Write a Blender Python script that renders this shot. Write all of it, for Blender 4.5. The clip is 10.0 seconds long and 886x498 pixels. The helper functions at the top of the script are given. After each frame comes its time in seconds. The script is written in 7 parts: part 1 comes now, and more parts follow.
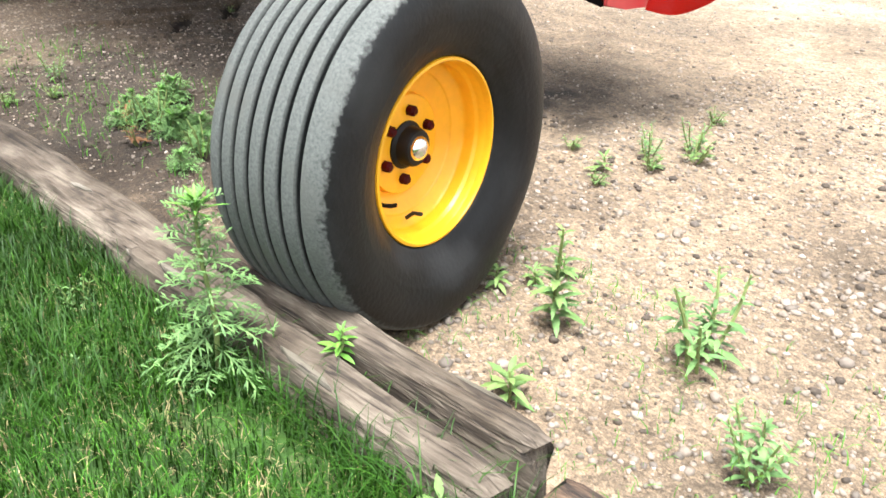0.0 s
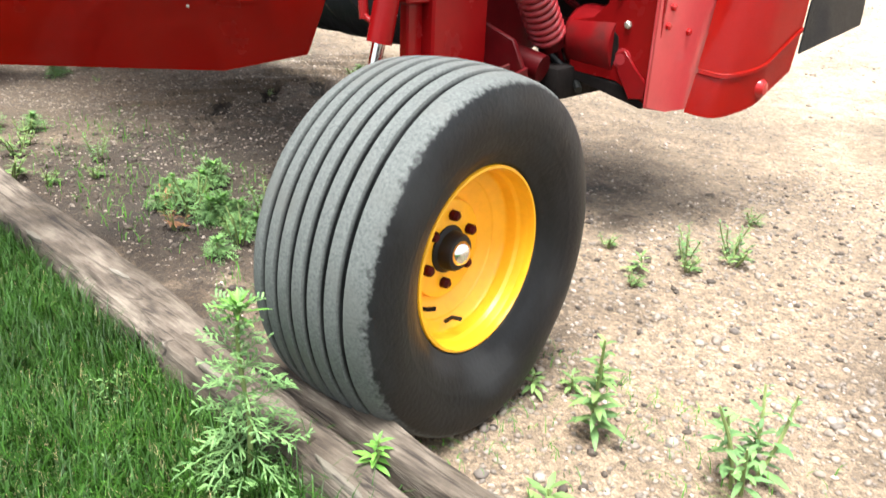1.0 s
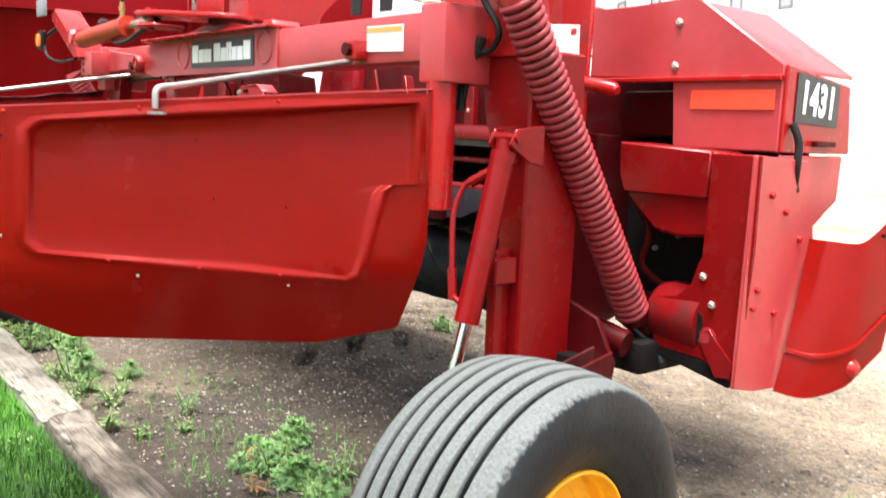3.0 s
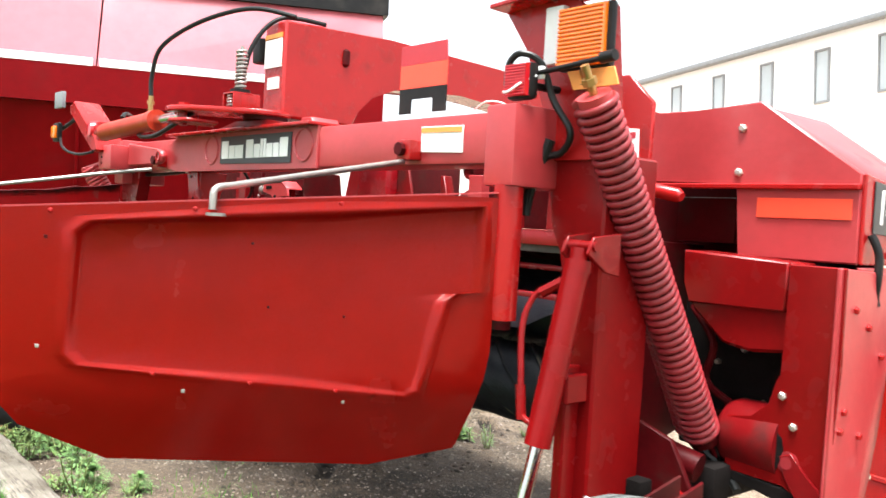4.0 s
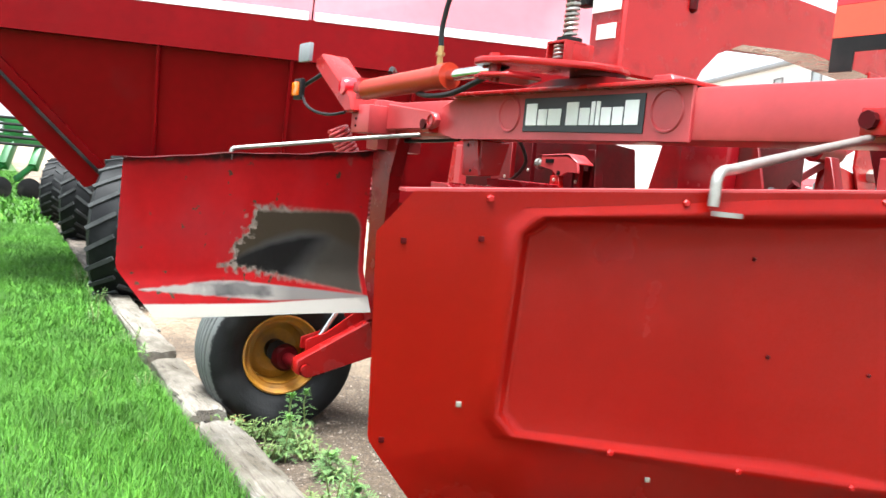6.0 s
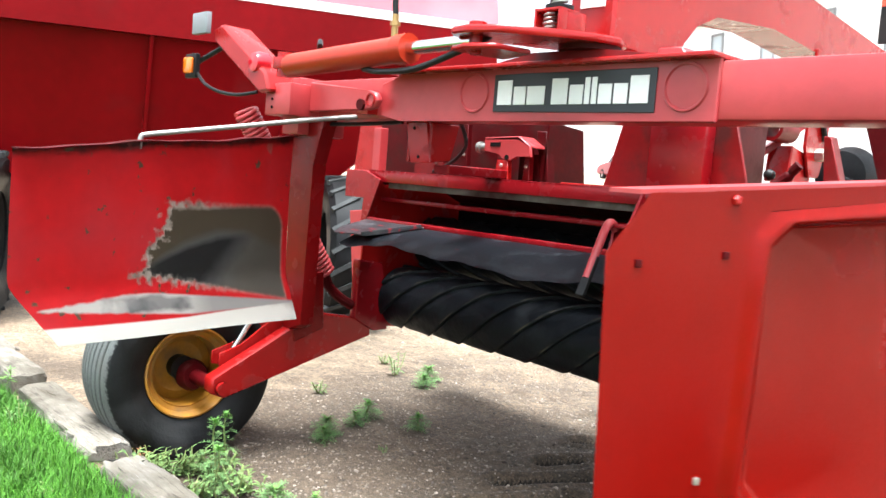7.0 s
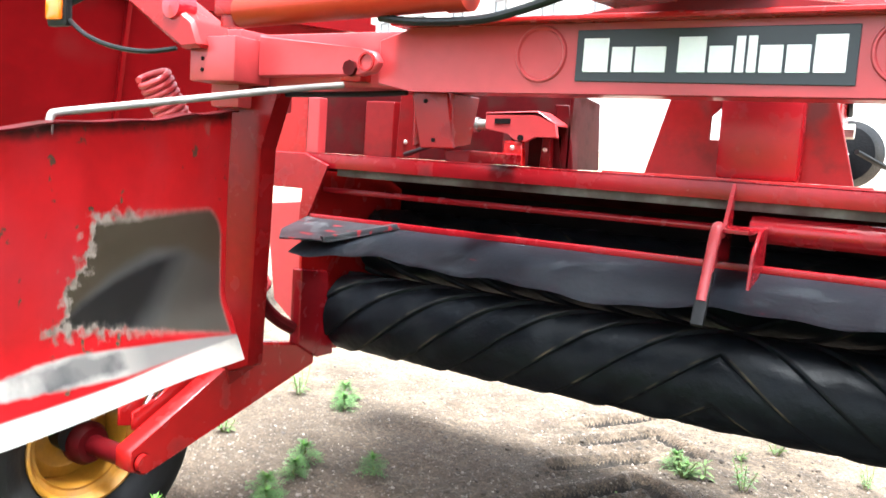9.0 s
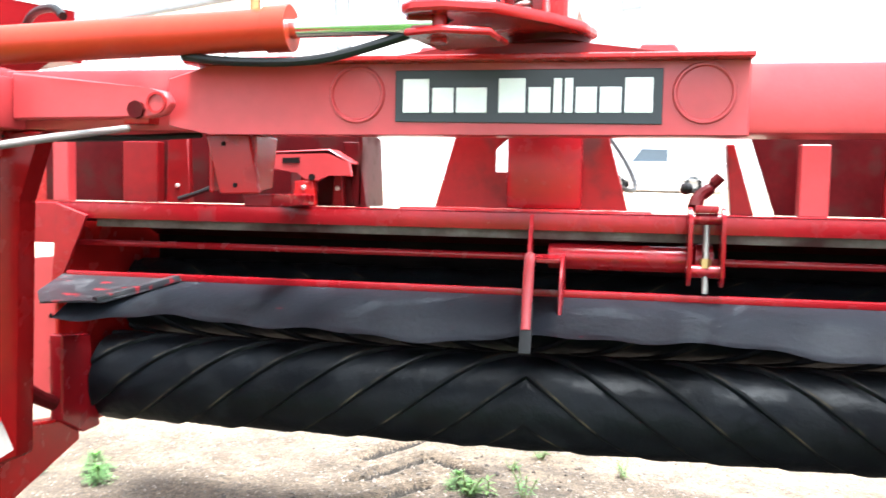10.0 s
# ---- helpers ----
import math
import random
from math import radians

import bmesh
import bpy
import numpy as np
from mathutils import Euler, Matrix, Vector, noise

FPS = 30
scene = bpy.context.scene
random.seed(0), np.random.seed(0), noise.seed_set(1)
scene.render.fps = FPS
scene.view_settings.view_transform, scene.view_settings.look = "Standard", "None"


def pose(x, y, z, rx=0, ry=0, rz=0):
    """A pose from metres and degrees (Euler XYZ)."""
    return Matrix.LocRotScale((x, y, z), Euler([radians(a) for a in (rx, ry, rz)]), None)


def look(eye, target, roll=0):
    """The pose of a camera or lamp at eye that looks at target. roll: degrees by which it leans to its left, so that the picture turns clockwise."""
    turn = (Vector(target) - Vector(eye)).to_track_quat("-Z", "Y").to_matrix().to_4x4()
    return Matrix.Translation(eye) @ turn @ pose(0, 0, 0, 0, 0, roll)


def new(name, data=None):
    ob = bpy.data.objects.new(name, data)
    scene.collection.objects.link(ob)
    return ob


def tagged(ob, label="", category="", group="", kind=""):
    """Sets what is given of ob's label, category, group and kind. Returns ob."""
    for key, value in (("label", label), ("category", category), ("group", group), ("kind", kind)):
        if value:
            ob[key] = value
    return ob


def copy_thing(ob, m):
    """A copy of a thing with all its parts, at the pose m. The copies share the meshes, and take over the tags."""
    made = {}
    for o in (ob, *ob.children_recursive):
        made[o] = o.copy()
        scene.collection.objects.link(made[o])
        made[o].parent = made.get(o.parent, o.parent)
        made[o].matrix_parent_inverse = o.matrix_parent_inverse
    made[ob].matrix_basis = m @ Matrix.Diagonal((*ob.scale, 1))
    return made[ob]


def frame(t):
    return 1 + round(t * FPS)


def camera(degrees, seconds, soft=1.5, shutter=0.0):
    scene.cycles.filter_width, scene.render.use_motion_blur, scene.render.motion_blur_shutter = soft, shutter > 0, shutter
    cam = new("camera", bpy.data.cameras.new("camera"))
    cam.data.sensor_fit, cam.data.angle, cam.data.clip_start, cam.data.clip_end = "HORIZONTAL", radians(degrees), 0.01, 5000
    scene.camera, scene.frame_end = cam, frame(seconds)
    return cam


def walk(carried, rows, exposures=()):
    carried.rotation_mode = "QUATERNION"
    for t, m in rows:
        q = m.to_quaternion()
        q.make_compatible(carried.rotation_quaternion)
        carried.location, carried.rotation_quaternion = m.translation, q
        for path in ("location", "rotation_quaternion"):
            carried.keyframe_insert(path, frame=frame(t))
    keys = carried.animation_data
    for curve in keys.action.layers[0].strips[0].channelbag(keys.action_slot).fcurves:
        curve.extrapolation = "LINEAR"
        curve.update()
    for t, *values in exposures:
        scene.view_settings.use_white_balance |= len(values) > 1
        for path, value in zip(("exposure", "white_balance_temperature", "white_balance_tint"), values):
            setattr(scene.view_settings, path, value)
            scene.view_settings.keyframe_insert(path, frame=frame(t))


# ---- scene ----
SOFT = 1.5
SKY, SUN = 0.105, 2.55
EXPOSURES = ((0, 2.08, 6250, 8), (2.5, 2.14, 6250, 8), (3, 2.22, 6250, 8), (4.5, 2.22, 6300, 8), (5.5, 2.28, 6100, 7), (7, 2.34, 5950, 6), (8.5, 2.87, 5900, 6), (10, 3.02, 5800, 6))
cam = camera(55.0, 10.0, soft=SOFT, shutter=0.3)
PATH = [
    (0, (3.979, 0.036, 1.125), (2.794, 1.346, 0.188), 1.1),
    (0.5, (3.944, 0.044, 1.147), (2.714, 1.355, 0.271), 1.2),
    (1, (3.915, 0.041, 1.179), (2.638, 1.367, 0.397), 2.3),
    (1.5, (3.893, 0.033, 1.209), (2.564, 1.36, 0.521), 2.0),
    (2, (3.871, 0.031, 1.251), (2.485, 1.349, 0.666), 1.7),
    (2.5, (3.88, 0.038, 1.293), (2.425, 1.336, 0.85), 2.0),
    (3, (3.883, 0.027, 1.343), (2.371, 1.304, 1.059), 2.3),
    (3.2, (3.872, 0.029, 1.351), (2.341, 1.297, 1.137), 2.5),
    (4.3, (3.413, -0.119, 1.364), (1.911, 1.201, 1.315), 3.2),
    (4.5, (3.314, -0.162, 1.35), (1.791, 1.134, 1.294), 3.5),
    (5, (3.019, -0.155, 1.33), (1.336, 0.92, 1.228), 4.3),
    (5.5, (2.704, -0.109, 1.364), (0.993, 0.917, 1.227), 4.7),
    (5.7, (2.611, -0.128, 1.363), (0.889, 0.878, 1.207), 5.6),
    (7, (1.814, -0.335, 1.336), (0.368, 1.037, 1.173), 4.5),
    (7.5, (1.533, -0.343, 1.325), (0.176, 1.111, 1.117), 5.3),
    (8, (1.174, -0.394, 1.311), (0.065, 1.253, 1.074), 3.7),
    (8.5, (0.91, -0.334, 1.329), (-0.148, 1.342, 1.058), 4.9),
    (9, (0.619, -0.213, 1.365), (-0.425, 1.48, 1.154), 3.8),
    (9.5, (0.427, -0.216, 1.366), (-0.308, 1.638, 1.218), 4.1),
    (10, (0.268, -0.269, 1.402), (-0.125, 1.688, 1.275), 1.1),
]
walk(cam, [(t, look(e, g, r)) for t, e, g, r in PATH], EXPOSURES)

# ---- light ----
world = bpy.data.worlds.new("overcast_sky")
scene.world = world
world.use_nodes = True
wt = world.node_tree
sky = wt.nodes.new("ShaderNodeTexSky")
sky.sky_type, sky.sun_disc = "NISHITA", False
sky.sun_elevation, sky.sun_rotation = radians(72), radians(140)
sky.air_density, sky.dust_density, sky.ozone_density = 1.0, 4.0, 1.0
grey = wt.nodes.new("ShaderNodeHueSaturation")
grey.inputs["Saturation"].default_value = 0.18
wt.links.new(sky.outputs[0], grey.inputs["Color"])
veil = wt.nodes.new("ShaderNodeMix")
veil.data_type, veil.blend_type = "RGBA", "LIGHTEN"
veil.inputs[0].default_value, veil.inputs[7].default_value = 1.0, (3.0, 3.05, 3.1, 1)
wt.links.new(grey.outputs[0], veil.inputs[6])
wt.links.new(veil.outputs[2], wt.nodes["Background"].inputs["Color"])
wt.nodes["Background"].inputs["Strength"].default_value = SKY
sun = new("sun", bpy.data.lights.new("sun", "SUN"))
sun.data.energy, sun.data.angle, sun.data.color = SUN, radians(24), (1.0, 0.97, 0.92)
sun.matrix_world = look((0, 0, 0), (-0.12, 0.16, -0.97))


# ---- materials ----
def mat(name, color, rough=0.5, metal=0.0, var=0.12, scale=6.0, dirt=None, dirt_amount=0.0, dirt_scale=3.0,
        bump=0.0, bump_scale=60.0, island=False, coat=0.0, spec=0.5, stretch=(1, 1, 1)):
    """A painted, dusty or natural surface: base colour with a fine and a coarse variation, stains and fine relief."""
    m = bpy.data.materials.new(name)
    m.use_nodes = True
    t = m.node_tree
    b = t.nodes["Principled BSDF"]
    b.inputs["Metallic"].default_value = metal
    b.inputs["Specular IOR Level"].default_value = spec
    b.inputs["Coat Weight"].default_value = coat
    b.inputs["Coat Roughness"].default_value = 0.12
    co = t.nodes.new("ShaderNodeTexCoord")
    mp = t.nodes.new("ShaderNodeMapping")
    mp.inputs["Scale"].default_value = stretch
    t.links.new(co.outputs["Object"], mp.inputs["Vector"])

    def noise_at(s, detail=4.0):
        n = t.nodes.new("ShaderNodeTexNoise")
        n.inputs["Scale"].default_value = s
        n.inputs["Detail"].default_value = detail
        t.links.new(mp.outputs[0], n.inputs["Vector"])
        return n.outputs["Fac"]

    def ramp(fac, stops):
        r = t.nodes.new("ShaderNodeValToRGB")
        while len(r.color_ramp.elements) < len(stops):
            r.color_ramp.elements.new(0.5)
        for e, (p, c) in zip(r.color_ramp.elements, stops):
            e.position, e.color = p, (*c, 1) if len(c) == 3 else c
        t.links.new(fac, r.inputs[0])
        return r.outputs[0]

    def mixed(fac, a, c2, kind="MIX"):
        x = t.nodes.new("ShaderNodeMix")
        x.data_type, x.blend_type = "RGBA", kind
        for sock, v in ((x.inputs[0], fac), (x.inputs[6], a), (x.inputs[7], c2)):
            if isinstance(v, (int, float)):
                sock.default_value = v
            elif isinstance(v, tuple):
                sock.default_value = (*v, 1)
            else:
                t.links.new(v, sock)
        return x.outputs[2]

    lo = tuple(max(0, c * (1 - var)) for c in color)
    hi = tuple(min(1, c * (1 + var)) for c in color)
    col = ramp(noise_at(scale), [(0.3, lo), (0.7, hi)])
    fine = ramp(noise_at(scale * 9, 6), [(0.25, (1 - var, 1 - var, 1 - var)), (0.75, (1 + 0 * var, 1, 1))])
    col = mixed(1.0, col, fine, "MULTIPLY")
    if island:
        g = t.nodes.new("ShaderNodeNewGeometry")
        col = mixed(1.0, col, ramp(g.outputs["Random Per Island"], island), "MULTIPLY")
    if dirt:
        d = ramp(noise_at(dirt_scale, 8), [(0.62 - dirt_amount * 0.4, (0, 0, 0)), (0.8 - dirt_amount * 0.3, (1, 1, 1))])
        col = mixed(d, col, dirt)
        rr = t.nodes.new("ShaderNodeMapRange")
        rr.inputs["To Min"].default_value, rr.inputs["To Max"].default_value = rough, min(1, rough + 0.35)
        t.links.new(d, rr.inputs["Value"])
        t.links.new(rr.outputs[0], b.inputs["Roughness"])
    else:
        rr = t.nodes.new("ShaderNodeMapRange")
        rr.inputs["To Min"].default_value, rr.inputs["To Max"].default_value = max(0.03, rough * 0.75), min(1, rough * 1.3)
        t.links.new(noise_at(scale * 2.3), rr.inputs["Value"])
        t.links.new(rr.outputs[0], b.inputs["Roughness"])
    t.links.new(col, b.inputs["Base Color"])
    if bump:
        bm_ = t.nodes.new("ShaderNodeBump")
        bm_.inputs["Strength"].default_value, bm_.inputs["Distance"].default_value = min(1, bump), 0.01
        t.links.new(noise_at(bump_scale, 8), bm_.inputs["Height"])
        t.links.new(bm_.outputs[0], b.inputs["Normal"])
    return m


RED = mat("red_machine_paint", (0.335, 0.0080, 0.0078), 0.24, var=0.10, scale=2.5, dirt=(0.22, 0.010, 0.009), dirt_amount=0.12, dirt_scale=11, bump=0.05, bump_scale=14, spec=0.36)
RED_GLOSS = mat("polished_red_paint", (0.350, 0.0080, 0.0045), 0.18, var=0.07, scale=1.6, bump=0.05, bump_scale=5, spec=0.32, dirt=(0.36, 0.012, 0.008), dirt_amount=0.06, dirt_scale=5)
# darker copy of the red paint; shade on legs and rams is in the colour
RED_DEEP = mat("shaded_red_paint", (0.175, 0.0032, 0.0038), 0.26, var=0.14, scale=4, dirt=(0.14, 0.006, 0.006), dirt_amount=0.12, dirt_scale=10, bump=0.05, bump_scale=20, spec=0.2)
SILVER = mat("silver_car_paint", (0.55, 0.57, 0.58), 0.3, var=0.05)
# grimy red, darkened so that shade under the beam sits in its colour
RED_MID = mat("grimy_shaded_red_paint", (0.17, 0.0045, 0.006), 0.28, var=0.2, scale=4, dirt=(0.06, 0.008, 0.007), dirt_amount=0.25, dirt_scale=8, bump=0.06, bump_scale=25, spec=0.22)
RED_COND = mat("crimson_frame_paint", (0.25, 0.0055, 0.0100), 0.24, var=0.12, scale=4, dirt=(0.18, 0.009, 0.012), dirt_amount=0.14, dirt_scale=14, bump=0.06, bump_scale=25, spec=0.38)
# lighter, pinkish copy of the red; sky reflection is mixed into its colour
RED_FLAT = mat("red_paint_skylit", (0.41, 0.040, 0.044), 0.34, var=0.12, scale=3, dirt=(0.40, 0.060, 0.060), dirt_amount=0.10, dirt_scale=5, bump=0.06, bump_scale=40, spec=0.5)
RED_SPRING = mat("dulled_red_spring_paint", (0.255, 0.020, 0.025), 0.36, var=0.15, scale=8, dirt=(0.12, 0.012, 0.012), dirt_amount=0.2, dirt_scale=14, spec=0.45)
# dark red copy with the shade of boxed-in parts put into its colour
RED_DARK = mat("red_paint_in_shade", (0.062, 0.0022, 0.0035), 0.42, var=0.25, scale=5, dirt=(0.04, 0.011, 0.009), dirt_amount=0.25, dirt_scale=9, bump=0.05, spec=0.09)
ORANGE_RED = mat("orange_red_cylinder_paint", (0.39, 0.0273, 0.00936), 0.32, var=0.1, scale=5, spec=0.3)
YELLOW = mat("yellow_rim_paint", (0.90, 0.43, 0.014), 0.32, var=0.08, scale=8, dirt=(0.62, 0.28, 0.02), dirt_amount=0.06, dirt_scale=9)
OCHRE = mat("dusty_yellow_rim_paint", (0.41, 0.1804, 0.0123), 0.5, var=0.2, scale=8, dirt=(0.2296, 0.123, 0.041), dirt_amount=0.3, dirt_scale=8)
RUBBER = mat("black_tyre_rubber", (0.0085, 0.0088, 0.0095), 0.5, var=0.3, scale=9, dirt=(0.022, 0.022, 0.0225), dirt_amount=0.22, dirt_scale=4, bump=0.2, bump_scale=120, spec=0.14)


def worn_tyre():
    """Black rubber sidewalls with dusty scuffs; the tread ribs worn grey up to a ragged edge, the grooves left black.
    The map holds the radius and the place across the tyre."""
    m = mat("black_tyre_with_worn_tread", (0.0075, 0.0078, 0.0085), 0.48, var=0.35, scale=7, dirt=(0.022, 0.0225, 0.023), dirt_amount=0.30, dirt_scale=5, bump=0.15, bump_scale=90, spec=0.24)
    t = m.node_tree
    b = t.nodes["Principled BSDF"]
    side = b.inputs["Base Color"].links[0].from_socket
    rough = b.inputs["Roughness"].links[0].from_socket
    co = t.nodes.new("ShaderNodeTexCoord")
    sep = t.nodes.new("ShaderNodeSeparateXYZ")
    t.links.new(co.outputs["UV"], sep.inputs[0])

    def op(kind, a, c, clamp=False):
        n = t.nodes.new("ShaderNodeMath")
        n.operation, n.use_clamp = kind, clamp
        for i, v in enumerate((a, c)):
            if isinstance(v, (int, float)):
                n.inputs[i].default_value = v
            else:
                t.links.new(v, n.inputs[i])
        return n.outputs[0]

    def noise_at(s, detail):
        n = t.nodes.new("ShaderNodeTexNoise")
        n.inputs["Scale"].default_value, n.inputs["Detail"].default_value = s, detail
        t.links.new(co.outputs["Object"], n.inputs["Vector"])
        return n.outputs["Fac"]

    def mixed(fac, a, c):
        x = t.nodes.new("ShaderNodeMix")
        x.data_type = "RGBA"
        for sock, v in ((x.inputs[0], fac), (x.inputs[6], a), (x.inputs[7], c)):
            if isinstance(v, tuple):
                sock.default_value = (*v, 1)
            else:
                t.links.new(v, sock)
        return x.outputs[2]
    crown = op("SUBTRACT", 0.42, op("MULTIPLY", op("POWER", op("DIVIDE", sep.outputs["Y"], 0.15), 2), 0.016))
    drop = op("SUBTRACT", crown, sep.outputs["X"])
    shoulder = op("MULTIPLY", op("SUBTRACT", op("ABSOLUTE", sep.outputs["Y"], 0), 0.128), 60, True)
    ragged = op("ADD", drop, op("MULTIPLY", op("ADD", op("MULTIPLY", op("SUBTRACT", noise_at(75, 6), 0.5), 0.020), op("MULTIPLY", op("SUBTRACT", noise_at(7, 3), 0.5), 0.010)), op("ADD", 0.12, shoulder)))
    worn = op("SUBTRACT", 1.0, op("MULTIPLY", op("SUBTRACT", ragged, 0.0030), 160, True), True)
    grey = mixed(op("MULTIPLY", op("SUBTRACT", noise_at(170, 8), 0.30), 2.5, True), (0.068, 0.073, 0.071), (0.118, 0.125, 0.120))
    grey = mixed(op("MULTIPLY", op("SUBTRACT", noise_at(9, 6), 0.52), 5, True), grey, (0.092, 0.094, 0.088))
    t.links.new(mixed(worn, side, grey), b.inputs["Base Color"])
    t.links.new(op("ADD", rough, op("MULTIPLY", worn, 0.16), True), b.inputs["Roughness"])
    return m


TYRE = worn_tyre()
DUSTY_RUBBER = mat("dusty_lug_rubber", (0.050, 0.052, 0.052), 0.85, var=0.3, scale=9, spec=0.15)
ROLL = mat("black_conditioning_rubber", (0.0042, 0.0058, 0.0085), 0.45, var=0.3, scale=7, dirt=(0.010, 0.0115, 0.014), dirt_amount=0.3, dirt_scale=9, bump=0.35, bump_scale=32, spec=0.17)
ROLL_EDGE = mat("scuffed_rubber_edge", (0.0085, 0.0090, 0.0105), 0.7, var=0.5, scale=9, dirt=(0.085, 0.068, 0.044), dirt_amount=0.30, dirt_scale=9, spec=0.15)
FLAP = mat("dusty_black_rubber_sheet", (0.020, 0.0235, 0.031), 0.38, var=0.2, scale=6, dirt=(0.030, 0.034, 0.042), dirt_amount=0.18, dirt_scale=9, bump=0.12, bump_scale=50, spec=0.4)


def red_smears(m, cover):
    """Streaks of red paint rubbed off on a dark surface."""
    t = m.node_tree
    b = t.nodes["Principled BSDF"]
    base = b.inputs["Base Color"].links[0].from_socket
    co = t.nodes.new("ShaderNodeTexCoord")
    mp = t.nodes.new("ShaderNodeMapping")
    mp.inputs["Scale"].default_value = (0.5, 1.0, 1.0)
    n = t.nodes.new("ShaderNodeTexNoise")
    n.inputs["Scale"].default_value, n.inputs["Detail"].default_value = 24, 7
    r = t.nodes.new("ShaderNodeValToRGB")
    r.color_ramp.elements[0].position, r.color_ramp.elements[1].position = cover, cover + 0.04
    x = t.nodes.new("ShaderNodeMix")
    x.data_type = "RGBA"
    x.inputs[7].default_value = (0.26, 0.012, 0.018, 1)
    t.links.new(co.outputs["Object"], mp.inputs["Vector"])
    t.links.new(mp.outputs[0], n.inputs["Vector"])
    t.links.new(n.outputs["Fac"], r.inputs[0])
    t.links.new(r.outputs[0], x.inputs[0])
    t.links.new(base, x.inputs[6])
    t.links.new(x.outputs[2], b.inputs["Base Color"])
    return m


red_smears(FLAP, 0.73)
FLAP_PLATE = red_smears(mat("smeared_black_plate", (0.025, 0.026, 0.03), 0.4, var=0.3, scale=9, dirt=(0.06, 0.058, 0.06), dirt_amount=0.3, dirt_scale=14, spec=0.4), 0.6)
BLACK = mat("black_steel", (0.01125, 0.0105, 0.0105), 0.45, var=0.3, scale=12, dirt=(0.0375, 0.03375, 0.03), dirt_amount=0.2, spec=0.2)
# near-black fill for holes, and for recesses that only lie in shade
DARK = mat("near_black_recess", (0.009, 0.007, 0.0065), 0.8, var=0.4, scale=8, bump=0.2, spec=0.1)
CHROME = mat("chrome", (0.75, 0.75, 0.74), 0.14, 1.0, var=0.03)
STEEL = mat("galvanised_steel", (0.3444, 0.328, 0.3034), 0.42, 0.7, var=0.12, scale=20, bump=0.1)
BOLT = mat("zinc_bolt", (0.55, 0.52, 0.45), 0.4, 0.8, var=0.15, scale=60)
BRASS = mat("brass_fitting", (0.45, 0.30, 0.12), 0.35, 0.9)
HOSE = mat("black_hydraulic_hose", (0.009, 0.00975, 0.00975), 0.4, var=0.2, scale=20, spec=0.25)
WHITE = mat("white_paint", (0.75, 0.75, 0.74), 0.5, var=0.05)
DECAL_BLACK = mat("black_decal", (0.0135, 0.0165, 0.0195), 0.35, var=0.1)
LETTER = mat("white_decal", (0.80, 0.80, 0.78), 0.45, var=0.04)
ORANGE = mat("orange_decal", (0.80, 0.30, 0.06), 0.5, var=0.05)
REFLECT = mat("orange_reflective_strip", (0.85, 0.07, 0.03), 0.4, var=0.05)
REFLECT_RED = mat("red_reflective_strip", (0.42, 0.02, 0.03), 0.45, var=0.06)
AMBER = mat("amber_lens", (0.80, 0.17, 0.004), 0.15, var=0.06, coat=0.6)
RED_LENS = mat("red_lens", (0.55, 0.01, 0.02), 0.15, var=0.06, coat=0.6)

DUSTY_LIP = mat("dusty_grey_steel", (0.17, 0.145, 0.125), 0.6, var=0.35, scale=7, dirt=(0.05, 0.02, 0.018), dirt_amount=0.4, dirt_scale=6, spec=0.25)


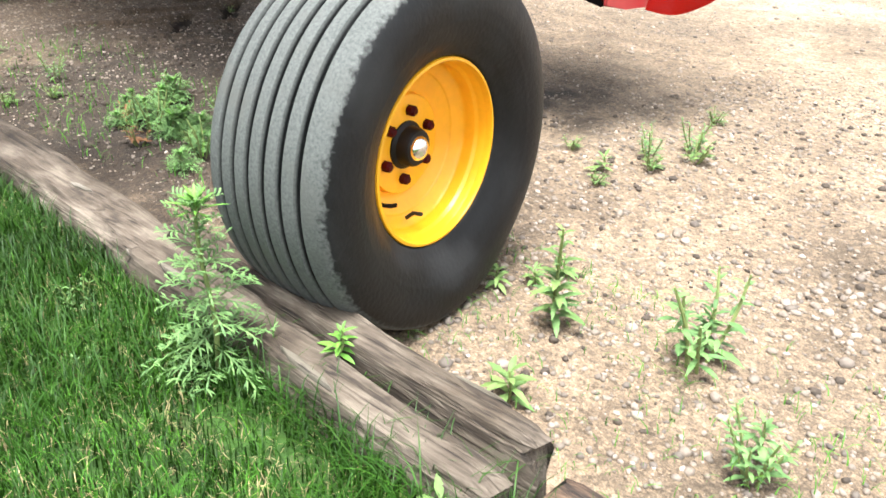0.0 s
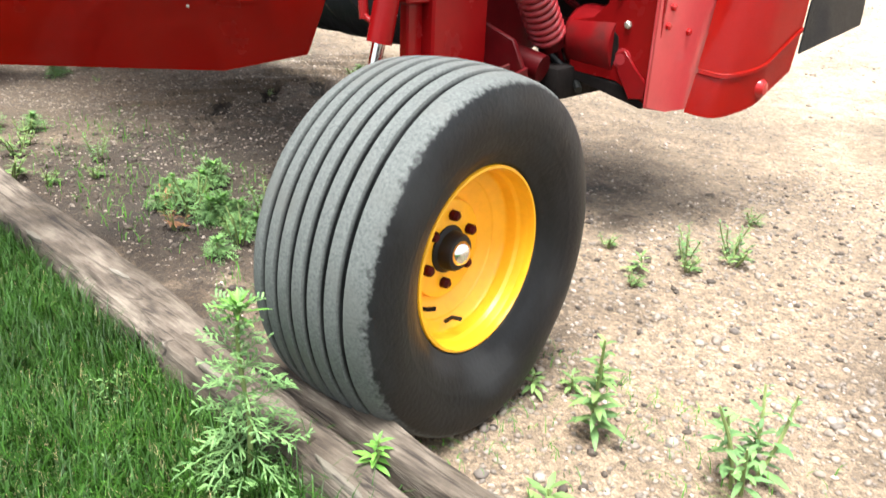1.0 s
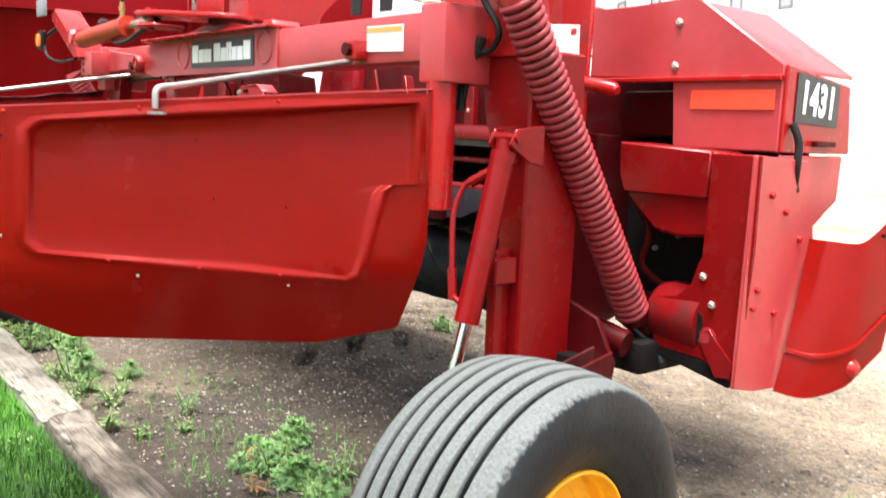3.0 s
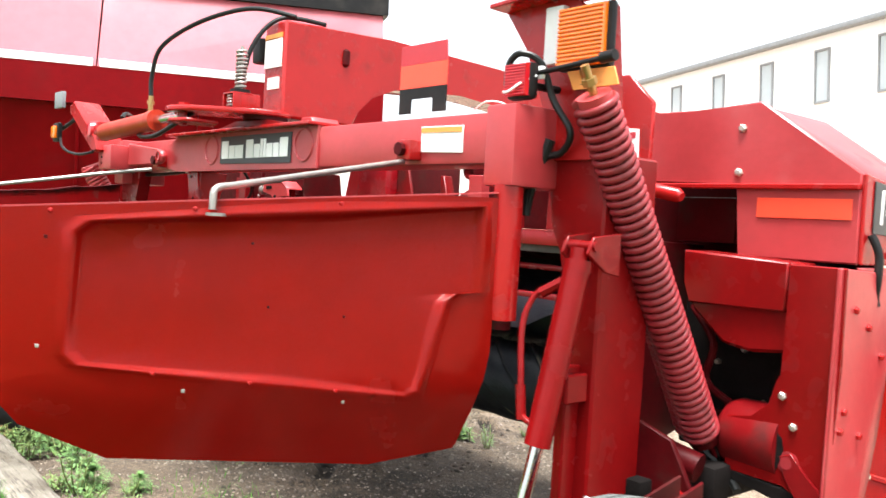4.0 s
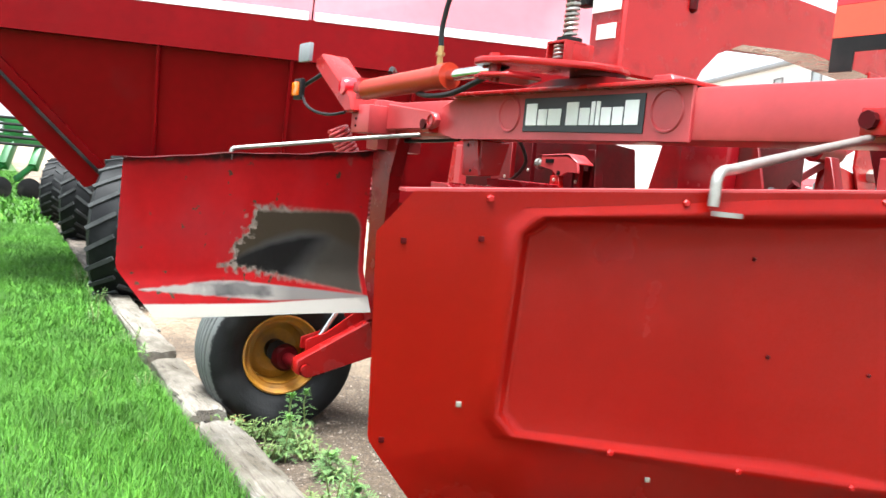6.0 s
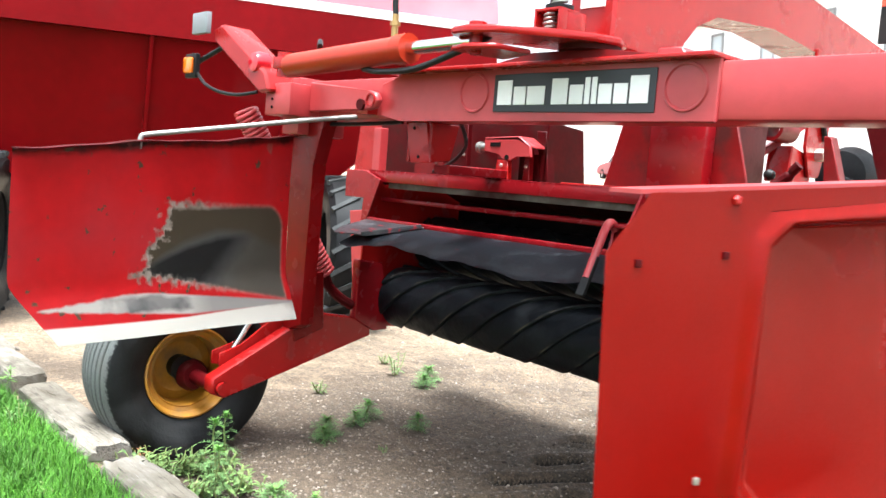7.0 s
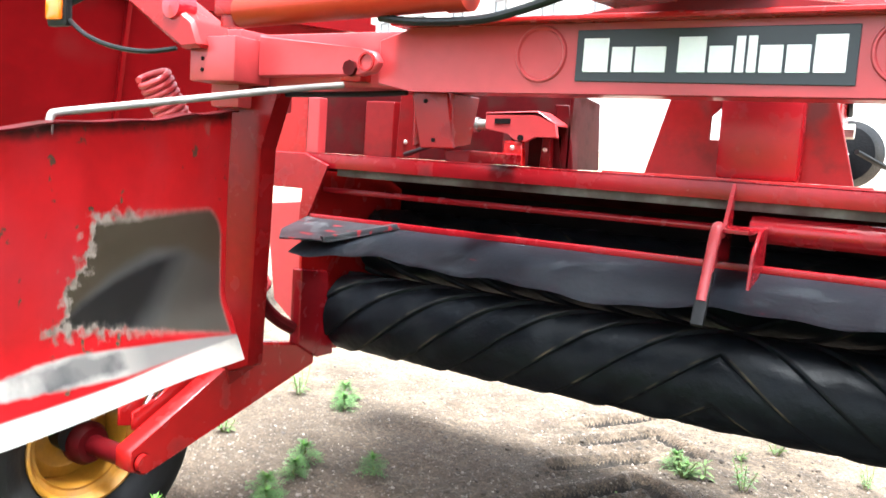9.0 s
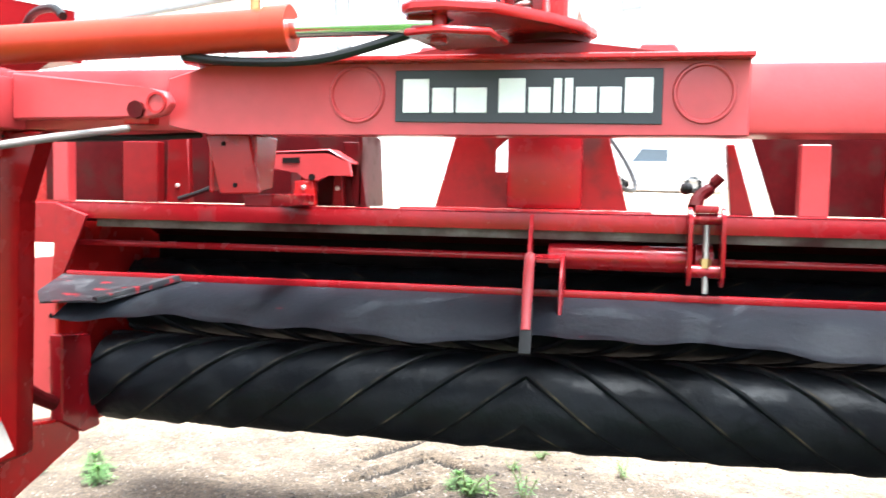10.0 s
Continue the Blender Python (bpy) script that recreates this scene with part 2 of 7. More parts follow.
def grain(name, stops, coarse):
    """Weathered wood: long grain lines in four tones, darker checks along the grain and broad stains."""
    m = mat(name, (0.3, 0.3, 0.3), 0.92, bump=0.0)
    t = m.node_tree
    b = t.nodes["Principled BSDF"]
    co = t.nodes.new("ShaderNodeTexCoord")

    def noise_of(stretch, s, detail, warp=0.0):
        mp = t.nodes.new("ShaderNodeMapping")
        mp.inputs["Scale"].default_value = stretch
        n = t.nodes.new("ShaderNodeTexNoise")
        n.inputs["Scale"].default_value, n.inputs["Detail"].default_value, n.inputs["Distortion"].default_value = s, detail, warp
        t.links.new(co.outputs["Object"], mp.inputs["Vector"])
        t.links.new(mp.outputs[0], n.inputs["Vector"])
        return n.outputs["Fac"]
    def op(kind, a, c):
        n = t.nodes.new("ShaderNodeMath")
        n.operation, n.use_clamp = kind, True
        for i, v in enumerate((a, c)):
            if isinstance(v, (int, float)):
                n.inputs[i].default_value = v
            else:
                t.links.new(v, n.inputs[i])
        return n.outputs[0]
    fibre = noise_of((0.08, 1, 1), 150, 6, 0.4)
    mottle = noise_of((0.45, 1, 1), 20, 12, 0.5)
    line = noise_of((0.05, 1, 1), 20, 4, 0.5)
    check2 = op("ADD", op("MULTIPLY", op("SUBTRACT", 0.5, line), 60), op("MULTIPLY", op("SUBTRACT", line, 0.513), 70))
    g = op("MULTIPLY", op("ADD", op("MULTIPLY", fibre, 0.42), op("MULTIPLY", mottle, 0.58)), op("ADD", 0.76, op("MULTIPLY", check2, 0.24)))
    r = t.nodes.new("ShaderNodeValToRGB")
    while len(r.color_ramp.elements) < len(stops):
        r.color_ramp.elements.new(0.5)
    for e, (p, c) in zip(r.color_ramp.elements, stops):
        e.position, e.color = p, (*c, 1)
    t.links.new(g, r.inputs[0])
    st = t.nodes.new("ShaderNodeValToRGB")
    for e, (p, c) in zip(st.color_ramp.elements, ((0.36, coarse), (0.62, (1, 1, 1)))):
        e.position, e.color = p, (*c, 1)
    t.links.new(noise_of((0.6, 1, 1), 4.5, 7), st.inputs[0])
    x = t.nodes.new("ShaderNodeMix")
    x.data_type, x.blend_type = "RGBA", "MULTIPLY"
    x.inputs[0].default_value = 1.0
    t.links.new(r.outputs[0], x.inputs[6])
    t.links.new(st.outputs[0], x.inputs[7])
    t.links.new(x.outputs[2], b.inputs["Base Color"])
    bp = t.nodes.new("ShaderNodeBump")
    bp.inputs["Strength"].default_value, bp.inputs["Distance"].default_value = 1.0, 0.012
    t.links.new(g, bp.inputs["Height"])
    t.links.new(bp.outputs[0], b.inputs["Normal"])
    return m


WOOD = grain("weathered_timber", [(0.32, (0.028, 0.020, 0.015)), (0.41, (0.086, 0.066, 0.049)), (0.50, (0.136, 0.109, 0.084)), (0.64, (0.225, 0.188, 0.150))], (0.36, 0.32, 0.27))
WOOD_DARK = grain("dark_rotten_timber", [(0.32, (0.02, 0.013, 0.01)), (0.44, (0.07, 0.045, 0.03)), (0.54, (0.14, 0.09, 0.06)), (0.68, (0.24, 0.17, 0.12))], (0.4, 0.33, 0.28))
PALE_WOOD = grain("bleached_timber", [(0.32, (0.06, 0.05, 0.04)), (0.42, (0.20, 0.175, 0.14)), (0.54, (0.20, 0.18, 0.15)), (0.66, (0.33, 0.305, 0.265))], (0.38, 0.36, 0.31))


def gravel_yard():
    """Sandy yard: single grains in two sizes, each with its own tone, over pale sand with patches of dark soil; shade
    under the machine and the bright far yard are put into the colour.
    """
    m = mat("sandy_gravel_ground", (0.266, 0.213, 0.156), 0.95, var=0.35, scale=1.1)
    t = m.node_tree
    b = t.nodes["Principled BSDF"]
    co = t.nodes.new("ShaderNodeTexCoord")
    sep = t.nodes.new("ShaderNodeSeparateXYZ")
    t.links.new(co.outputs["Object"], sep.inputs[0])

    def put_(kind, values):
        n = t.nodes.new(kind)
        for k, v in values.items():
            if isinstance(v, (int, float)):
                n.inputs[k].default_value = v
            else:
                t.links.new(v, n.inputs[k])
        return n

    def op(kind, a, c, clamp=False):
        n = t.nodes.new("ShaderNodeMath")
        n.operation, n.use_clamp = kind, clamp
        for i, v in enumerate((a, c)):
            if isinstance(v, (int, float)):
                n.inputs[i].default_value = v
            else:
                t.links.new(v, n.inputs[i])
        return n.outputs[0]

    def mul(a, c, fac=1.0, kind="MULTIPLY"):
        x = t.nodes.new("ShaderNodeMix")
        x.data_type, x.blend_type = "RGBA", kind
        for sock, v in ((x.inputs[0], fac), (x.inputs[6], a), (x.inputs[7], c)):
            if isinstance(v, (int, float)):
                sock.default_value = v
            elif isinstance(v, tuple):
                sock.default_value = (*v, 1)
            else:
                t.links.new(v, sock)
        return x.outputs[2]

    def ramp(fac, stops):
        r = t.nodes.new("ShaderNodeValToRGB")
        while len(r.color_ramp.elements) < len(stops):
            r.color_ramp.elements.new(0.5)
        for e, (p, c) in zip(r.color_ramp.elements, stops):
            e.position, e.color = p, (c, c * 0.97, c * 0.94, 1)
        t.links.new(fac, r.inputs[0])
        return r.outputs[0]
    col = b.inputs["Base Color"].links[0].from_socket
    heights = []
    for s, stops in ((48, ((0.0, 0.72), (0.5, 1.0), (1.0, 1.22))), (110, ((0.0, 0.6), (0.3, 0.9), (0.8, 1.04), (1.0, 1.5))), (290, ((0.0, 0.68), (0.5, 1.0), (1.0, 1.32)))):
        v = put_("ShaderNodeTexVoronoi", {"Vector": co.outputs["Object"], "Scale": s})
        one = put_("ShaderNodeSeparateColor", {"Color": v.outputs["Color"]})
        col = mul(col, ramp(one.outputs[0], stops))
        heights.append(v.outputs["Distance"])
    n1 = put_("ShaderNodeTexNoise", {"Vector": co.outputs["Object"], "Scale": 0.9, "Detail": 8})
    n2 = put_("ShaderNodeTexNoise", {"Vector": co.outputs["Object"], "Scale": 5.0, "Detail": 8})
    # dark soil behind the timbers, deepened for shade under the machine, and stray patches of it
    def spread(cx, hx, cy, hy, wobble, steep):
        dx = op("SUBTRACT", hx, op("ABSOLUTE", op("SUBTRACT", sep.outputs["X"], cx), 0))
        dy = op("SUBTRACT", hy, op("ABSOLUTE", op("SUBTRACT", sep.outputs["Y"], cy), 0))
        return op("MULTIPLY", op("ADD", op("MINIMUM", dx, dy), op("MULTIPLY", op("SUBTRACT", n2.outputs["Fac"], 0.5), wobble)), steep, True)
    bed = spread(0.95, 1.35, 2.0, 1.35, 1.6, 2.0)
    trodden = op("ADD", op("MULTIPLY", spread(-0.7, 2.4, 2.5, 1.9, 2.2, 1.4), 0.60), op("MULTIPLY", spread(-0.20, 1.15, 2.95, 1.25, 1.2, 1.8), 0.12))
    stray = op("MULTIPLY", op("SUBTRACT", op("ADD", op("MULTIPLY", n1.outputs["Fac"], 0.75), op("MULTIPLY", n2.outputs["Fac"], 0.25)), 0.47), 8, True)
    soil = op("MAXIMUM", op("MULTIPLY", bed, 0.94), op("MAXIMUM", trodden, op("MULTIPLY", stray, 0.5)))
    col = mul(col, mul(col, (0.14, 0.125, 0.112)), soil, "MIX")
    # ground colour brightened further out, for the glare of the open yard
    pale = op("MULTIPLY", op("ADD", op("SUBTRACT", sep.outputs["Y"], 4.3), op("MULTIPLY", op("SUBTRACT", n2.outputs["Fac"], 0.5), 3.0)), 0.45, True)
    col = mul(col, mul(col, (1.9, 2.0, 2.15)), pale, "MIX")
    t.links.new(col, b.inputs["Base Color"])
    bp = put_("ShaderNodeBump", {"Strength": 0.7, "Distance": 0.008, "Height": op("ADD", op("MULTIPLY", heights[1], -1.4), op("ADD", op("MULTIPLY", heights[2], -0.6), op("MULTIPLY", n2.outputs["Fac"], 2.0)))})
    t.links.new(bp.outputs[0], b.inputs["Normal"])
    return m


GRAVEL = gravel_yard()
CLOD = mat("damp_soil_clod", (0.080, 0.061, 0.046), 0.95, var=0.4, scale=25, bump=0.8, bump_scale=60)
# soil colour darkened to stand for shade inside the tyre prints
TRACK = mat("shaded_print_soil", (0.030, 0.023, 0.017), 0.95, var=0.4, scale=25, dirt=(0.055, 0.043, 0.032), dirt_amount=0.3, dirt_scale=18, bump=0.9, bump_scale=70)
# pane colour includes the pale reflection of the sky
PANE = mat("pale_window_glass", (0.42, 0.47, 0.50), 0.1, var=0.05, scale=0.4)
SOIL = mat("lawn_thatch", (0.048, 0.112, 0.018), 0.95, var=0.45, scale=6, dirt=(0.120, 0.118, 0.055), dirt_amount=0.10, dirt_scale=7, bump=0.8, bump_scale=40)
STRAW = mat("dry_straw_blade", (0.34, 0.28, 0.14), 0.8, var=0.3, scale=9)
STONE = mat("gravel_stone", (0.246, 0.2132, 0.1845), 0.85, var=0.2, scale=30, island=[(0.0, (0.5, 0.48, 0.47)), (0.3, (0.85, 0.80, 0.74)), (0.8, (1.1, 1.05, 0.98)), (0.93, (1.3, 1.25, 1.2)), (1.0, (2.1, 2.05, 2.0))])
GRASS = mat("lawn_grass", (0.074, 0.215, 0.022), 0.6, var=0.35, scale=1.5, island=[(0.0, (0.7, 0.72, 0.7)), (0.6, (1.0, 1.0, 1.0)), (0.88, (1.2, 1.12, 1.0)), (1.0, (1.6, 1.3, 1.2))], spec=0.2)
# long grass, a darker green that holds the shade among its blades
GRASS_SHADED = mat("shaded_long_grass", (0.026, 0.078, 0.008), 0.5, var=0.4, scale=2.5, island=[(0.0, (0.7, 0.75, 0.7)), (0.6, (1.0, 1.0, 1.0)), (0.9, (1.3, 1.2, 1.0)), (1.0, (1.8, 1.4, 1.2))], spec=0.18)
LEAF = mat("weed_leaf", (0.140, 0.240, 0.078), 0.6, var=0.25, scale=12, island=[(0.0, (0.6, 0.65, 0.6)), (1.0, (1.45, 1.3, 1.2))], spec=0.3)
LEAF_PALE = mat("pale_feathery_leaf", (0.135, 0.255, 0.088), 0.6, var=0.25, scale=12, island=[(0.0, (0.7, 0.75, 0.75)), (1.0, (1.4, 1.3, 1.2))], spec=0.3)
LEAF_LIME = mat("lime_young_leaf", (0.135, 0.31, 0.050), 0.5, var=0.2, scale=14, island=[(0.0, (0.8, 0.85, 0.8)), (1.0, (1.2, 1.15, 1.1))], spec=0.35)
STEM = mat("weed_stem", (0.20, 0.25, 0.08), 0.6, var=0.25, scale=20)
DRY = mat("dry_brown_weed", (0.22, 0.10, 0.04), 0.8, var=0.3, scale=20)
# pink cart red: the sky's reflection on the upper panels is painted in
CART_SKYLIT = mat("skylit_cart_paint", (0.4524, 0.1014, 0.1248), 0.3, var=0.12, scale=1.2, dirt=(0.46, 0.14, 0.16), dirt_amount=0.2, dirt_scale=1.0, coat=0.1, spec=0.35)
CART_RED = mat("cart_red_paint", (0.165, 0.0022, 0.0040), 0.3, var=0.16, scale=1.2, dirt=(0.13, 0.006, 0.007), dirt_amount=0.1, dirt_scale=2, spec=0.07)
GREEN = mat("green_machine_paint", (0.02, 0.16, 0.035), 0.4, var=0.15, scale=3)
SIDING = mat("white_metal_siding", (0.80, 0.80, 0.80), 0.5, var=0.04, scale=0.5)
ROOF = mat("grey_metal_trim", (0.22, 0.23, 0.24), 0.5, var=0.1)
CAR_RED = mat("dull_red_car_paint", (0.30, 0.03, 0.035), 0.3, var=0.05, coat=0.5)
CAR_DARK = mat("dark_teal_car_paint", (0.02, 0.05, 0.055), 0.3, var=0.05, coat=0.5)
GLASS = mat("dark_window_glass", (0.06, 0.08, 0.10), 0.08, var=0.05, coat=0.5)


# ---- building blocks ----
W = {}


def thing(name, at, label, category, group=""):
    ob = new(name)
    ob.location = at
    W[ob] = Matrix.Translation(at)
    return tagged(ob, label, category, group)


def part(name, bm, material, parent=None, label="", smooth=35):
    """Links a bmesh in world coordinates as one mesh object, under a thing or a part."""
    if parent is not None:
        bm.transform(W[parent].inverted())
    me = bpy.data.meshes.new(name)
    bmesh.ops.recalc_face_normals(bm, faces=bm.faces[:])
    bm.to_mesh(me)
    bm.free()
    for m in material if isinstance(material, (list, tuple)) else [material]:
        me.materials.append(m)
    me.shade_smooth()
    me.set_sharp_from_angle(angle=radians(smooth))
    ob = new(name, me)
    if parent is not None:
        ob.parent = parent
        W[ob] = W[parent]
    else:
        W[ob] = Matrix.Identity(4)
    if label:
        ob["label"] = label
    return ob


def raw(name, verts, faces, material, smooth=True):
    me = bpy.data.meshes.new(name)
    me.from_pydata(verts.tolist() if isinstance(verts, np.ndarray) else verts, [], faces.tolist() if isinstance(faces, np.ndarray) else faces)
    me.materials.append(material)
    if smooth:
        me.shade_smooth()
    ob = new(name, me)
    W[ob] = Matrix.Identity(4)
    return ob


def box(bm, x0, x1, y0, y1, z0, z1, bevel=0.006, m=None):
    g = bmesh.ops.create_cube(bm, size=1.0)
    vs = g["verts"]
    bmesh.ops.scale(bm, vec=(abs(x1 - x0), abs(y1 - y0), abs(z1 - z0)), verts=vs)
    bmesh.ops.translate(bm, vec=((x0 + x1) / 2, (y0 + y1) / 2, (z0 + z1) / 2), verts=vs)
    if m is not None:
        bmesh.ops.transform(bm, matrix=m, verts=vs)
    if bevel:
        es = list({e for v in vs for e in v.link_edges})
        bmesh.ops.bevel(bm, geom=es, offset=bevel, segments=2, profile=0.6, affect="EDGES")
    return bm


def beam(bm, a, b, w, h, bevel=0.005, up=(0, 0, 1)):
    """A square bar from a to b, w across and h high."""
    a, b = Vector(a), Vector(b)
    d = b - a
    z = d.normalized()
    x = Vector(up).cross(z)
    x = x.normalized() if x.length > 1e-4 else Vector((1, 0, 0))
    y = z.cross(x)
    m = Matrix((x, y, z)).transposed().to_4x4()
    m.translation = (a + b) / 2
    return box(bm, -w / 2, w / 2, -h / 2, h / 2, -d.length / 2, d.length / 2, bevel, m)


def slab(bm, outline, lift, axis="y", bevel=0.003):
    """A flat plate: an outline of two coordinates, given thickness between the two numbers of lift along axis."""
    lo, hi = lift

    def at(u, v, w):
        return {"x": (w, u, v), "y": (u, w, v), "z": (u, v, w)}[axis]
    a = [bm.verts.new(at(u, v, lo)) for u, v in outline]
    b = [bm.verts.new(at(u, v, hi)) for u, v in outline]
    n = len(a)
    fs = [bm.faces.new(a), bm.faces.new(b[::-1])]
    for i in range(n):
        fs.append(bm.faces.new((a[i], b[i], b[(i + 1) % n], a[(i + 1) % n])))
    if bevel:
        es = [e for e in {e for f in fs for e in f.edges}]
        bmesh.ops.bevel(bm, geom=es, offset=bevel, segments=1, affect="EDGES", clamp_overlap=True)
    return bm


def rod(bm, pts, r, seg=10, cap=True, close=False):
    """A round bar along a line of points."""
    pts = [Vector(p) for p in pts]
    rings = []
    side = None
    for i, p in enumerate(pts):
        d = (pts[min(i + 1, len(pts) - 1)] - pts[max(i - 1, 0)]).normalized()
        if side is None:
            side = d.orthogonal().normalized()
        side = (side - d * side.dot(d)).normalized()
        other = d.cross(side)
        rr = r[i] if isinstance(r, (list, tuple)) else r
        rings.append([bm.verts.new(p + (side * math.cos(a) + other * math.sin(a)) * rr) for a in (2 * math.pi * k / seg for k in range(seg))])
    for a, b in zip(rings, rings[1:]):
        for k in range(seg):
            bm.faces.new((a[k], a[(k + 1) % seg], b[(k + 1) % seg], b[k]))
    if cap:
        bm.faces.new(rings[0][::-1])
        bm.faces.new(rings[-1])
    return bm


def bend(pts, n=8):
    """Rounds a line of points into a soft curve."""
    pts = [Vector(p) for p in pts]
    out = []
    for i in range(len(pts) - 1):
        p0, p1, p2, p3 = pts[max(i - 1, 0)], pts[i], pts[i + 1], pts[min(i + 2, len(pts) - 1)]
        for k in range(n):
            t = k / n
            out.append(0.5 * ((2 * p1) + (p2 - p0) * t + (2 * p0 - 5 * p1 + 4 * p2 - p3) * t * t + (3 * p1 - p0 - 3 * p2 + p3) * t ** 3))
    return out + [pts[-1]]


def lathe(bm, profile, centre, axis="x", seg=64, closed=False):
    """Turns a profile of (radius, along) round an axis through centre."""
    c = Vector(centre)
    rings = []
    for r, a in profile:
        ring = []
        for k in range(seg):
            t = 2 * math.pi * k / seg
            u, v = r * math.cos(t), r * math.sin(t)
            ring.append(bm.verts.new(c + Vector({"x": (a, u, v), "y": (u, a, v), "z": (u, v, a)}[axis])))
        rings.append(ring)
    pairs = list(zip(rings, rings[1:])) + ([(rings[-1], rings[0])] if closed else [])
    for a, b in pairs:
        for k in range(seg):
            bm.faces.new((a[k], a[(k + 1) % seg], b[(k + 1) % seg], b[k]))
    return bm


def disc_bolt(bm, at, axis, r=0.008, h=0.008):
    a = Vector(at)
    d = Vector(axis).normalized()
    return rod(bm, [a - d * 0.004, a + d * h * 0.6, a + d * h], [r, r, r * 0.6], 6)


def coil(bm, a, b, radius, wire, turns, seg=14, sides=6):
    a, b = Vector(a), Vector(b)
    d = (b - a)
    ax = d.normalized()
    u = ax.orthogonal().normalized()
    v = ax.cross(u)
    n = int(turns * seg)
    pts = [a + d * (i / n) + (u * math.cos(2 * math.pi * i / seg) + v * math.sin(2 * math.pi * i / seg)) * radius for i in range(n + 1)]
    return rod(bm, pts, wire, sides)


def B():
    return bmesh.new()


# ---- ground ----
def curb_y(x):
    """The lawn-side edge of the line of timbers."""
    return 0.955 - 0.037 * x + (0.03 * max(0.0, -2.0 - x))


def fbm(x, y, s):
    return noise.fractal(Vector((x * s, y * s, 0.3)), 0.9, 2.1, 4)


def axis_steps(far0, near0, near1, far1, step):
    mid = list(np.arange(near0, near1, step))
    left, right, g = [], [], step
    v = near0
    while v > far0:
        g *= 1.28
        v -= g
        left.append(max(v, far0))
    g, v = step, mid[-1]
    while v < far1:
        g *= 1.28
        v += g
        right.append(min(v, far1))
    return left[::-1] + mid + right


# prints of tractor lugs pressed into the soil: start, end
PRINTS = [((-0.99, 4.02), (-0.77, 4.43)), ((-0.93, 3.66), (-0.69, 4.07)), ((-0.85, 3.28), (-0.61, 3.69)), ((-0.74, 2.87), (-0.52, 3.29)), ((-0.68, 2.50), (-0.44, 2.93)), ((-0.61, 2.14), (-0.37, 2.52)),
          ((-0.66, 4.11), (-0.40, 3.91)), ((-0.49, 3.39), (-0.20, 3.15)), ((-0.50, 3.05), (-0.17, 2.77)), ((-0.36, 2.62), (-0.12, 2.42))]


def ground_height(x, y):
    h = 0.0
    if -14 < x < 7 and -3 < y < 14:
        h = 0.018 * fbm(x, y, 0.9) + 0.010 * fbm(x + 7, y, 4.0)
        if -2 < x < 1 and 1.8 < y < 4.9:
            for (ax, ay), (bx, by) in PRINTS:
                dx, dy = bx - ax, by - ay
                t = max(0, min(1, ((x - ax) * dx + (y - ay) * dy) / (dx * dx + dy * dy)))
                d = math.hypot(x - ax - t * dx, y - ay - t * dy)
                if d < 0.16:
                    wide = 0.040 + 0.008 * noise.noise(Vector((x * 14, y * 14, 2)))
                    h += 0.012 * math.exp(-((d - 0.085) / 0.022) ** 2) - 0.058 * max(0.0, min(1.0, (wide + 0.030 - d) / 0.042)) ** 1.4
    h -= 0.055 * math.exp(-(((x + 1.93) / 0.45) ** 2 + ((y - 1.54) / 0.4) ** 2))
    h += 0.06 * min(60.0, max(0.0, y - 6.0))
    if y < curb_y(x):
        h -= 0.05
    return h


xs = axis_steps(-400, -7, 4.6, 400, 0.055)
ys = axis_steps(-400, 0.85, 5.2, 400, 0.05)
xs = sorted([x for x in xs if not -1.25 < x < 0.15] + list(np.arange(-1.25, 0.15, 0.011)))
ys = sorted([y for y in ys if not 2.1 < y < 4.5] + list(np.arange(2.1, 4.5, 0.012)))
gv = [(x, y, ground_height(x, y)) for y in ys for x in xs]
nx = len(xs)
gf = [(j * nx + i, j * nx + i + 1, (j + 1) * nx + i + 1, (j + 1) * nx + i) for j in range(len(ys) - 1) for i in range(nx - 1)]
ground = raw("ground", gv, gf, GRAVEL)
# a darker soil colour paints the shade into the deep part of the prints
ground.data.materials.append(TRACK)
for f in ground.data.polygons:
    c = f.center
    if -1.3 < c.x < 0.2 and 2.0 < c.y < 4.6 and c.z < 0.018 * fbm(c.x, c.y, 0.9) + 0.010 * fbm(c.x + 7, c.y, 4.0) - 0.024:
        f.material_index = 1
tagged(ground, "sandy gravel yard with stones and tyre prints", "ground", kind="structure")

# lawn strip on the near side of the timbers
lx = axis_steps(-60, -9, 6, 40, 0.15)
lv, rows_ = [], [-30, -12, -6, -3, -2, -1.5, -1.2, -1, -0.8, -0.6, -0.4, -0.2, 0, 0.12, 0.24, 0.36, 0.48, 0.6, 0.7, 0.8, 0.9, 1.0]
for v in rows_:
    for x in lx:
        y = v if v < 0 else v * (curb_y(x) + 0.02)
        lv.append((x, y, 0.035 + 0.02 * fbm(x, y, 1.3) - (0.02 if v == 1.0 else 0)))
n_ = len(lx)
lf = [(j * n_ + i, j * n_ + i + 1, (j + 1) * n_ + i + 1, (j + 1) * n_ + i) for j in range(len(rows_) - 1) for i in range(n_ - 1)]
tagged(raw("lawn", lv, lf, SOIL), "green mown lawn beside the timber edging", "lawn", kind="structure")


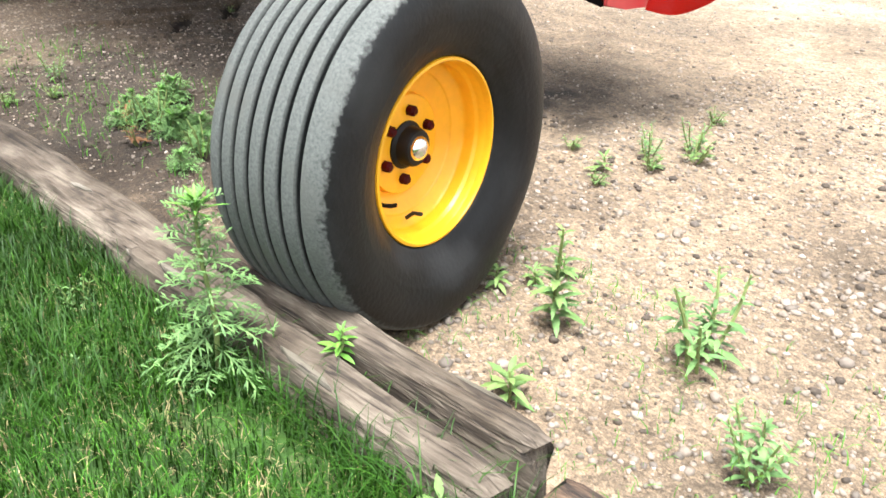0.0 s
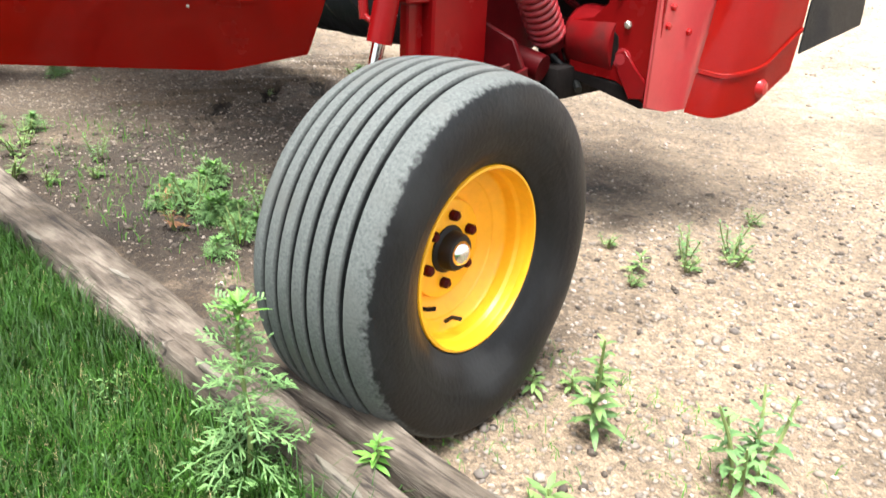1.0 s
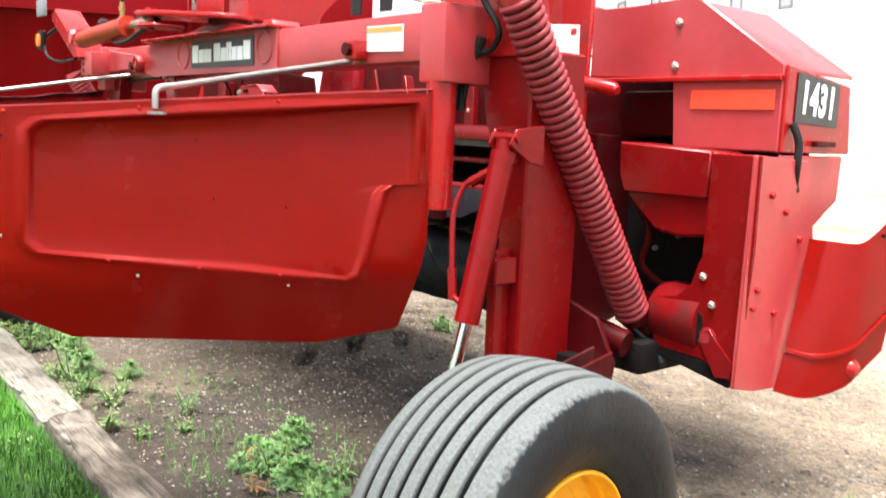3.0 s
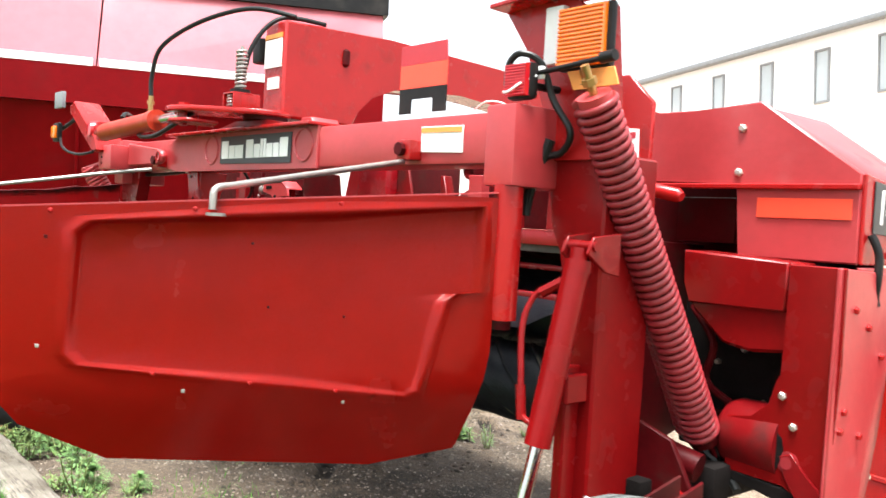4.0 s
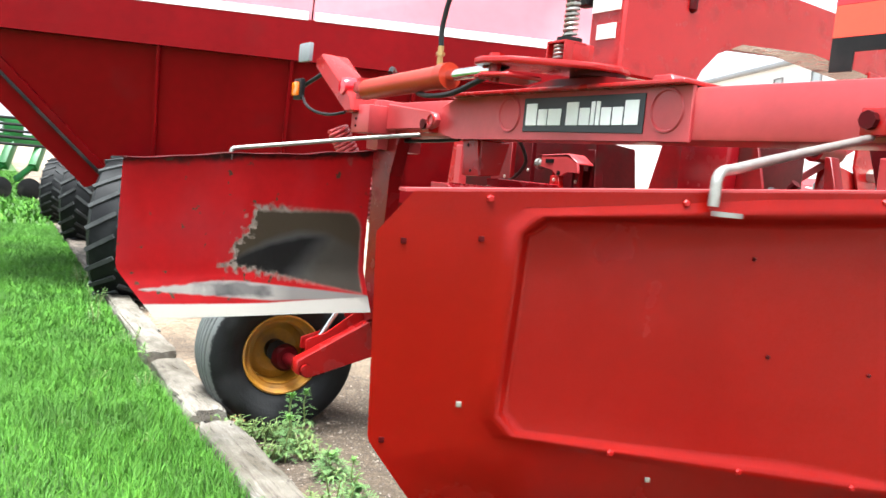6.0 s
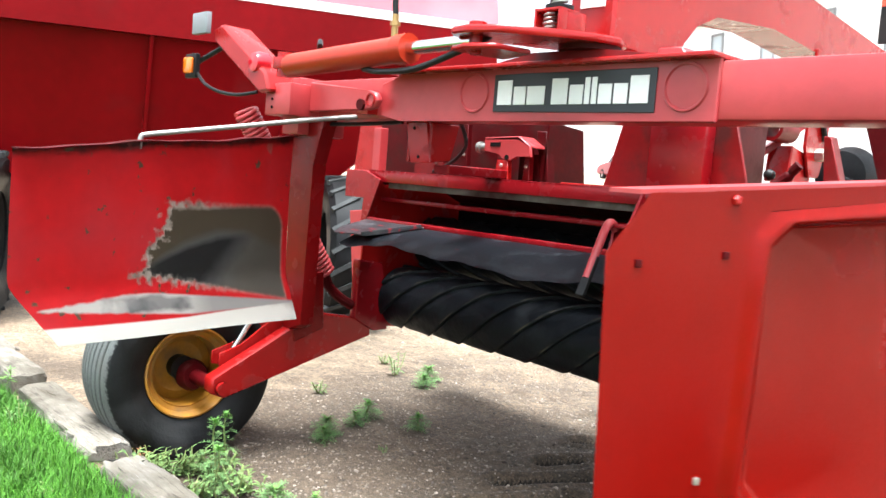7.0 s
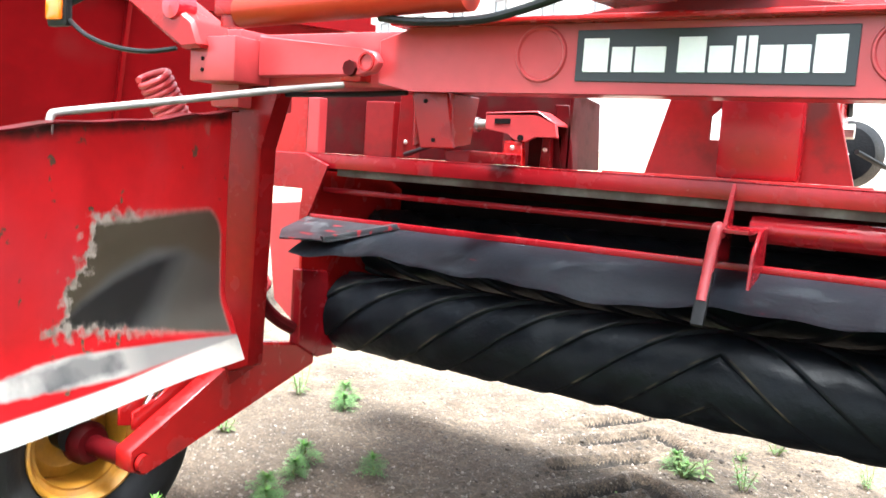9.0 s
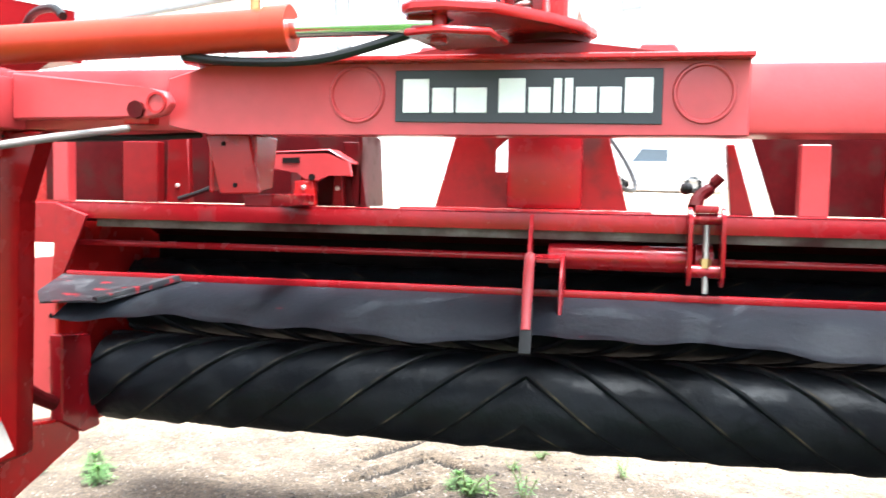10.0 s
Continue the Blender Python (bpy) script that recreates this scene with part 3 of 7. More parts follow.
def blades(name, rng, count, x0, x1, y0f, y1f, length, width, material, label, lean=0.55, clump=0.0, share=None):
    """Grass: many narrow three-piece blades between two edges."""
    x = rng.uniform(x0, x1, count)
    f = rng.uniform(0, 1, count)
    y = y0f(x) + f * (y1f(x) - y0f(x))
    keep = rng.uniform(0, 1, count) > clump * (0.5 + 0.5 * np.sin(x * 7 + 3 * np.sin(y * 5)) * np.cos(y * 9 + x * 3))
    if share is not None:
        keep &= rng.uniform(0, 1, count) < share(x, y)
    x, y = x[keep], y[keep]
    n = len(x)
    L = length * rng.uniform(0.45, 1.25, n)
    a = rng.uniform(0, 2 * np.pi, n)
    k = lean * rng.uniform(0.2, 1.3, n)
    w = width * rng.uniform(0.6, 1.3, n)
    ux, uy = np.cos(a), np.sin(a)
    px, py = -uy, ux
    V = np.zeros((n, 7, 3))
    for i, (s, h, o) in enumerate(((0, 0, 1.0), (0.35, 0.42, 0.9), (0.72, 0.76, 0.6))):
        cx, cy, cz = x + ux * L * k * s * s * 1.2, y + uy * L * k * s * s * 1.2, 0.03 + L * h * np.sqrt(np.maximum(0.05, 1 - (k * s) ** 2 * 0.6))
        V[:, 2 * i] = np.stack([cx - px * w * o, cy - py * w * o, cz], 1)
        V[:, 2 * i + 1] = np.stack([cx + px * w * o, cy + py * w * o, cz], 1)
    V[:, 6] = np.stack([x + ux * L * k * 1.35, y + uy * L * k * 1.35, 0.03 + L * np.sqrt(np.maximum(0.04, 1 - k ** 2 * 0.6)) * 0.9], 1)
    base = (np.arange(n) * 7)[:, None]
    tri = np.concatenate([base + np.array(q) for q in ([0, 1, 3], [0, 3, 2], [2, 3, 5], [2, 5, 4], [4, 5, 6])])
    ob = raw(name, V.reshape(-1, 3), tri, material)
    return tagged(ob, label, "grass", kind="stuff")


rng = np.random.default_rng(5)


def shaded_share(x, y):
    """How much of the lawn is long grass with shade in its colour, thinning out on all sides."""
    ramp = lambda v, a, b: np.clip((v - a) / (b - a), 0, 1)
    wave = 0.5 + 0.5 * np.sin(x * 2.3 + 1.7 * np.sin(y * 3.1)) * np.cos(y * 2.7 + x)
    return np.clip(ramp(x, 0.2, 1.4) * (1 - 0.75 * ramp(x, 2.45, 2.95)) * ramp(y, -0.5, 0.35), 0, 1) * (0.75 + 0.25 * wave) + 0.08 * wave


def thin(x, y):
    """Bare, trodden spots by the split timber."""
    return 1 - 0.8 * np.exp(-(((x - 2.93) / 0.20) ** 2 + ((y - 0.80) / 0.10) ** 2))


edge = lambda x: 0.95 - 0.037 * x
lawn_label = "bright green mown grass growing along the timber edging"
blades("lawn_grass", rng, 95000, 0.2, 3.9, lambda x: 0 * x - 0.5, edge, 0.10, 0.0016, GRASS_SHADED, lawn_label, clump=0.5, share=lambda x, y: shaded_share(x, y) * thin(x, y))
blades("lawn_grass", rng, 90000, 0.2, 4.2, lambda x: 0 * x - 1.0, edge, 0.062, 0.0016, GRASS, lawn_label, clump=0.35, share=lambda x, y: (1 - shaded_share(x, y)) * thin(x, y) * np.clip((y + 1.0) / 0.8, 0, 1))
blades("dry_grass", rng, 9000, 1.2, 4.2, lambda x: 0 * x + 0.1, edge, 0.045, 0.0014, STRAW, "dry straw-coloured grass blades lying in the lawn", lean=1.0, clump=0.6)
blades("lawn_grass", rng, 95000, -3.4, 0.2, lambda x: 0 * x - 1.0, edge, 0.080, 0.0016, GRASS, lawn_label, clump=0.3, share=lambda x, y: np.clip((y + 1.0) / 0.8, 0, 1))
blades("lawn_grass", rng, 110000, -12, -3.2, lambda x: 0 * x - 1.3, lambda x: 0.89 - 0.067 * x, 0.075, 0.0028, GRASS, "bright green mown grass growing along the timber edging")
blades("lawn_grass", rng, 20000, -34, -12, lambda x: 0 * x - 5, lambda x: 0.9 - 0.067 * x, 0.13, 0.016, GRASS, "bright green mown grass growing along the timber edging")
blades("edge_grass", rng, 900, 2.55, 3.7, lambda x: 0 * x + 0.76, lambda x: 0 * x + 0.88, 0.14, 0.0018, GRASS_SHADED, "thin grass tufts against the split timber", lean=0.8)
blades("sparse_grass", rng, 1500, 2.7, 3.8, lambda x: 0 * x + 1.05, lambda x: 0 * x + 1.75, 0.030, 0.0012, GRASS, "sparse short grass in the sandy gravel", lean=0.95, clump=0.95)
blades("sparse_grass", rng, 1300, -0.4, 2.0, lambda x: 0 * x + 1.2, lambda x: 0 * x + 2.0, 0.055, 0.0016, GRASS, "sparse short grass in the sandy gravel", lean=0.95, clump=0.95)
blades("lawn_grass", rng, 70000, -12, 9.0, lambda x: 0 * x - 5.0, lambda x: 0 * x - 0.3, 0.09, 0.006, GRASS, "bright green mown grass growing along the timber edging")
blades("lawn_grass", rng, 14000, 4.1, 9.0, lambda x: 0 * x - 0.5, lambda x: 0.95 - 0.037 * x, 0.10, 0.005, GRASS, "bright green mown grass growing along the timber edging")


def stones(name, rng, count, x0, x1, y0, y1, lo, hi, label, power=2.2, material=None):
    """Loose stones: squashed, turned little lumps."""
    t = (1 + 5 ** 0.5) / 2
    P = np.array([(-1, t, 0), (1, t, 0), (-1, -t, 0), (1, -t, 0), (0, -1, t), (0, 1, t), (0, -1, -t), (0, 1, -t), (t, 0, -1), (t, 0, 1), (-t, 0, -1), (-t, 0, 1)], float) / 1.9
    Fc = np.array([(0, 11, 5), (0, 5, 1), (0, 1, 7), (0, 7, 10), (0, 10, 11), (1, 5, 9), (5, 11, 4), (11, 10, 2), (10, 7, 6), (7, 1, 8), (3, 9, 4), (3, 4, 2), (3, 2, 6), (3, 6, 8), (3, 8, 9), (4, 9, 5), (2, 4, 11), (6, 2, 10), (8, 6, 7), (9, 8, 1)])
    x, y = rng.uniform(x0, x1, count), rng.uniform(y0, y1, count)
    s = lo + (hi - lo) * rng.uniform(0, 1, count) ** power
    q = P[None] * (1 + rng.uniform(-0.22, 0.22, (count, 12, 3))) * rng.uniform(0.6, 1.2, (count, 1, 3))
    a = rng.uniform(0, 6.28, count)
    c, sn = np.cos(a)[:, None], np.sin(a)[:, None]
    X = q[..., 0] * c - q[..., 1] * sn
    Y = q[..., 0] * sn + q[..., 1] * c
    z = np.array([ground_height(u, v) for u, v in zip(x, y)])
    V = np.stack([x[:, None] + X * s[:, None], y[:, None] + Y * s[:, None], z[:, None] + (q[..., 2] * 0.7 + 0.15) * s[:, None]], -1)
    F = (np.arange(count) * 12)[:, None, None] + Fc[None]
    return tagged(raw(name, V.reshape(-1, 3), F.reshape(-1, 3), material or STONE), label, "stones", kind="stuff")


stones("gravel", rng, 16000, 2.3, 5.2, 1.1, 4.2, 0.0015, 0.011, "small mixed gravel scattered on the sandy yard", 3.0)
stones("gravel", rng, 20000, -2.6, 2.3, 1.2, 5.0, 0.002, 0.009, "small mixed gravel scattered on the sandy yard", 3.0)
stones("gravel", rng, 190, 2.7, 4.6, 1.2, 3.4, 0.008, 0.020, "larger loose stones lying on the gravel", 1.7)
stones("gravel", rng, 3200, 2.4, 4.8, 1.15, 3.9, 0.005, 0.012, "small mixed gravel scattered on the sandy yard", 1.6)
stones("gravel", rng, 4500, -6, 6, 3.5, 10, 0.005, 0.016, "small mixed gravel scattered on the sandy yard", 2.0)
stones("gravel", rng, 160, 3.2, 4.0, 1.9, 2.2, 0.005, 0.018, "a row of loose stones left on the gravel", 1.4)
stones("gravel", rng, 1400, -2.2, 0.6, 1.7, 4.3, 0.004, 0.012, "pale loose stones lying on the trodden soil", 1.6)
stones("soil_clods", rng, 2200, -0.2, 2.2, 1.25, 2.75, 0.003, 0.018, "dark damp soil clods loosened in the gravel", 2.4, CLOD)
stones("soil_clods", rng, 300, -1.2, 0.2, 2.3, 4.3, 0.004, 0.018, "dark damp soil clods loosened in the gravel", 2.4, CLOD)
stones("soil_clods", rng, 900, 2.3, 4.8, 1.2, 3.8, 0.004, 0.016, "dark damp soil clods loosened in the gravel", 2.4, CLOD)


# ---- timbers along the lawn ----
def timber(x0, x1, w, top, material, label, seed, shift=0.0, split=False, bottom=-0.06):
    """A rough squared log lying along the lawn's edge, worn round and checked along the grain."""
    ob = thing("timber", ((x0 + x1) / 2, curb_y((x0 + x1) / 2) + w / 2, 0), label, "timber", "timbers edging the lawn")
    pieces = [(-0.10, 0.5, -0.012), (0.5, 0.98, 0.016)] if split else [(0.0, 1.0, 0.0)]
    for p0, p1, dz in pieces:
        bm = B()
        n, m = max(8, int((x1 - x0) / 0.035)), 30
        rings = []
        for i in range(n + 1):
            x = x0 + (x1 - x0) * i / n
            # the split opens towards the far end
            gap = 0.055 * max(0.0, min(1.0, (i / n - 0.35) / 0.5)) + 0.010 if split else 0.0
            f0, f1 = p0 + (gap if p0 == 0.5 else 0.0), p1 - (gap if p1 == 0.5 else 0.0)
            e = min(i, n - i) / 2.0
            shrink = 0.93 if e < 0.5 else 1.0
            yc = curb_y(x) + shift + w * (f0 + f1) / 2 + 0.008 * noise.noise(Vector((x * 2, seed, 0)))
            hw, hz, zc = w * (f1 - f0) / 2 * shrink, (top - bottom) / 2 * shrink, (top + bottom) / 2 + dz
            ring = []
            for k in range(m):
                t = 2 * math.pi * (k + 0.5) / m
                c, s = math.cos(t), math.sin(t)
                c, s = math.copysign(abs(c) ** 0.35, c), math.copysign(abs(s) ** 0.35, s)
                q = 1 + 0.10 * noise.noise(Vector((x * 2.2, c * 2 + seed, s * 2))) + 0.05 * noise.noise(Vector((x * 9, c * 5 + seed, s * 5))) + 0.03 * noise.noise(Vector((x * 5, c * 14 + seed, s * 14)))
                q -= 0.13 * max(0.0, 1 - 7 * abs(noise.noise(Vector((x * 0.9 + seed * 3, c * 2.6, s * 2.6 + seed)))))
                xo = 0.06 * noise.noise(Vector((c * 3, s * 3, seed + i))) if e < 0.5 else 0
                ring.append(bm.verts.new((x + xo, yc + c * hw * q, zc + s * hz * q)))
            rings.append(ring)
        for a, b in zip(rings, rings[1:]):
            for k in range(m):
                bm.faces.new((a[k], a[(k + 1) % m], b[(k + 1) % m], b[k]))
        bm.faces.new(rings[0][::-1])
        bm.faces.new(rings[-1])
        part("log" if not split else "split_half", bm, material, ob, smooth=60)
    chance = random.Random(int(seed))
    for k in range(4):
        x = x0 + (x1 - x0) * (0.05 + 0.8 * (k + chance.uniform(0.2, 0.8)) / 4)
        y = curb_y(x) + shift + w * chance.choice((0.03, 0.97, 0.5))
        L_ = chance.uniform(0.08, 0.2)
        bm = B()
        slab(bm, [(0, 0), (L_ * 0.3, 0.010), (L_ * 0.8, 0.007), (L_, 0.0), (L_ * 0.7, -0.006), (L_ * 0.25, -0.008)], (-0.004, 0.010), "z", 0.002)
        bm.transform(pose(x, y, top - 0.012, chance.uniform(-12, 12), chance.uniform(-5, 2), chance.uniform(-6, 2)))
        part("splinter", bm, PALE_WOOD, ob, "pale broken splinter")
    return ob


timber(0.36, 2.62, 0.17, 0.135, WOOD, "weathered grey-brown squared timber lying along the lawn", 1.0)
timber(2.18, 3.36, 0.185, 0.16, WOOD, "weathered timber split lengthwise, under the tyre", 4.0, shift=0.005, split=True, bottom=-0.04)
timber(3.39, 5.6, 0.16, 0.09, WOOD_DARK, "dark damp timber set low along the lawn", 7.0, shift=0.05)
timber(-1.52, 0.30, 0.19, 0.10, PALE_WOOD, "bleached pale timber lying along the lawn", 9.0)
timber(-2.80, -1.66, 0.20, 0.11, PALE_WOOD, "bleached cracked timber with a rotten brown end", 12.0)
timber(-6.4, -2.96, 0.20, 0.12, PALE_WOOD, "long bleached timber lying along the lawn", 15.0)
timber(-12.0, -6.5, 0.22, 0.12, WOOD, "long weathered timber lying along the lawn", 18.0)
timber(-1.68, -1.54, 0.18, 0.05, WOOD_DARK, "crumbling brown rotten end of a timber", 21.0, bottom=-0.05)


# ---- mower-conditioner ----
mower = thing("mower_conditioner", (0, 2.6, 0), "large red pull-type mower-conditioner with yellow wheels, parked against timbers", "farm machine")


plain_part = part


def tyre_profile(out, R=0.42, half=0.178):
    """A rounded implement tyre with six narrow grooves; the moulded rings of the sidewall stand a little proud."""
    p = [(0.212, -0.104), (0.2175, -0.128), (0.224, -0.135), (0.230, -0.137), (0.246, -0.1500), (0.262, -0.1595), (0.280, -0.1670), (0.296, -0.1720), (0.299, -0.1732), (0.302, -0.1736), (0.314, -0.1765), (0.327, -half), (0.341, -0.1778),
         (0.354, -0.1762), (0.366, -0.1735), (0.378, -0.1700), (0.389, -0.1655), (0.397, -0.160)]
    side = list(p)
    tread = lambda a: R - 0.016 * (a / 0.15) ** 2
    p += [(tread(-0.150) - 0.002, -0.152), (tread(-0.145), -0.145)]
    for g in sorted(g * out for g in (0.103, 0.058, 0.0145, -0.029, -0.0725, -0.116)):
        p += [(tread(g - 0.0085), g - 0.0085), (tread(g - 0.0068) - 0.003, g - 0.0068), (tread(g) - 0.018, g - 0.0048), (tread(g) - 0.018, g + 0.0048), (tread(g + 0.0068) - 0.003, g + 0.0068), (tread(g + 0.0085), g + 0.0085)]
    p += [(tread(0.145), 0.145), (tread(0.150) - 0.002, 0.152)]
    return p + [(r, -a) for r, a in side[::-1]]


def wheel(centre, out, rim_paint, label, toe=0.0, floor=-9.0):
    """A ribbed implement tyre on a deep dished steel rim; out is the side that the dish opens to."""
    c = Vector(centre)
    turned = Matrix.Translation(c) @ Matrix.Rotation(radians(toe), 4, "Z") @ Matrix.Translation(-c)

    def part(name, bm, material, parent, label="", smooth=35):
        bm.transform(turned)
        return plain_part(name, bm, material, parent, label, smooth)
    hub = B()
    tyre_centre, c = c, c - Vector((0.026 * out, 0, 0))
    lathe(hub, [(0.0, 0.098 * out), (0.040, 0.098 * out), (0.044, 0.092 * out), (0.047, 0.070 * out), (0.056, 0.064 * out), (0.060, -0.02 * out), (0.0, -0.02 * out)], c, seg=28)
    wh = part("wheel", hub, BLACK, mower, label)
    c = tyre_centre
    bm = B()
    lathe(bm, tyre_profile(out), c, seg=120, closed=True)
    uv = bm.loops.layers.uv.new("map")
    for f in bm.faces:
        for lo in f.loops:
            q = lo.vert.co - c
            lo[uv].uv = (math.hypot(q.y, q.z), q.x)
    # the loaded tyre sits flat on the ground and bulges just above it
    for v in bm.verts:
        over = v.co.z - floor
        if over < 0.14:
            v.co.x += math.copysign(0.016 * (1 - max(0.0, over) / 0.14) ** 1.5 * min(1.0, abs(v.co.x - c.x) / 0.15), v.co.x - c.x)
            v.co.z = max(v.co.z, floor + 0.0005 * abs(over))
    part("tyre", bm, TYRE, wh, "black ribbed tyre with worn grey tread", smooth=42)
    bm = B()
    prof = [(0.208, 0.133), (0.214, 0.132), (0.216, 0.127), (0.213, 0.121), (0.207, 0.117), (0.205, 0.112), (0.2035, 0.098), (0.2025, 0.094), (0.1985, 0.089), (0.1975, 0.085), (0.1965, 0.066), (0.196, 0.060), (0.192, 0.054), (0.180, 0.046), (0.166, 0.036), (0.150, 0.026), (0.134, 0.018), (0.124, 0.015),
            (0.119, 0.016), (0.117, 0.020), (0.1165, 0.029), (0.1145, 0.033), (0.110, 0.034), (0.06, 0.034), (0.05, 0.034), (0.05, 0.020), (0.12, 0.006), (0.165, 0.022), (0.193, 0.042), (0.201, 0.08), (0.207, 0.108), (0.205, 0.124)]
    prof = [(r, a * out) for r, a in prof]
    lathe(bm, prof, c, seg=80, closed=True)
    back = [(0.176, 0.07), (0.176, -0.05), (0.18, -0.09), (0.205, -0.10), (0.210, -0.14), (0.226, -0.150), (0.226, -0.158), (0.217, -0.160), (0.205, -0.142), (0.200, -0.105), (0.174, -0.094), (0.168, -0.05), (0.168, 0.06)]
    lathe(bm, [(r * 0.96, (a + (0.02 if a < -0.1 else -0.03 if a > 0 else 0)) * out) for r, a in back], c, seg=80, closed=True)
    rim = part("rim", bm, rim_paint, wh, "yellow dished steel rim", smooth=30)
    # a narrow vent through the disc, below the nuts
    bm = B()
    arc = [(q, 0.152) for q in range(-16, 17, 4)] + [(q, 0.143) for q in range(16, -17, -4)]
    slab(bm, [(c.y + r * math.sin(radians(q - 26)), c.z - r * math.cos(radians(q - 26))) for q, r in arc], sorted((c.x + 0.018 * out, c.x + 0.0285 * out)), "x", 0)
    part("vent_slot", bm, DARK, rim, "dark vent slot through the disc")
    for k in range(6):
        a = 2 * math.pi * (k + 0.35) / 6
        at = c + Vector((0.036 * out, 0.080 * math.cos(a), 0.080 * math.sin(a)))
        part("wheel_nut", rod(B(), [at - Vector((0.012 * out, 0, 0)), at + Vector((0.012 * out, 0, 0)), at + Vector((0.018 * out, 0, 0))], [0.013, 0.013, 0.008], 8), RED_DARK, rim, "red painted wheel nut")
    cap = B()
    lathe(cap, [(0.030, -0.02 * out), (0.031, 0.018 * out), (0.029, 0.026 * out), (0.022, 0.035 * out), (0.010, 0.040 * out), (0.0, 0.041 * out)], c + Vector((0.050 * out, 0, 0)), seg=28)
    part("hub_cap", cap, CHROME, wh, "bright domed hub cap")
    v = c + Vector((0.052 * out, -0.02, -0.172))
    part("valve", rod(B(), [v, v + Vector((0.02 * out, 0, 0.018)), v + Vector((0.045 * out, 0.0, 0.022))], 0.005, 8), BLACK, rim)
    return wh


wheel((2.655, 1.325, 0.425), 1, YELLOW, "wheel with bright yellow rim and ribbed tyre", 6.0, 0.017)
wheel((-1.927, 1.541, 0.348), -1, OCHRE, "wheel with dusty yellow rim and ribbed tyre", -3.4, -0.058)


def wheel_arm(sx, y1, z1, xin, hub_x):
    """The lift arm that carries a wheel: a deep box tapering to the spindle, with a clevis and a link above it."""
    bm = B()
    top_ = 2.42 if sx < 0 else 2.12
    slab(bm, [(top_, 0.585), (top_, 0.50), (2.05, 0.40), (y1 + 0.02, z1 - 0.05), (y1 - 0.05, z1 - 0.02), (y1 - 0.05, z1 + 0.05), (2.0, 0.60), (2.08, 0.64)], sorted((xin, xin + 0.075 * sx)), "x", 0.008)
    # the drive-side arm and clevis take darker reds for shade behind the tyre
    arm = part("wheel_arm", bm, RED if sx < 0 else RED_DEEP, mower, "red tapered box arm")
    bm = B()
    rod(bm, [(xin, y1, z1), (hub_x, y1, z1)], 0.035, 20)
    part("spindle", bm, RED_DARK, arm)
    bm = B()
    lathe(bm, [(0.0, 0.0), (0.07, 0.0), (0.075, 0.015), (0.075, 0.05), (0.06, 0.075), (0.0, 0.08)], (hub_x - 0.05 * (1 if sx > 0 else -1) - (0.04 if sx > 0 else -0.04), y1, z1), seg=24)
    part("hub_flange", bm, RED_DARK, arm)
    if sx < 0:
        bm = B()
        rod(bm, [(xin - 0.02 * sx, y1 - 0.0, z1), (xin + 0.095 * sx, y1, z1)], 0.03, 16)
        part("pin_boss", bm, RED, arm)
    bm = B()
    slab(bm, [(2.02, 0.70), (2.02, 0.62), (y1 + 0.12, z1 + 0.06), (y1 + 0.03, z1 + 0.08), (y1 + 0.03, z1 + 0.14), (y1 + 0.14, z1 + 0.17)], sorted((xin + 0.09 * sx, xin + 0.10 * sx)), "x", 0.003)
    slab(bm, [(2.02, 0.70), (2.02, 0.62), (y1 + 0.12, z1 + 0.06), (y1 + 0.03, z1 + 0.08), (y1 + 0.03, z1 + 0.14), (y1 + 0.14, z1 + 0.17)], sorted((xin + 0.16 * sx, xin + 0.17 * sx)), "x", 0.003)
    part("clevis", bm, RED if sx < 0 else RED_DARK, arm)
    bm = B()
    rod(bm, [(xin + 0.13 * sx, y1 + 0.10, z1 + 0.11), (xin + 0.13 * sx, y1 + 0.22, z1 + 0.30)], 0.016, 14)
    part("ram_rod", bm, CHROME, arm, "chromed ram rod")


wheel_arm(-1, 1.58, 0.315, -1.585, -2.0)
wheel_arm(1, 1.36, 0.42, 2.16, 2.60)

# main beam across the rear
bm = B()
box(bm, -1.44, 1.62, 1.862, 2.06, 1.56, 1.728, 0.014)
main_beam = part("main_beam", bm, RED_FLAT, mower, "pinkish red square box beam", smooth=40)
bm = B()
slab(bm, [(-0.92, 1.572), (-0.80, 1.552), (0.572, 1.552), (0.572, 1.735), (-0.80, 1.735), (-0.92, 1.70)], (1.850, 1.866), "y", 0.004)
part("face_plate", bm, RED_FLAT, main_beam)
bm = B()
slab(bm, [(-0.85, 1.80), (0.575, 1.80), (0.575, 2.10), (-0.85, 2.10)], (1.732, 1.746), "z", 0.003)
part("top_plate", bm, RED, main_beam)
for cx in (-0.39, 0.468):
    bm = B()
    lathe(bm, [(0.062, 0.0), (0.066, -0.007), (0.071, -0.007), (0.075, 0.0)], (cx, 1.851, 1.655), "y", 44)
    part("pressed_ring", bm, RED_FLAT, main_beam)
bm = B()
slab(bm, [(-0.288, 1.585), (0.372, 1.580), (0.372, 1.714), (-0.288, 1.714)], (1.845, 1.851), "y", 0.0015)
plate = part("name_plate", bm, DECAL_BLACK, main_beam, "black name plate with white letter-sized bars")
z0, zx, zh = 1.608, 1.670, 1.692
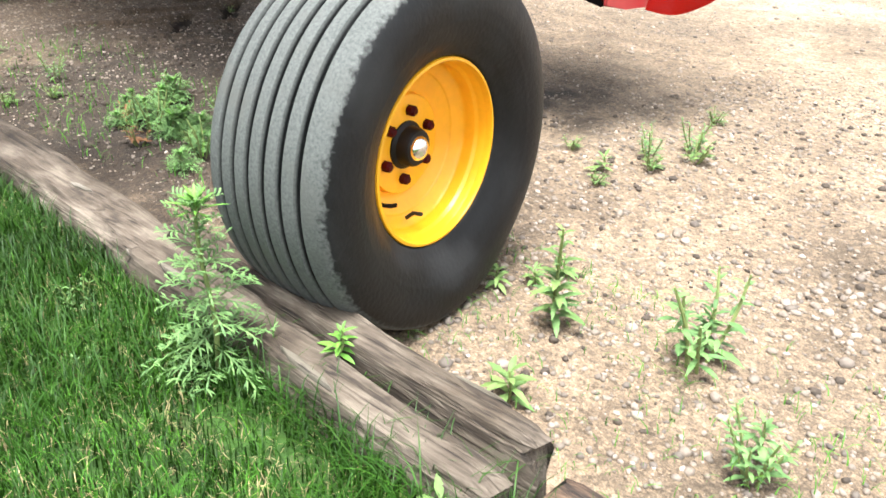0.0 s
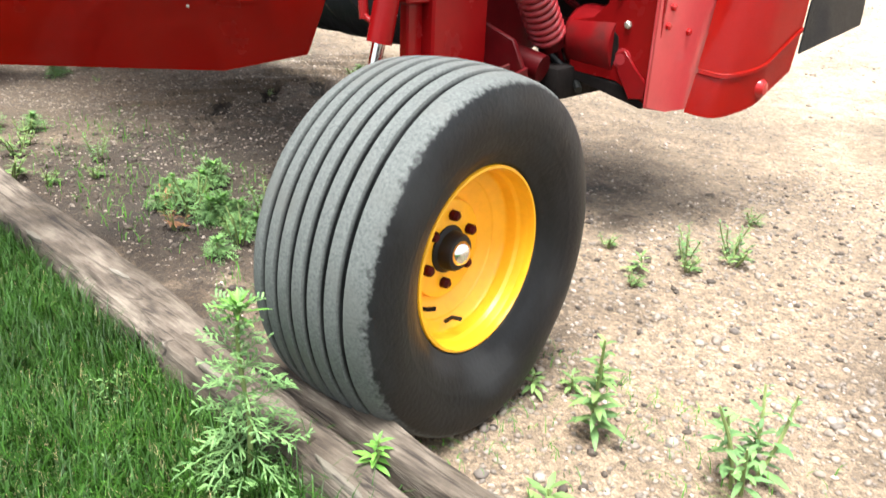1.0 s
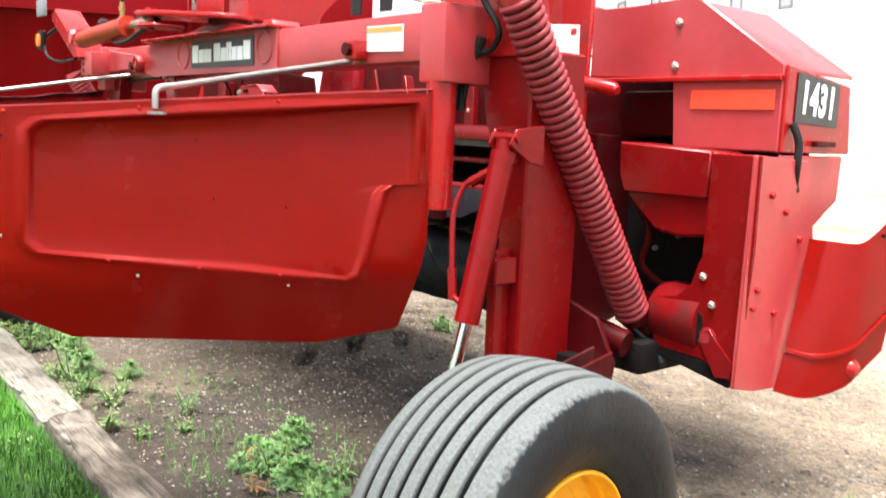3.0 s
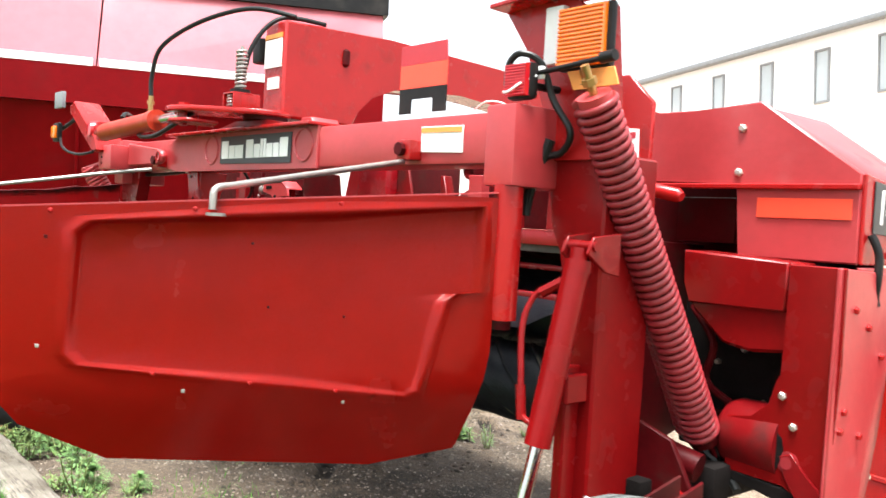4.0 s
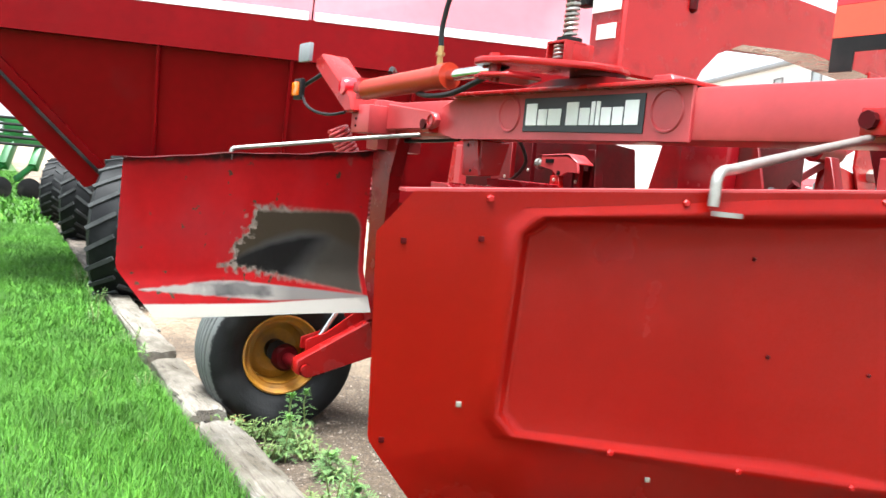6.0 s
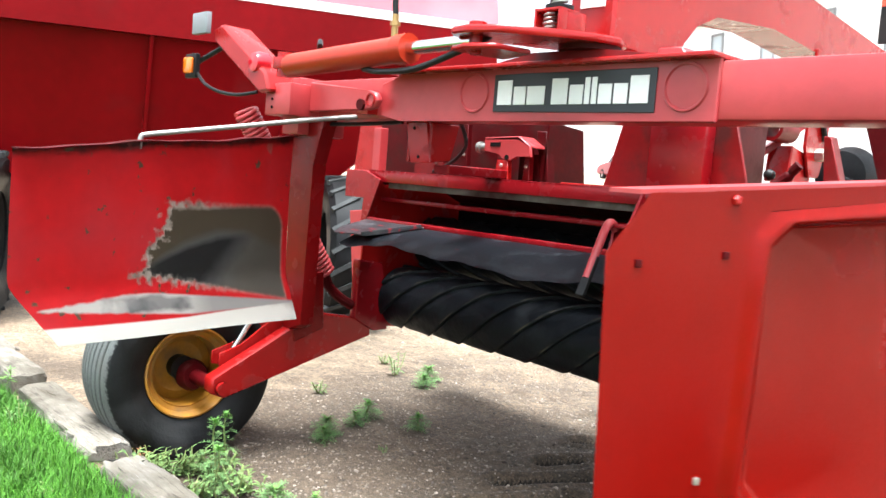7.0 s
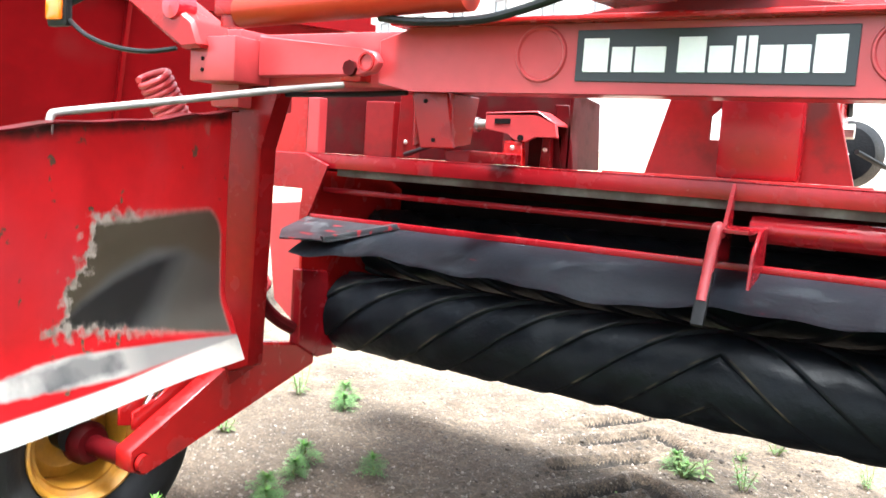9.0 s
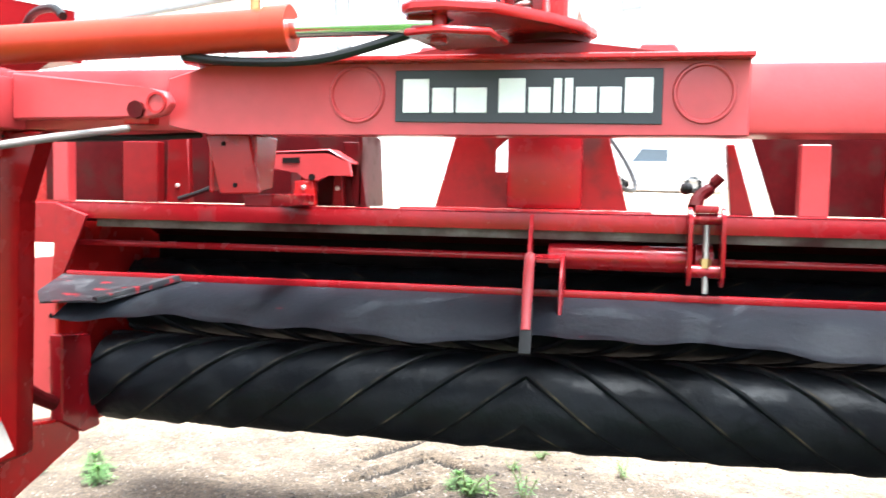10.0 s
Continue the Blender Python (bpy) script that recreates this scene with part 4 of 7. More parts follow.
for a, b, h in ((-0.267, -0.200, zh), (-0.191, -0.137, zx), (-0.130, -0.053, zx), (-0.023, 0.043, zh), (0.051, 0.105, zx), (0.112, 0.132, zh), (0.139, 0.159, zh), (0.166, 0.216, zx), (0.224, 0.275, zx), (0.283, 0.349, zh)):
    bm = B()
    slab(bm, [(a, z0), (b, z0), (b, h), (a, h)], (1.8415, 1.8455), "y", 0.001)
    part("white_bar", bm, LETTER, plate)

# hinge ends of the beam
for sx, x0 in ((1, 1.62), (-1, -1.44)):
    bm = B()
    box(bm, x0, x0 + 0.13 * sx, 1.80, 2.06, 1.485, 1.738, 0.012)
    hinge = part("hinge_head", bm, RED_FLAT, mower, "pinkish red end block of the beam")
    if sx > 0:
        part("hinge_tube", rod(B(), [(x0 + 0.075, 1.845, 1.07), (x0 + 0.075, 1.845, 1.49)], 0.047, 24), RED, hinge)
        part("hinge_pin", rod(B(), [(x0 + 0.075, 1.845, 1.04), (x0 + 0.075, 1.845, 1.07)], 0.03, 20), RED_DARK, hinge)


def local(p, u, n, s, d, z):
    return (p[0] + u[0] * s + n[0] * d, p[1] + u[1] * s + n[1] * d, z)


def shield_frame(hinge_at, tip):
    d = Vector((tip[0] - hinge_at[0], tip[1] - hinge_at[1], 0))
    return d.normalized(), d.length


# swath shield with a pressed recess
hp = (1.70, 1.80)
u, ln = shield_frame(hp, (1.273, 0.483))
nrm = Vector((-u.y, u.x, 0))
if nrm.x < 0:
    nrm = -nrm


def pressed_panel(name, outline, recess, depth, flare, p, u, n, material, label, thick=0.004):
    """A sheet-metal panel: outline and recess as (along, height); the recess is pressed in by depth with sloping sides;
    below flare[0] the sheet leans out by flare[1] over its height."""
    bm = B()

    def lean(z):
        return max(0.0, flare[0] - z) / 0.25 * flare[1]

    def pt(s, z, d):
        return bm.verts.new(local(p, u, n, s, d + lean(z), z))
    def sink(z):
        return depth * (0.2 + 0.8 * max(0.0, min(1.0, (z - 0.88) / 0.45)))
    nseg = 5

    def dense(poly):
        out = []
        for i, a in enumerate(poly):
            b = poly[(i + 1) % len(poly)]
            out += [(a[0] + (b[0] - a[0]) * k / nseg, a[1] + (b[1] - a[1]) * k / nseg) for k in range(nseg)]
        return out
    R = dense(recess)
    cx, cz = sum(s for s, z in R) / len(R), sum(z for s, z in R) / len(R)

    def cast(s, z):
        dx, dz = s - cx, z - cz
        best = 9.0
        for i, a in enumerate(outline):
            b = outline[(i + 1) % len(outline)]
            ex, ez = b[0] - a[0], b[1] - a[1]
            den = dx * ez - dz * ex
            if abs(den) < 1e-9:
                continue
            t = ((a[0] - cx) * ez - (a[1] - cz) * ex) / den
            w = ((a[0] - cx) * dz - (a[1] - cz) * dx) / den
            if t > 0 and -1e-6 <= w <= 1 + 1e-6:
                best = min(best, t)
        return cx + dx * best, cz + dz * best

    def inset(s, z, by):
        dx, dz = cx - s, cz - z
        q = math.hypot(dx, dz)
        return s + dx / q * by, z + dz / q * by
    loops = []
    for f in (1.0, 0.66, 0.33):
        loops.append([pt(s + (cast(s, z)[0] - s) * f, z + (cast(s, z)[1] - z) * f, 0.0) for s, z in R])
    for by, rise, k in ((-0.030, 0.0, 0.0), (-0.020, 0.002, 0.0), (-0.010, 0.006, 0.0), (-0.002, 0.008, 0.0), (0.005, 0.0075, 0.05), (0.012, 0.004, 0.25), (0.019, 0.001, 0.6), (0.026, 0.0, 0.9), (0.033, 0.0, 1.0)):
        loops.append([pt(*inset(s, z, by), rise - k * sink(z)) for s, z in R])
    for f in (0.75, 0.5, 0.25):
        loops.append([pt(cx + (s - cx) * f, cz + (z - cz) * f, -sink(cz + (z - cz) * f) - 0.004 * (1 - f)) for s, z in R])
    m = len(R)
    for a, b in zip(loops, loops[1:]):
        for k in range(m):
            bm.faces.new((a[k], a[(k + 1) % m], b[(k + 1) % m], b[k]))
    c = pt(cx, cz, -sink(cz) - 0.004)
    for k in range(m):
        bm.faces.new((loops[-1][k], loops[-1][(k + 1) % m], c))
    bmesh.ops.solidify(bm, geom=bm.faces[:], thickness=thick)
    return part(name, bm, material, mower, label, smooth=50)


outline = [(0.0, 1.462), (1.39, 1.338), (1.432, 1.292), (1.414, 0.934), (1.30, 0.785), (1.245, 0.718), (1.19, 0.69), (1.12, 0.68), (0.15, 0.588), (0.06, 0.65), (0.0, 0.98)]
recess = [(0.045, 1.420), (1.16, 1.318), (1.196, 1.288), (1.208, 0.98), (1.175, 0.947), (0.27, 0.838), (0.232, 0.854), (0.165, 1.125), (0.13, 1.150), (0.045, 1.154)]
shield = pressed_panel("swath_shield", outline, recess, 0.022, (0.86, -0.12), hp, u, nrm, RED_GLOSS, "glossy red pressed sheet-metal shield")
bm = B()
pts = [local(hp, u, nrm, s, d, z) for s, z, d in ((0.0, 1.466, 0.0), (1.39, 1.342, 0.0), (1.39, 1.342, -0.06), (0.0, 1.466, -0.06))]
a = [bm.verts.new(q) for q in pts]
b = [bm.verts.new((q[0], q[1], q[2] - 0.005)) for q in pts]
bm.faces.new(a)
bm.faces.new(b[::-1])
for i in range(4):
    bm.faces.new((a[i], a[(i + 1) % 4], b[(i + 1) % 4], b[i]))
# the paler red gives the upward flange its sky light
part("top_flange", bm, RED_FLAT, shield)
for s, z, paint in ((1.386, 1.259, RED_DARK), (1.258, 1.272, RED_DARK), (1.268, 0.997, BOLT), (1.391, 0.934, RED_DARK), (0.91, 0.873, BOLT), (0.46, 0.826, BOLT)):
    bm = B()
    q = Vector(local(hp, u, nrm, s, 0.001 - max(0.0, 0.86 - z) * 0.48, z))
    e = Matrix.Translation(q) @ Vector((nrm.x, nrm.y, 0)).to_track_quat("Z", "Y").to_matrix().to_4x4()
    box(bm, -0.0045, 0.0045, -0.0045, 0.0045, -0.002, 0.002, 0.001, e)
    part("square_hole" if paint is RED_DARK else "square_bolt", bm, paint, shield)
for s, z, d, r, paint in ((0.74, 1.275, -0.023, 0.004, RED_DARK), (0.69, 1.10, -0.016, 0.004, RED_DARK), (0.47, 1.075, -0.015, 0.004, RED_DARK), (0.99, 0.922, 0.005, 0.007, RED), (0.735, 0.892, 0.005, 0.007, RED),
                          (0.49, 0.864, 0.005, 0.007, RED), (0.9, 1.362, 0.0, 0.007, RED), (0.5, 1.40, 0.0, 0.007, RED), (1.25, 1.338, 0.0, 0.007, RED)):
    bm = B()
    disc_bolt(bm, local(hp, u, nrm, s, d, z), nrm, r, 0.006)
    part("bolt", bm, paint, shield)

# prop rods with hooked ends
for pts in (((1.19, 1.82, 1.570), (1.255, 1.60, 1.530), (1.325, 1.37, 1.489), (1.39, 1.16, 1.451), (1.432, 1.045, 1.431), (1.446, 1.000, 1.424), (1.451, 0.982, 1.412), (1.452, 0.979, 1.39), (1.452, 0.978, 1.362)),
            ((-1.01, 1.80, 1.562), (-1.065, 1.58, 1.524), (-1.12, 1.32, 1.474), (-1.175, 1.07, 1.427), (-1.19, 0.995, 1.412), (-1.193, 0.978, 1.402), (-1.193, 0.974, 1.36))):
    bm = B()
    rod(bm, bend(pts, 5), 0.0098, 12)
    part("prop_rod", bm, STEEL, mower, "bent galvanised prop rod")
bm = B()
lathe(bm, [(0.018, -0.004), (0.026, -0.004), (0.026, 0.004), (0.018, 0.004)], (1.492, 0.968, 1.350), "z", 24, closed=True)
part("ring_clip", bm, STEEL, mower, "galvanised lynch ring")
for cx, sg in ((1.20, 1), (-0.99, -1)):
    bm = B()
    box(bm, cx - 0.038, cx + 0.038, 1.808, 1.862, 1.575, 1.645, 0.006)
    clamp = part("rod_bracket", bm, RED, main_beam)
    bm = B()
    rod(bm, [(cx - 0.008 * sg, 1.806, 1.612), (cx - 0.008 * sg, 1.788, 1.612)], 0.024, 8)
    part("nut", bm, RED_DARK, clamp)
bm = B()
slab(bm, [(1.235, 1.605), (1.455, 1.598), (1.455, 1.690), (1.235, 1.694)], (1.856, 1.861), "y", 0.001)
st = part("warning_label", bm, LETTER, main_beam, "white label with an orange heading bar")
bm = B()
slab(bm, [(1.24, 1.672), (1.45, 1.668), (1.45, 1.686), (1.24, 1.690)], (1.8535, 1.8565), "y", 0)
part("heading_bar", bm, ORANGE, st)


# worn swath shield, seen from its inner side
def worn_paint():
    """Red paint worn through to grey and dark steel in a rounded patch and along the lower band."""
    m = mat("red_paint_worn_to_metal", (0.52, 0.012, 0.016), 0.34, var=0.12, scale=3)
    t = m.node_tree
    b = t.nodes["Principled BSDF"]
    paint = b.inputs["Base Color"].links[0].from_socket
    co = t.nodes.new("ShaderNodeTexCoord")
    sep = t.nodes.new("ShaderNodeSeparateXYZ")
    t.links.new(co.outputs["Object"], sep.inputs[0])

    def op(kind, a, c=None, clamp=False):
        n = t.nodes.new("ShaderNodeMath")
        n.operation, n.use_clamp = kind, clamp
        for i, v in enumerate((a, c)):
            if v is None:
                continue
            if isinstance(v, (int, float)):
                n.inputs[i].default_value = v
            else:
                t.links.new(v, n.inputs[i])
        return n.outputs[0]

    def noise_at(s, amount, detail=6.0):
        n = t.nodes.new("ShaderNodeTexNoise")
        n.inputs["Scale"].default_value, n.inputs["Detail"].default_value = s, detail
        t.links.new(co.outputs["Object"], n.inputs["Vector"])
        return op("MULTIPLY", op("SUBTRACT", n.outputs["Fac"], 0.5), amount)
    s, z = sep.outputs["X"], sep.outputs["Z"]
    wob = noise_at(9, 0.4, 4.0)
    fine = noise_at(26, 0.09, 2.0)
    both = op("ADD", wob, fine)

    def least(*v):
        out = v[0]
        for q in v[1:]:
            out = op("MINIMUM", out, q)
        return out

    def line(ks, kz, k0):
        """Signed distance from a straight line over the sheet."""
        return op("ADD", op("ADD", op("MULTIPLY", s, ks), op("MULTIPLY", z, kz)), k0)
    def above(v, k):
        return op("MAXIMUM", op("SUBTRACT", v, k), 0)

    def curve(k0, k1, at, k2):
        """A height over the sheet: k0 + k1 s, falling by k2 times the square of the way past a place."""
        return op("SUBTRACT", op("ADD", k0, op("MULTIPLY", s, k1)), op("MULTIPLY", op("POWER", op("ABSOLUTE", op("SUBTRACT", s, at)), 2), k2))
    # straight by the hinge with a rounded corner, a ragged slanting edge towards the tip
    corner = op("SUBTRACT", 0.115, op("SQRT", op("ADD", op("POWER", op("MAXIMUM", op("SUBTRACT", 0.145, s), 0), 2), op("POWER", above(z, 1.050), 2))))
    far = op("MULTIPLY", above(s, 0.30), 2.2, True)
    rag = op("MULTIPLY", op("ADD", op("MULTIPLY", wob, 0.55), op("ADD", op("MULTIPLY", fine, 0.8), noise_at(60, 0.05, 3.0))), far)
    foot = op("ADD", line(-0.1845, 0.983, -0.722), op("MULTIPLY", op("ADD", fine, noise_at(60, 0.04, 3.0)), op("ADD", 0.04, op("MULTIPLY", far, 0.28))))
    inside = least(corner, op("ADD", line(-0.842, -0.539, 1.226), rag), foot)
    edge = op("MULTIPLY", op("ADD", inside, op("ADD", 0.006, op("MULTIPLY", far, op("ADD", 0.016, noise_at(34, 0.13, 6.0))))), 30, True)
    patch = op("MULTIPLY", op("SUBTRACT", op("ADD", inside, op("MULTIPLY", far, op("MULTIPLY", fine, 0.35))), op("ADD", 0.004, op("MULTIPLY", far, 0.012))), 60, True)
    blue = op("MULTIPLY", op("ADD", op("SUBTRACT", curve(1.073, 0.0, 0.40, 0.75), z), op("MULTIPLY", wob, 0.07)), 26, True)
    tan_in = op("MULTIPLY", op("ADD", line(-0.75, -0.66, 0.93), op("MULTIPLY", wob, 0.3)), 7, True)
    core = op("MULTIPLY", op("MULTIPLY", op("ADD", op("SUBTRACT", curve(1.048, 0.0, 0.30, 0.40), z), op("MULTIPLY", wob, 0.06)), 34, True),
              op("MULTIPLY", op("ADD", line(0.687, 0.727, -0.890), op("MULTIPLY", wob, 0.10)), 9, True))
    band = op("MULTIPLY", op("ADD", op("SUBTRACT", op("ADD", 0.733, op("MULTIPLY", above(s, 0.65), 0.035)), z), op("MULTIPLY", fine, 0.03)), 160, True)
    top_ = op("SUBTRACT", op("MINIMUM", op("ADD", 0.742, op("MULTIPLY", s, 0.118)), op("SUBTRACT", 0.838, op("MULTIPLY", above(s, 0.95), 0.08))), z)
    low_ = op("SUBTRACT", z, op("ADD", op("ADD", 0.716, op("MULTIPLY", s, 0.03)), op("MULTIPLY", above(s, 0.62), 0.075)))
    strip = op("MULTIPLY", op("ADD", least(top_, low_, line(-0.3, 0.0, 0.385)), op("MULTIPLY", op("ADD", fine, noise_at(60, 0.04, 3.0)), op("ADD", 0.02, op("MULTIPLY", above(s, 0.7), 0.35)))), 110, True)
    smear = op("MULTIPLY", op("ADD", least(line(0.0, 1.0, -0.756), op("SUBTRACT", top_, 0.004), line(0.25, 0.0, -0.150), line(-0.16, 0.0, 0.165)), op("MULTIPLY", op("ADD", wob, fine), 0.12)), 60, True)
    grey_in = op("MULTIPLY", op("ADD", op("MULTIPLY", wob, 0.4), line(-0.30, 1.3, -0.885)), 16, True)
    blot = op("MULTIPLY", op("SUBTRACT", noise_at(5, 1.0, 5.0), -0.05), 5, True)
    flecks = op("MULTIPLY", op("SUBTRACT", noise_at(19, 1.0, 4.0), 0.145), 22, True)
    scuffs = op("MULTIPLY", op("SUBTRACT", noise_at(9, 1.0, 8.0), 0.20), 14, True)

    def over(fac, a, c):
        x = t.nodes.new("ShaderNodeMix")
        x.data_type = "RGBA"
        t.links.new(fac, x.inputs[0])
        for sock, v in ((x.inputs[6], a), (x.inputs[7], c)):
            if isinstance(v, tuple):
                sock.default_value = (*v, 1)
            else:
                t.links.new(v, sock)
        return x.outputs[2]
    grey = over(op("MULTIPLY", smear, op("ADD", 0.6, op("MULTIPLY", blot, 0.4))), over(op("MULTIPLY", op("SUBTRACT", 0.62, s), 8, True), (0.46, 0.43, 0.40), (0.30, 0.28, 0.265)), (0.065, 0.065, 0.07))
    # dirt gathered along the folded top edge, and a soft pinkish sheen painted into the red
    grime = op("MULTIPLY", op("ADD", op("MULTIPLY", op("SUBTRACT", z, op("SUBTRACT", 1.438, op("MULTIPLY", s, 0.105))), 34), op("ADD", noise_at(6, 3.0, 4.0), noise_at(28, 1.2, 4.0))), 0.8, True)
    paint = over(op("MULTIPLY", op("ADD", noise_at(2.6, 2.2, 4.0), 0.05), 0.8, True), paint, (0.42, 0.055, 0.070))
    paint = over(grime, paint, (0.045, 0.012, 0.010))
    col = over(flecks, paint, (0.11, 0.075, 0.045))
    col = over(scuffs, col, (0.30, 0.12, 0.10))
    col = over(edge, col, over(op("MULTIPLY", op("ADD", noise_at(30, 4.0, 5.0), 0.4), 1.0, True), (0.40, 0.34, 0.30), (0.20, 0.16, 0.13)))
    col = over(patch, col, (0.088, 0.068, 0.046))
    col = over(op("MULTIPLY", patch, blue), col, over(tan_in, (0.118, 0.114, 0.110), (0.098, 0.086, 0.072)))
    col = over(op("MULTIPLY", patch, core), col, (0.026, 0.025, 0.025))
    col = over(strip, col, grey)
    col = over(band, col, over(grey_in, (0.62, 0.59, 0.54), (0.40, 0.36, 0.31)))
    t.links.new(col, b.inputs["Base Color"])
    return m


WORN = worn_paint()
lp = (-1.46, 1.80)
lu, lln = shield_frame(lp, (-1.02, 0.50))
ang = math.atan2(lu.y, lu.x)
bm = B()
grid = []
ns, nz = 46, 26
for j in range(nz + 1):
    row = []
    for i in range(ns + 1):
        s = lln * i / ns
        top = 1.475 - 0.105 * s + 0.005 * math.sin(s * 9) * (s > 0.3) + 0.002 * math.sin(s * 23)
        low = 0.655 + 0.03 * s
        z = low + (top - low) * j / nz
        cut = max(0.0, (0.90 - z) * 0.72)
        s2 = s * (lln - cut) / lln
        d = max(0.0, 0.86 - z) / 0.25 * 0.09 + 0.008 * math.sin(s * 5 + z * 4) + 0.009 * max(0, z - 1.40) / 0.07 * math.sin(s * 7)
        row.append(bm.verts.new((s2, d, z)))
    grid.append(row)
for j in range(nz):
    for i in range(ns):
        bm.faces.new((grid[j][i], grid[j][i + 1], grid[j + 1][i + 1], grid[j + 1][i]))
bmesh.ops.solidify(bm, geom=bm.faces[:], thickness=0.005)
me = bpy.data.meshes.new("swath_shield")
bmesh.ops.recalc_face_normals(bm, faces=bm.faces[:])
bm.to_mesh(me)
bm.free()
me.materials.append(WORN)
me.shade_smooth()
me.set_sharp_from_angle(angle=radians(50))
worn = new("swath_shield", me)
worn.parent = mower
worn.matrix_local = W[mower].inverted() @ pose(lp[0], lp[1], 0, 0, 0, math.degrees(ang))
W[worn] = pose(lp[0], lp[1], 0, 0, 0, math.degrees(ang)) @ Matrix.Identity(4)
worn["label"] = "dented red shield worn through to bare grey steel"

# its bent, dirty top lip
bm = B()
pts = []
for i in range(41):
    s = lln * i / 40
    top = 1.475 - 0.105 * s + 0.005 * math.sin(s * 9) * (s > 0.3) + 0.002 * math.sin(s * 23)
    d = 0.008 * math.sin(s * 5 + top * 4) + 0.009 * max(0, top - 1.40) / 0.07 * math.sin(s * 7)
    pts.append((s, d, top))
for (s0, d0, z0), (s1, d1, z1) in zip(pts, pts[1:]):
    ring = [bm.verts.new(q) for q in ((s0, d0 - 0.006, z0 + 0.003), (s1, d1 - 0.006, z1 + 0.003), (s1, d1 + 0.025, z1 + 0.001), (s0, d0 + 0.025, z0 + 0.001))]
    bm.faces.new(ring)
bmesh.ops.remove_doubles(bm, verts=bm.verts[:], dist=0.0005)
bmesh.ops.solidify(bm, geom=bm.faces[:], thickness=0.005)
me = bpy.data.meshes.new("top_lip")
bm.to_mesh(me)
bm.free()
me.materials.append(RED_DARK)
lip = new("top_lip", me)
lip.parent = worn
W[lip] = W[worn]
lip["label"] = "dirty dark folded lip"

# legs behind the shields
bm = B()
slab(bm, [(-1.31, 1.56), (-1.395, 1.36), (-1.40, 0.62), (-1.50, 0.58), (-1.56, 0.66), (-1.56, 1.3), (-1.62, 1.56)], (1.86, 1.93), "y", 0.008)
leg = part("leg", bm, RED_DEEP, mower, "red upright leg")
bm = B()
slab(bm, [(2.02, 0.84), (2.10, 0.84), (2.12, 0.56), (1.95, 0.50), (1.92, 0.60)], (-1.66, -1.58), "x", 0.006)
part("leg_foot", bm, RED_DEEP, leg)
bm = B()
slab(bm, [(1.70, 1.60), (1.95, 1.60), (1.945, 0.52), (1.85, 0.52), (1.83, 1.10), (1.79, 1.30), (1.74, 1.36)], (2.00, 2.26), "y", 0.008)
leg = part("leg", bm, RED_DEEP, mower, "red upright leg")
bm = B()
slab(bm, [(1.86, 0.95), (1.90, 0.95), (1.90, 0.52), (1.86, 0.52)], (1.93, 2.0), "y", 0.006)
slab(bm, [(1.85, 0.93), (1.93, 0.93), (1.93, 0.84), (1.85, 0.84)], (1.90, 2.0), "y", 0.006)
part("leg_gusset", bm, RED_DEEP, leg)
for x in (1.905, 2.0):
    bm = B()
    slab(bm, [(1.86, 1.295), (1.885, 1.345), (2.01, 1.36), (2.01, 1.23), (1.95, 1.24)], (x, x + 0.012), "x", 0.003)
    part("clevis_lug", bm, RED_DEEP, leg)
bm = B()
slab(bm, [(1.93, 0.76), (2.06, 0.72), (2.14, 0.58), (2.12, 0.46), (1.93, 0.46)], (2.262, 2.282), "y", 0.004)
part("leg_foot", bm, RED_DARK, leg)
# lift ram
bm = B()
rod(bm, [(1.955, 1.885, 1.255), (1.93, 1.785, 0.735)], 0.040, 28)
rod(bm, [(1.956, 1.89, 1.275), (1.955, 1.885, 1.24)], 0.043, 28)
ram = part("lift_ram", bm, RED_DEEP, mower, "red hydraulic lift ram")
bm = B()
rod(bm, [(1.93, 1.785, 0.74), (1.915, 1.73, 0.48)], 0.021, 20)
part("ram_rod", bm, CHROME, ram, "bright chromed ram rod")
bm = B()
rod(bm, [(1.957, 1.893, 1.31), (1.956, 1.888, 1.27)], 0.03, 18)
rod(bm, [(1.90, 1.893, 1.318), (2.02, 1.893, 1.318)], 0.016, 14)
part("ram_eye", bm, RED_DEEP, ram)
bm = B()
rod(bm, bend([(1.895, 1.86, 1.20), (1.845, 1.83, 1.16), (1.83, 1.80, 1.07), (1.855, 1.78, 0.92), (1.87, 1.775, 0.82), (1.91, 1.785, 0.79)], 6), 0.010, 10)
rod(bm, [(1.87, 1.775, 0.80), (1.855, 1.78, 0.90)], 0.015, 8)
rod(bm, [(1.92, 1.87, 1.21), (1.86, 1.84, 1.17)], 0.017, 8)
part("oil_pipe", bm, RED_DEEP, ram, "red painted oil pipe")

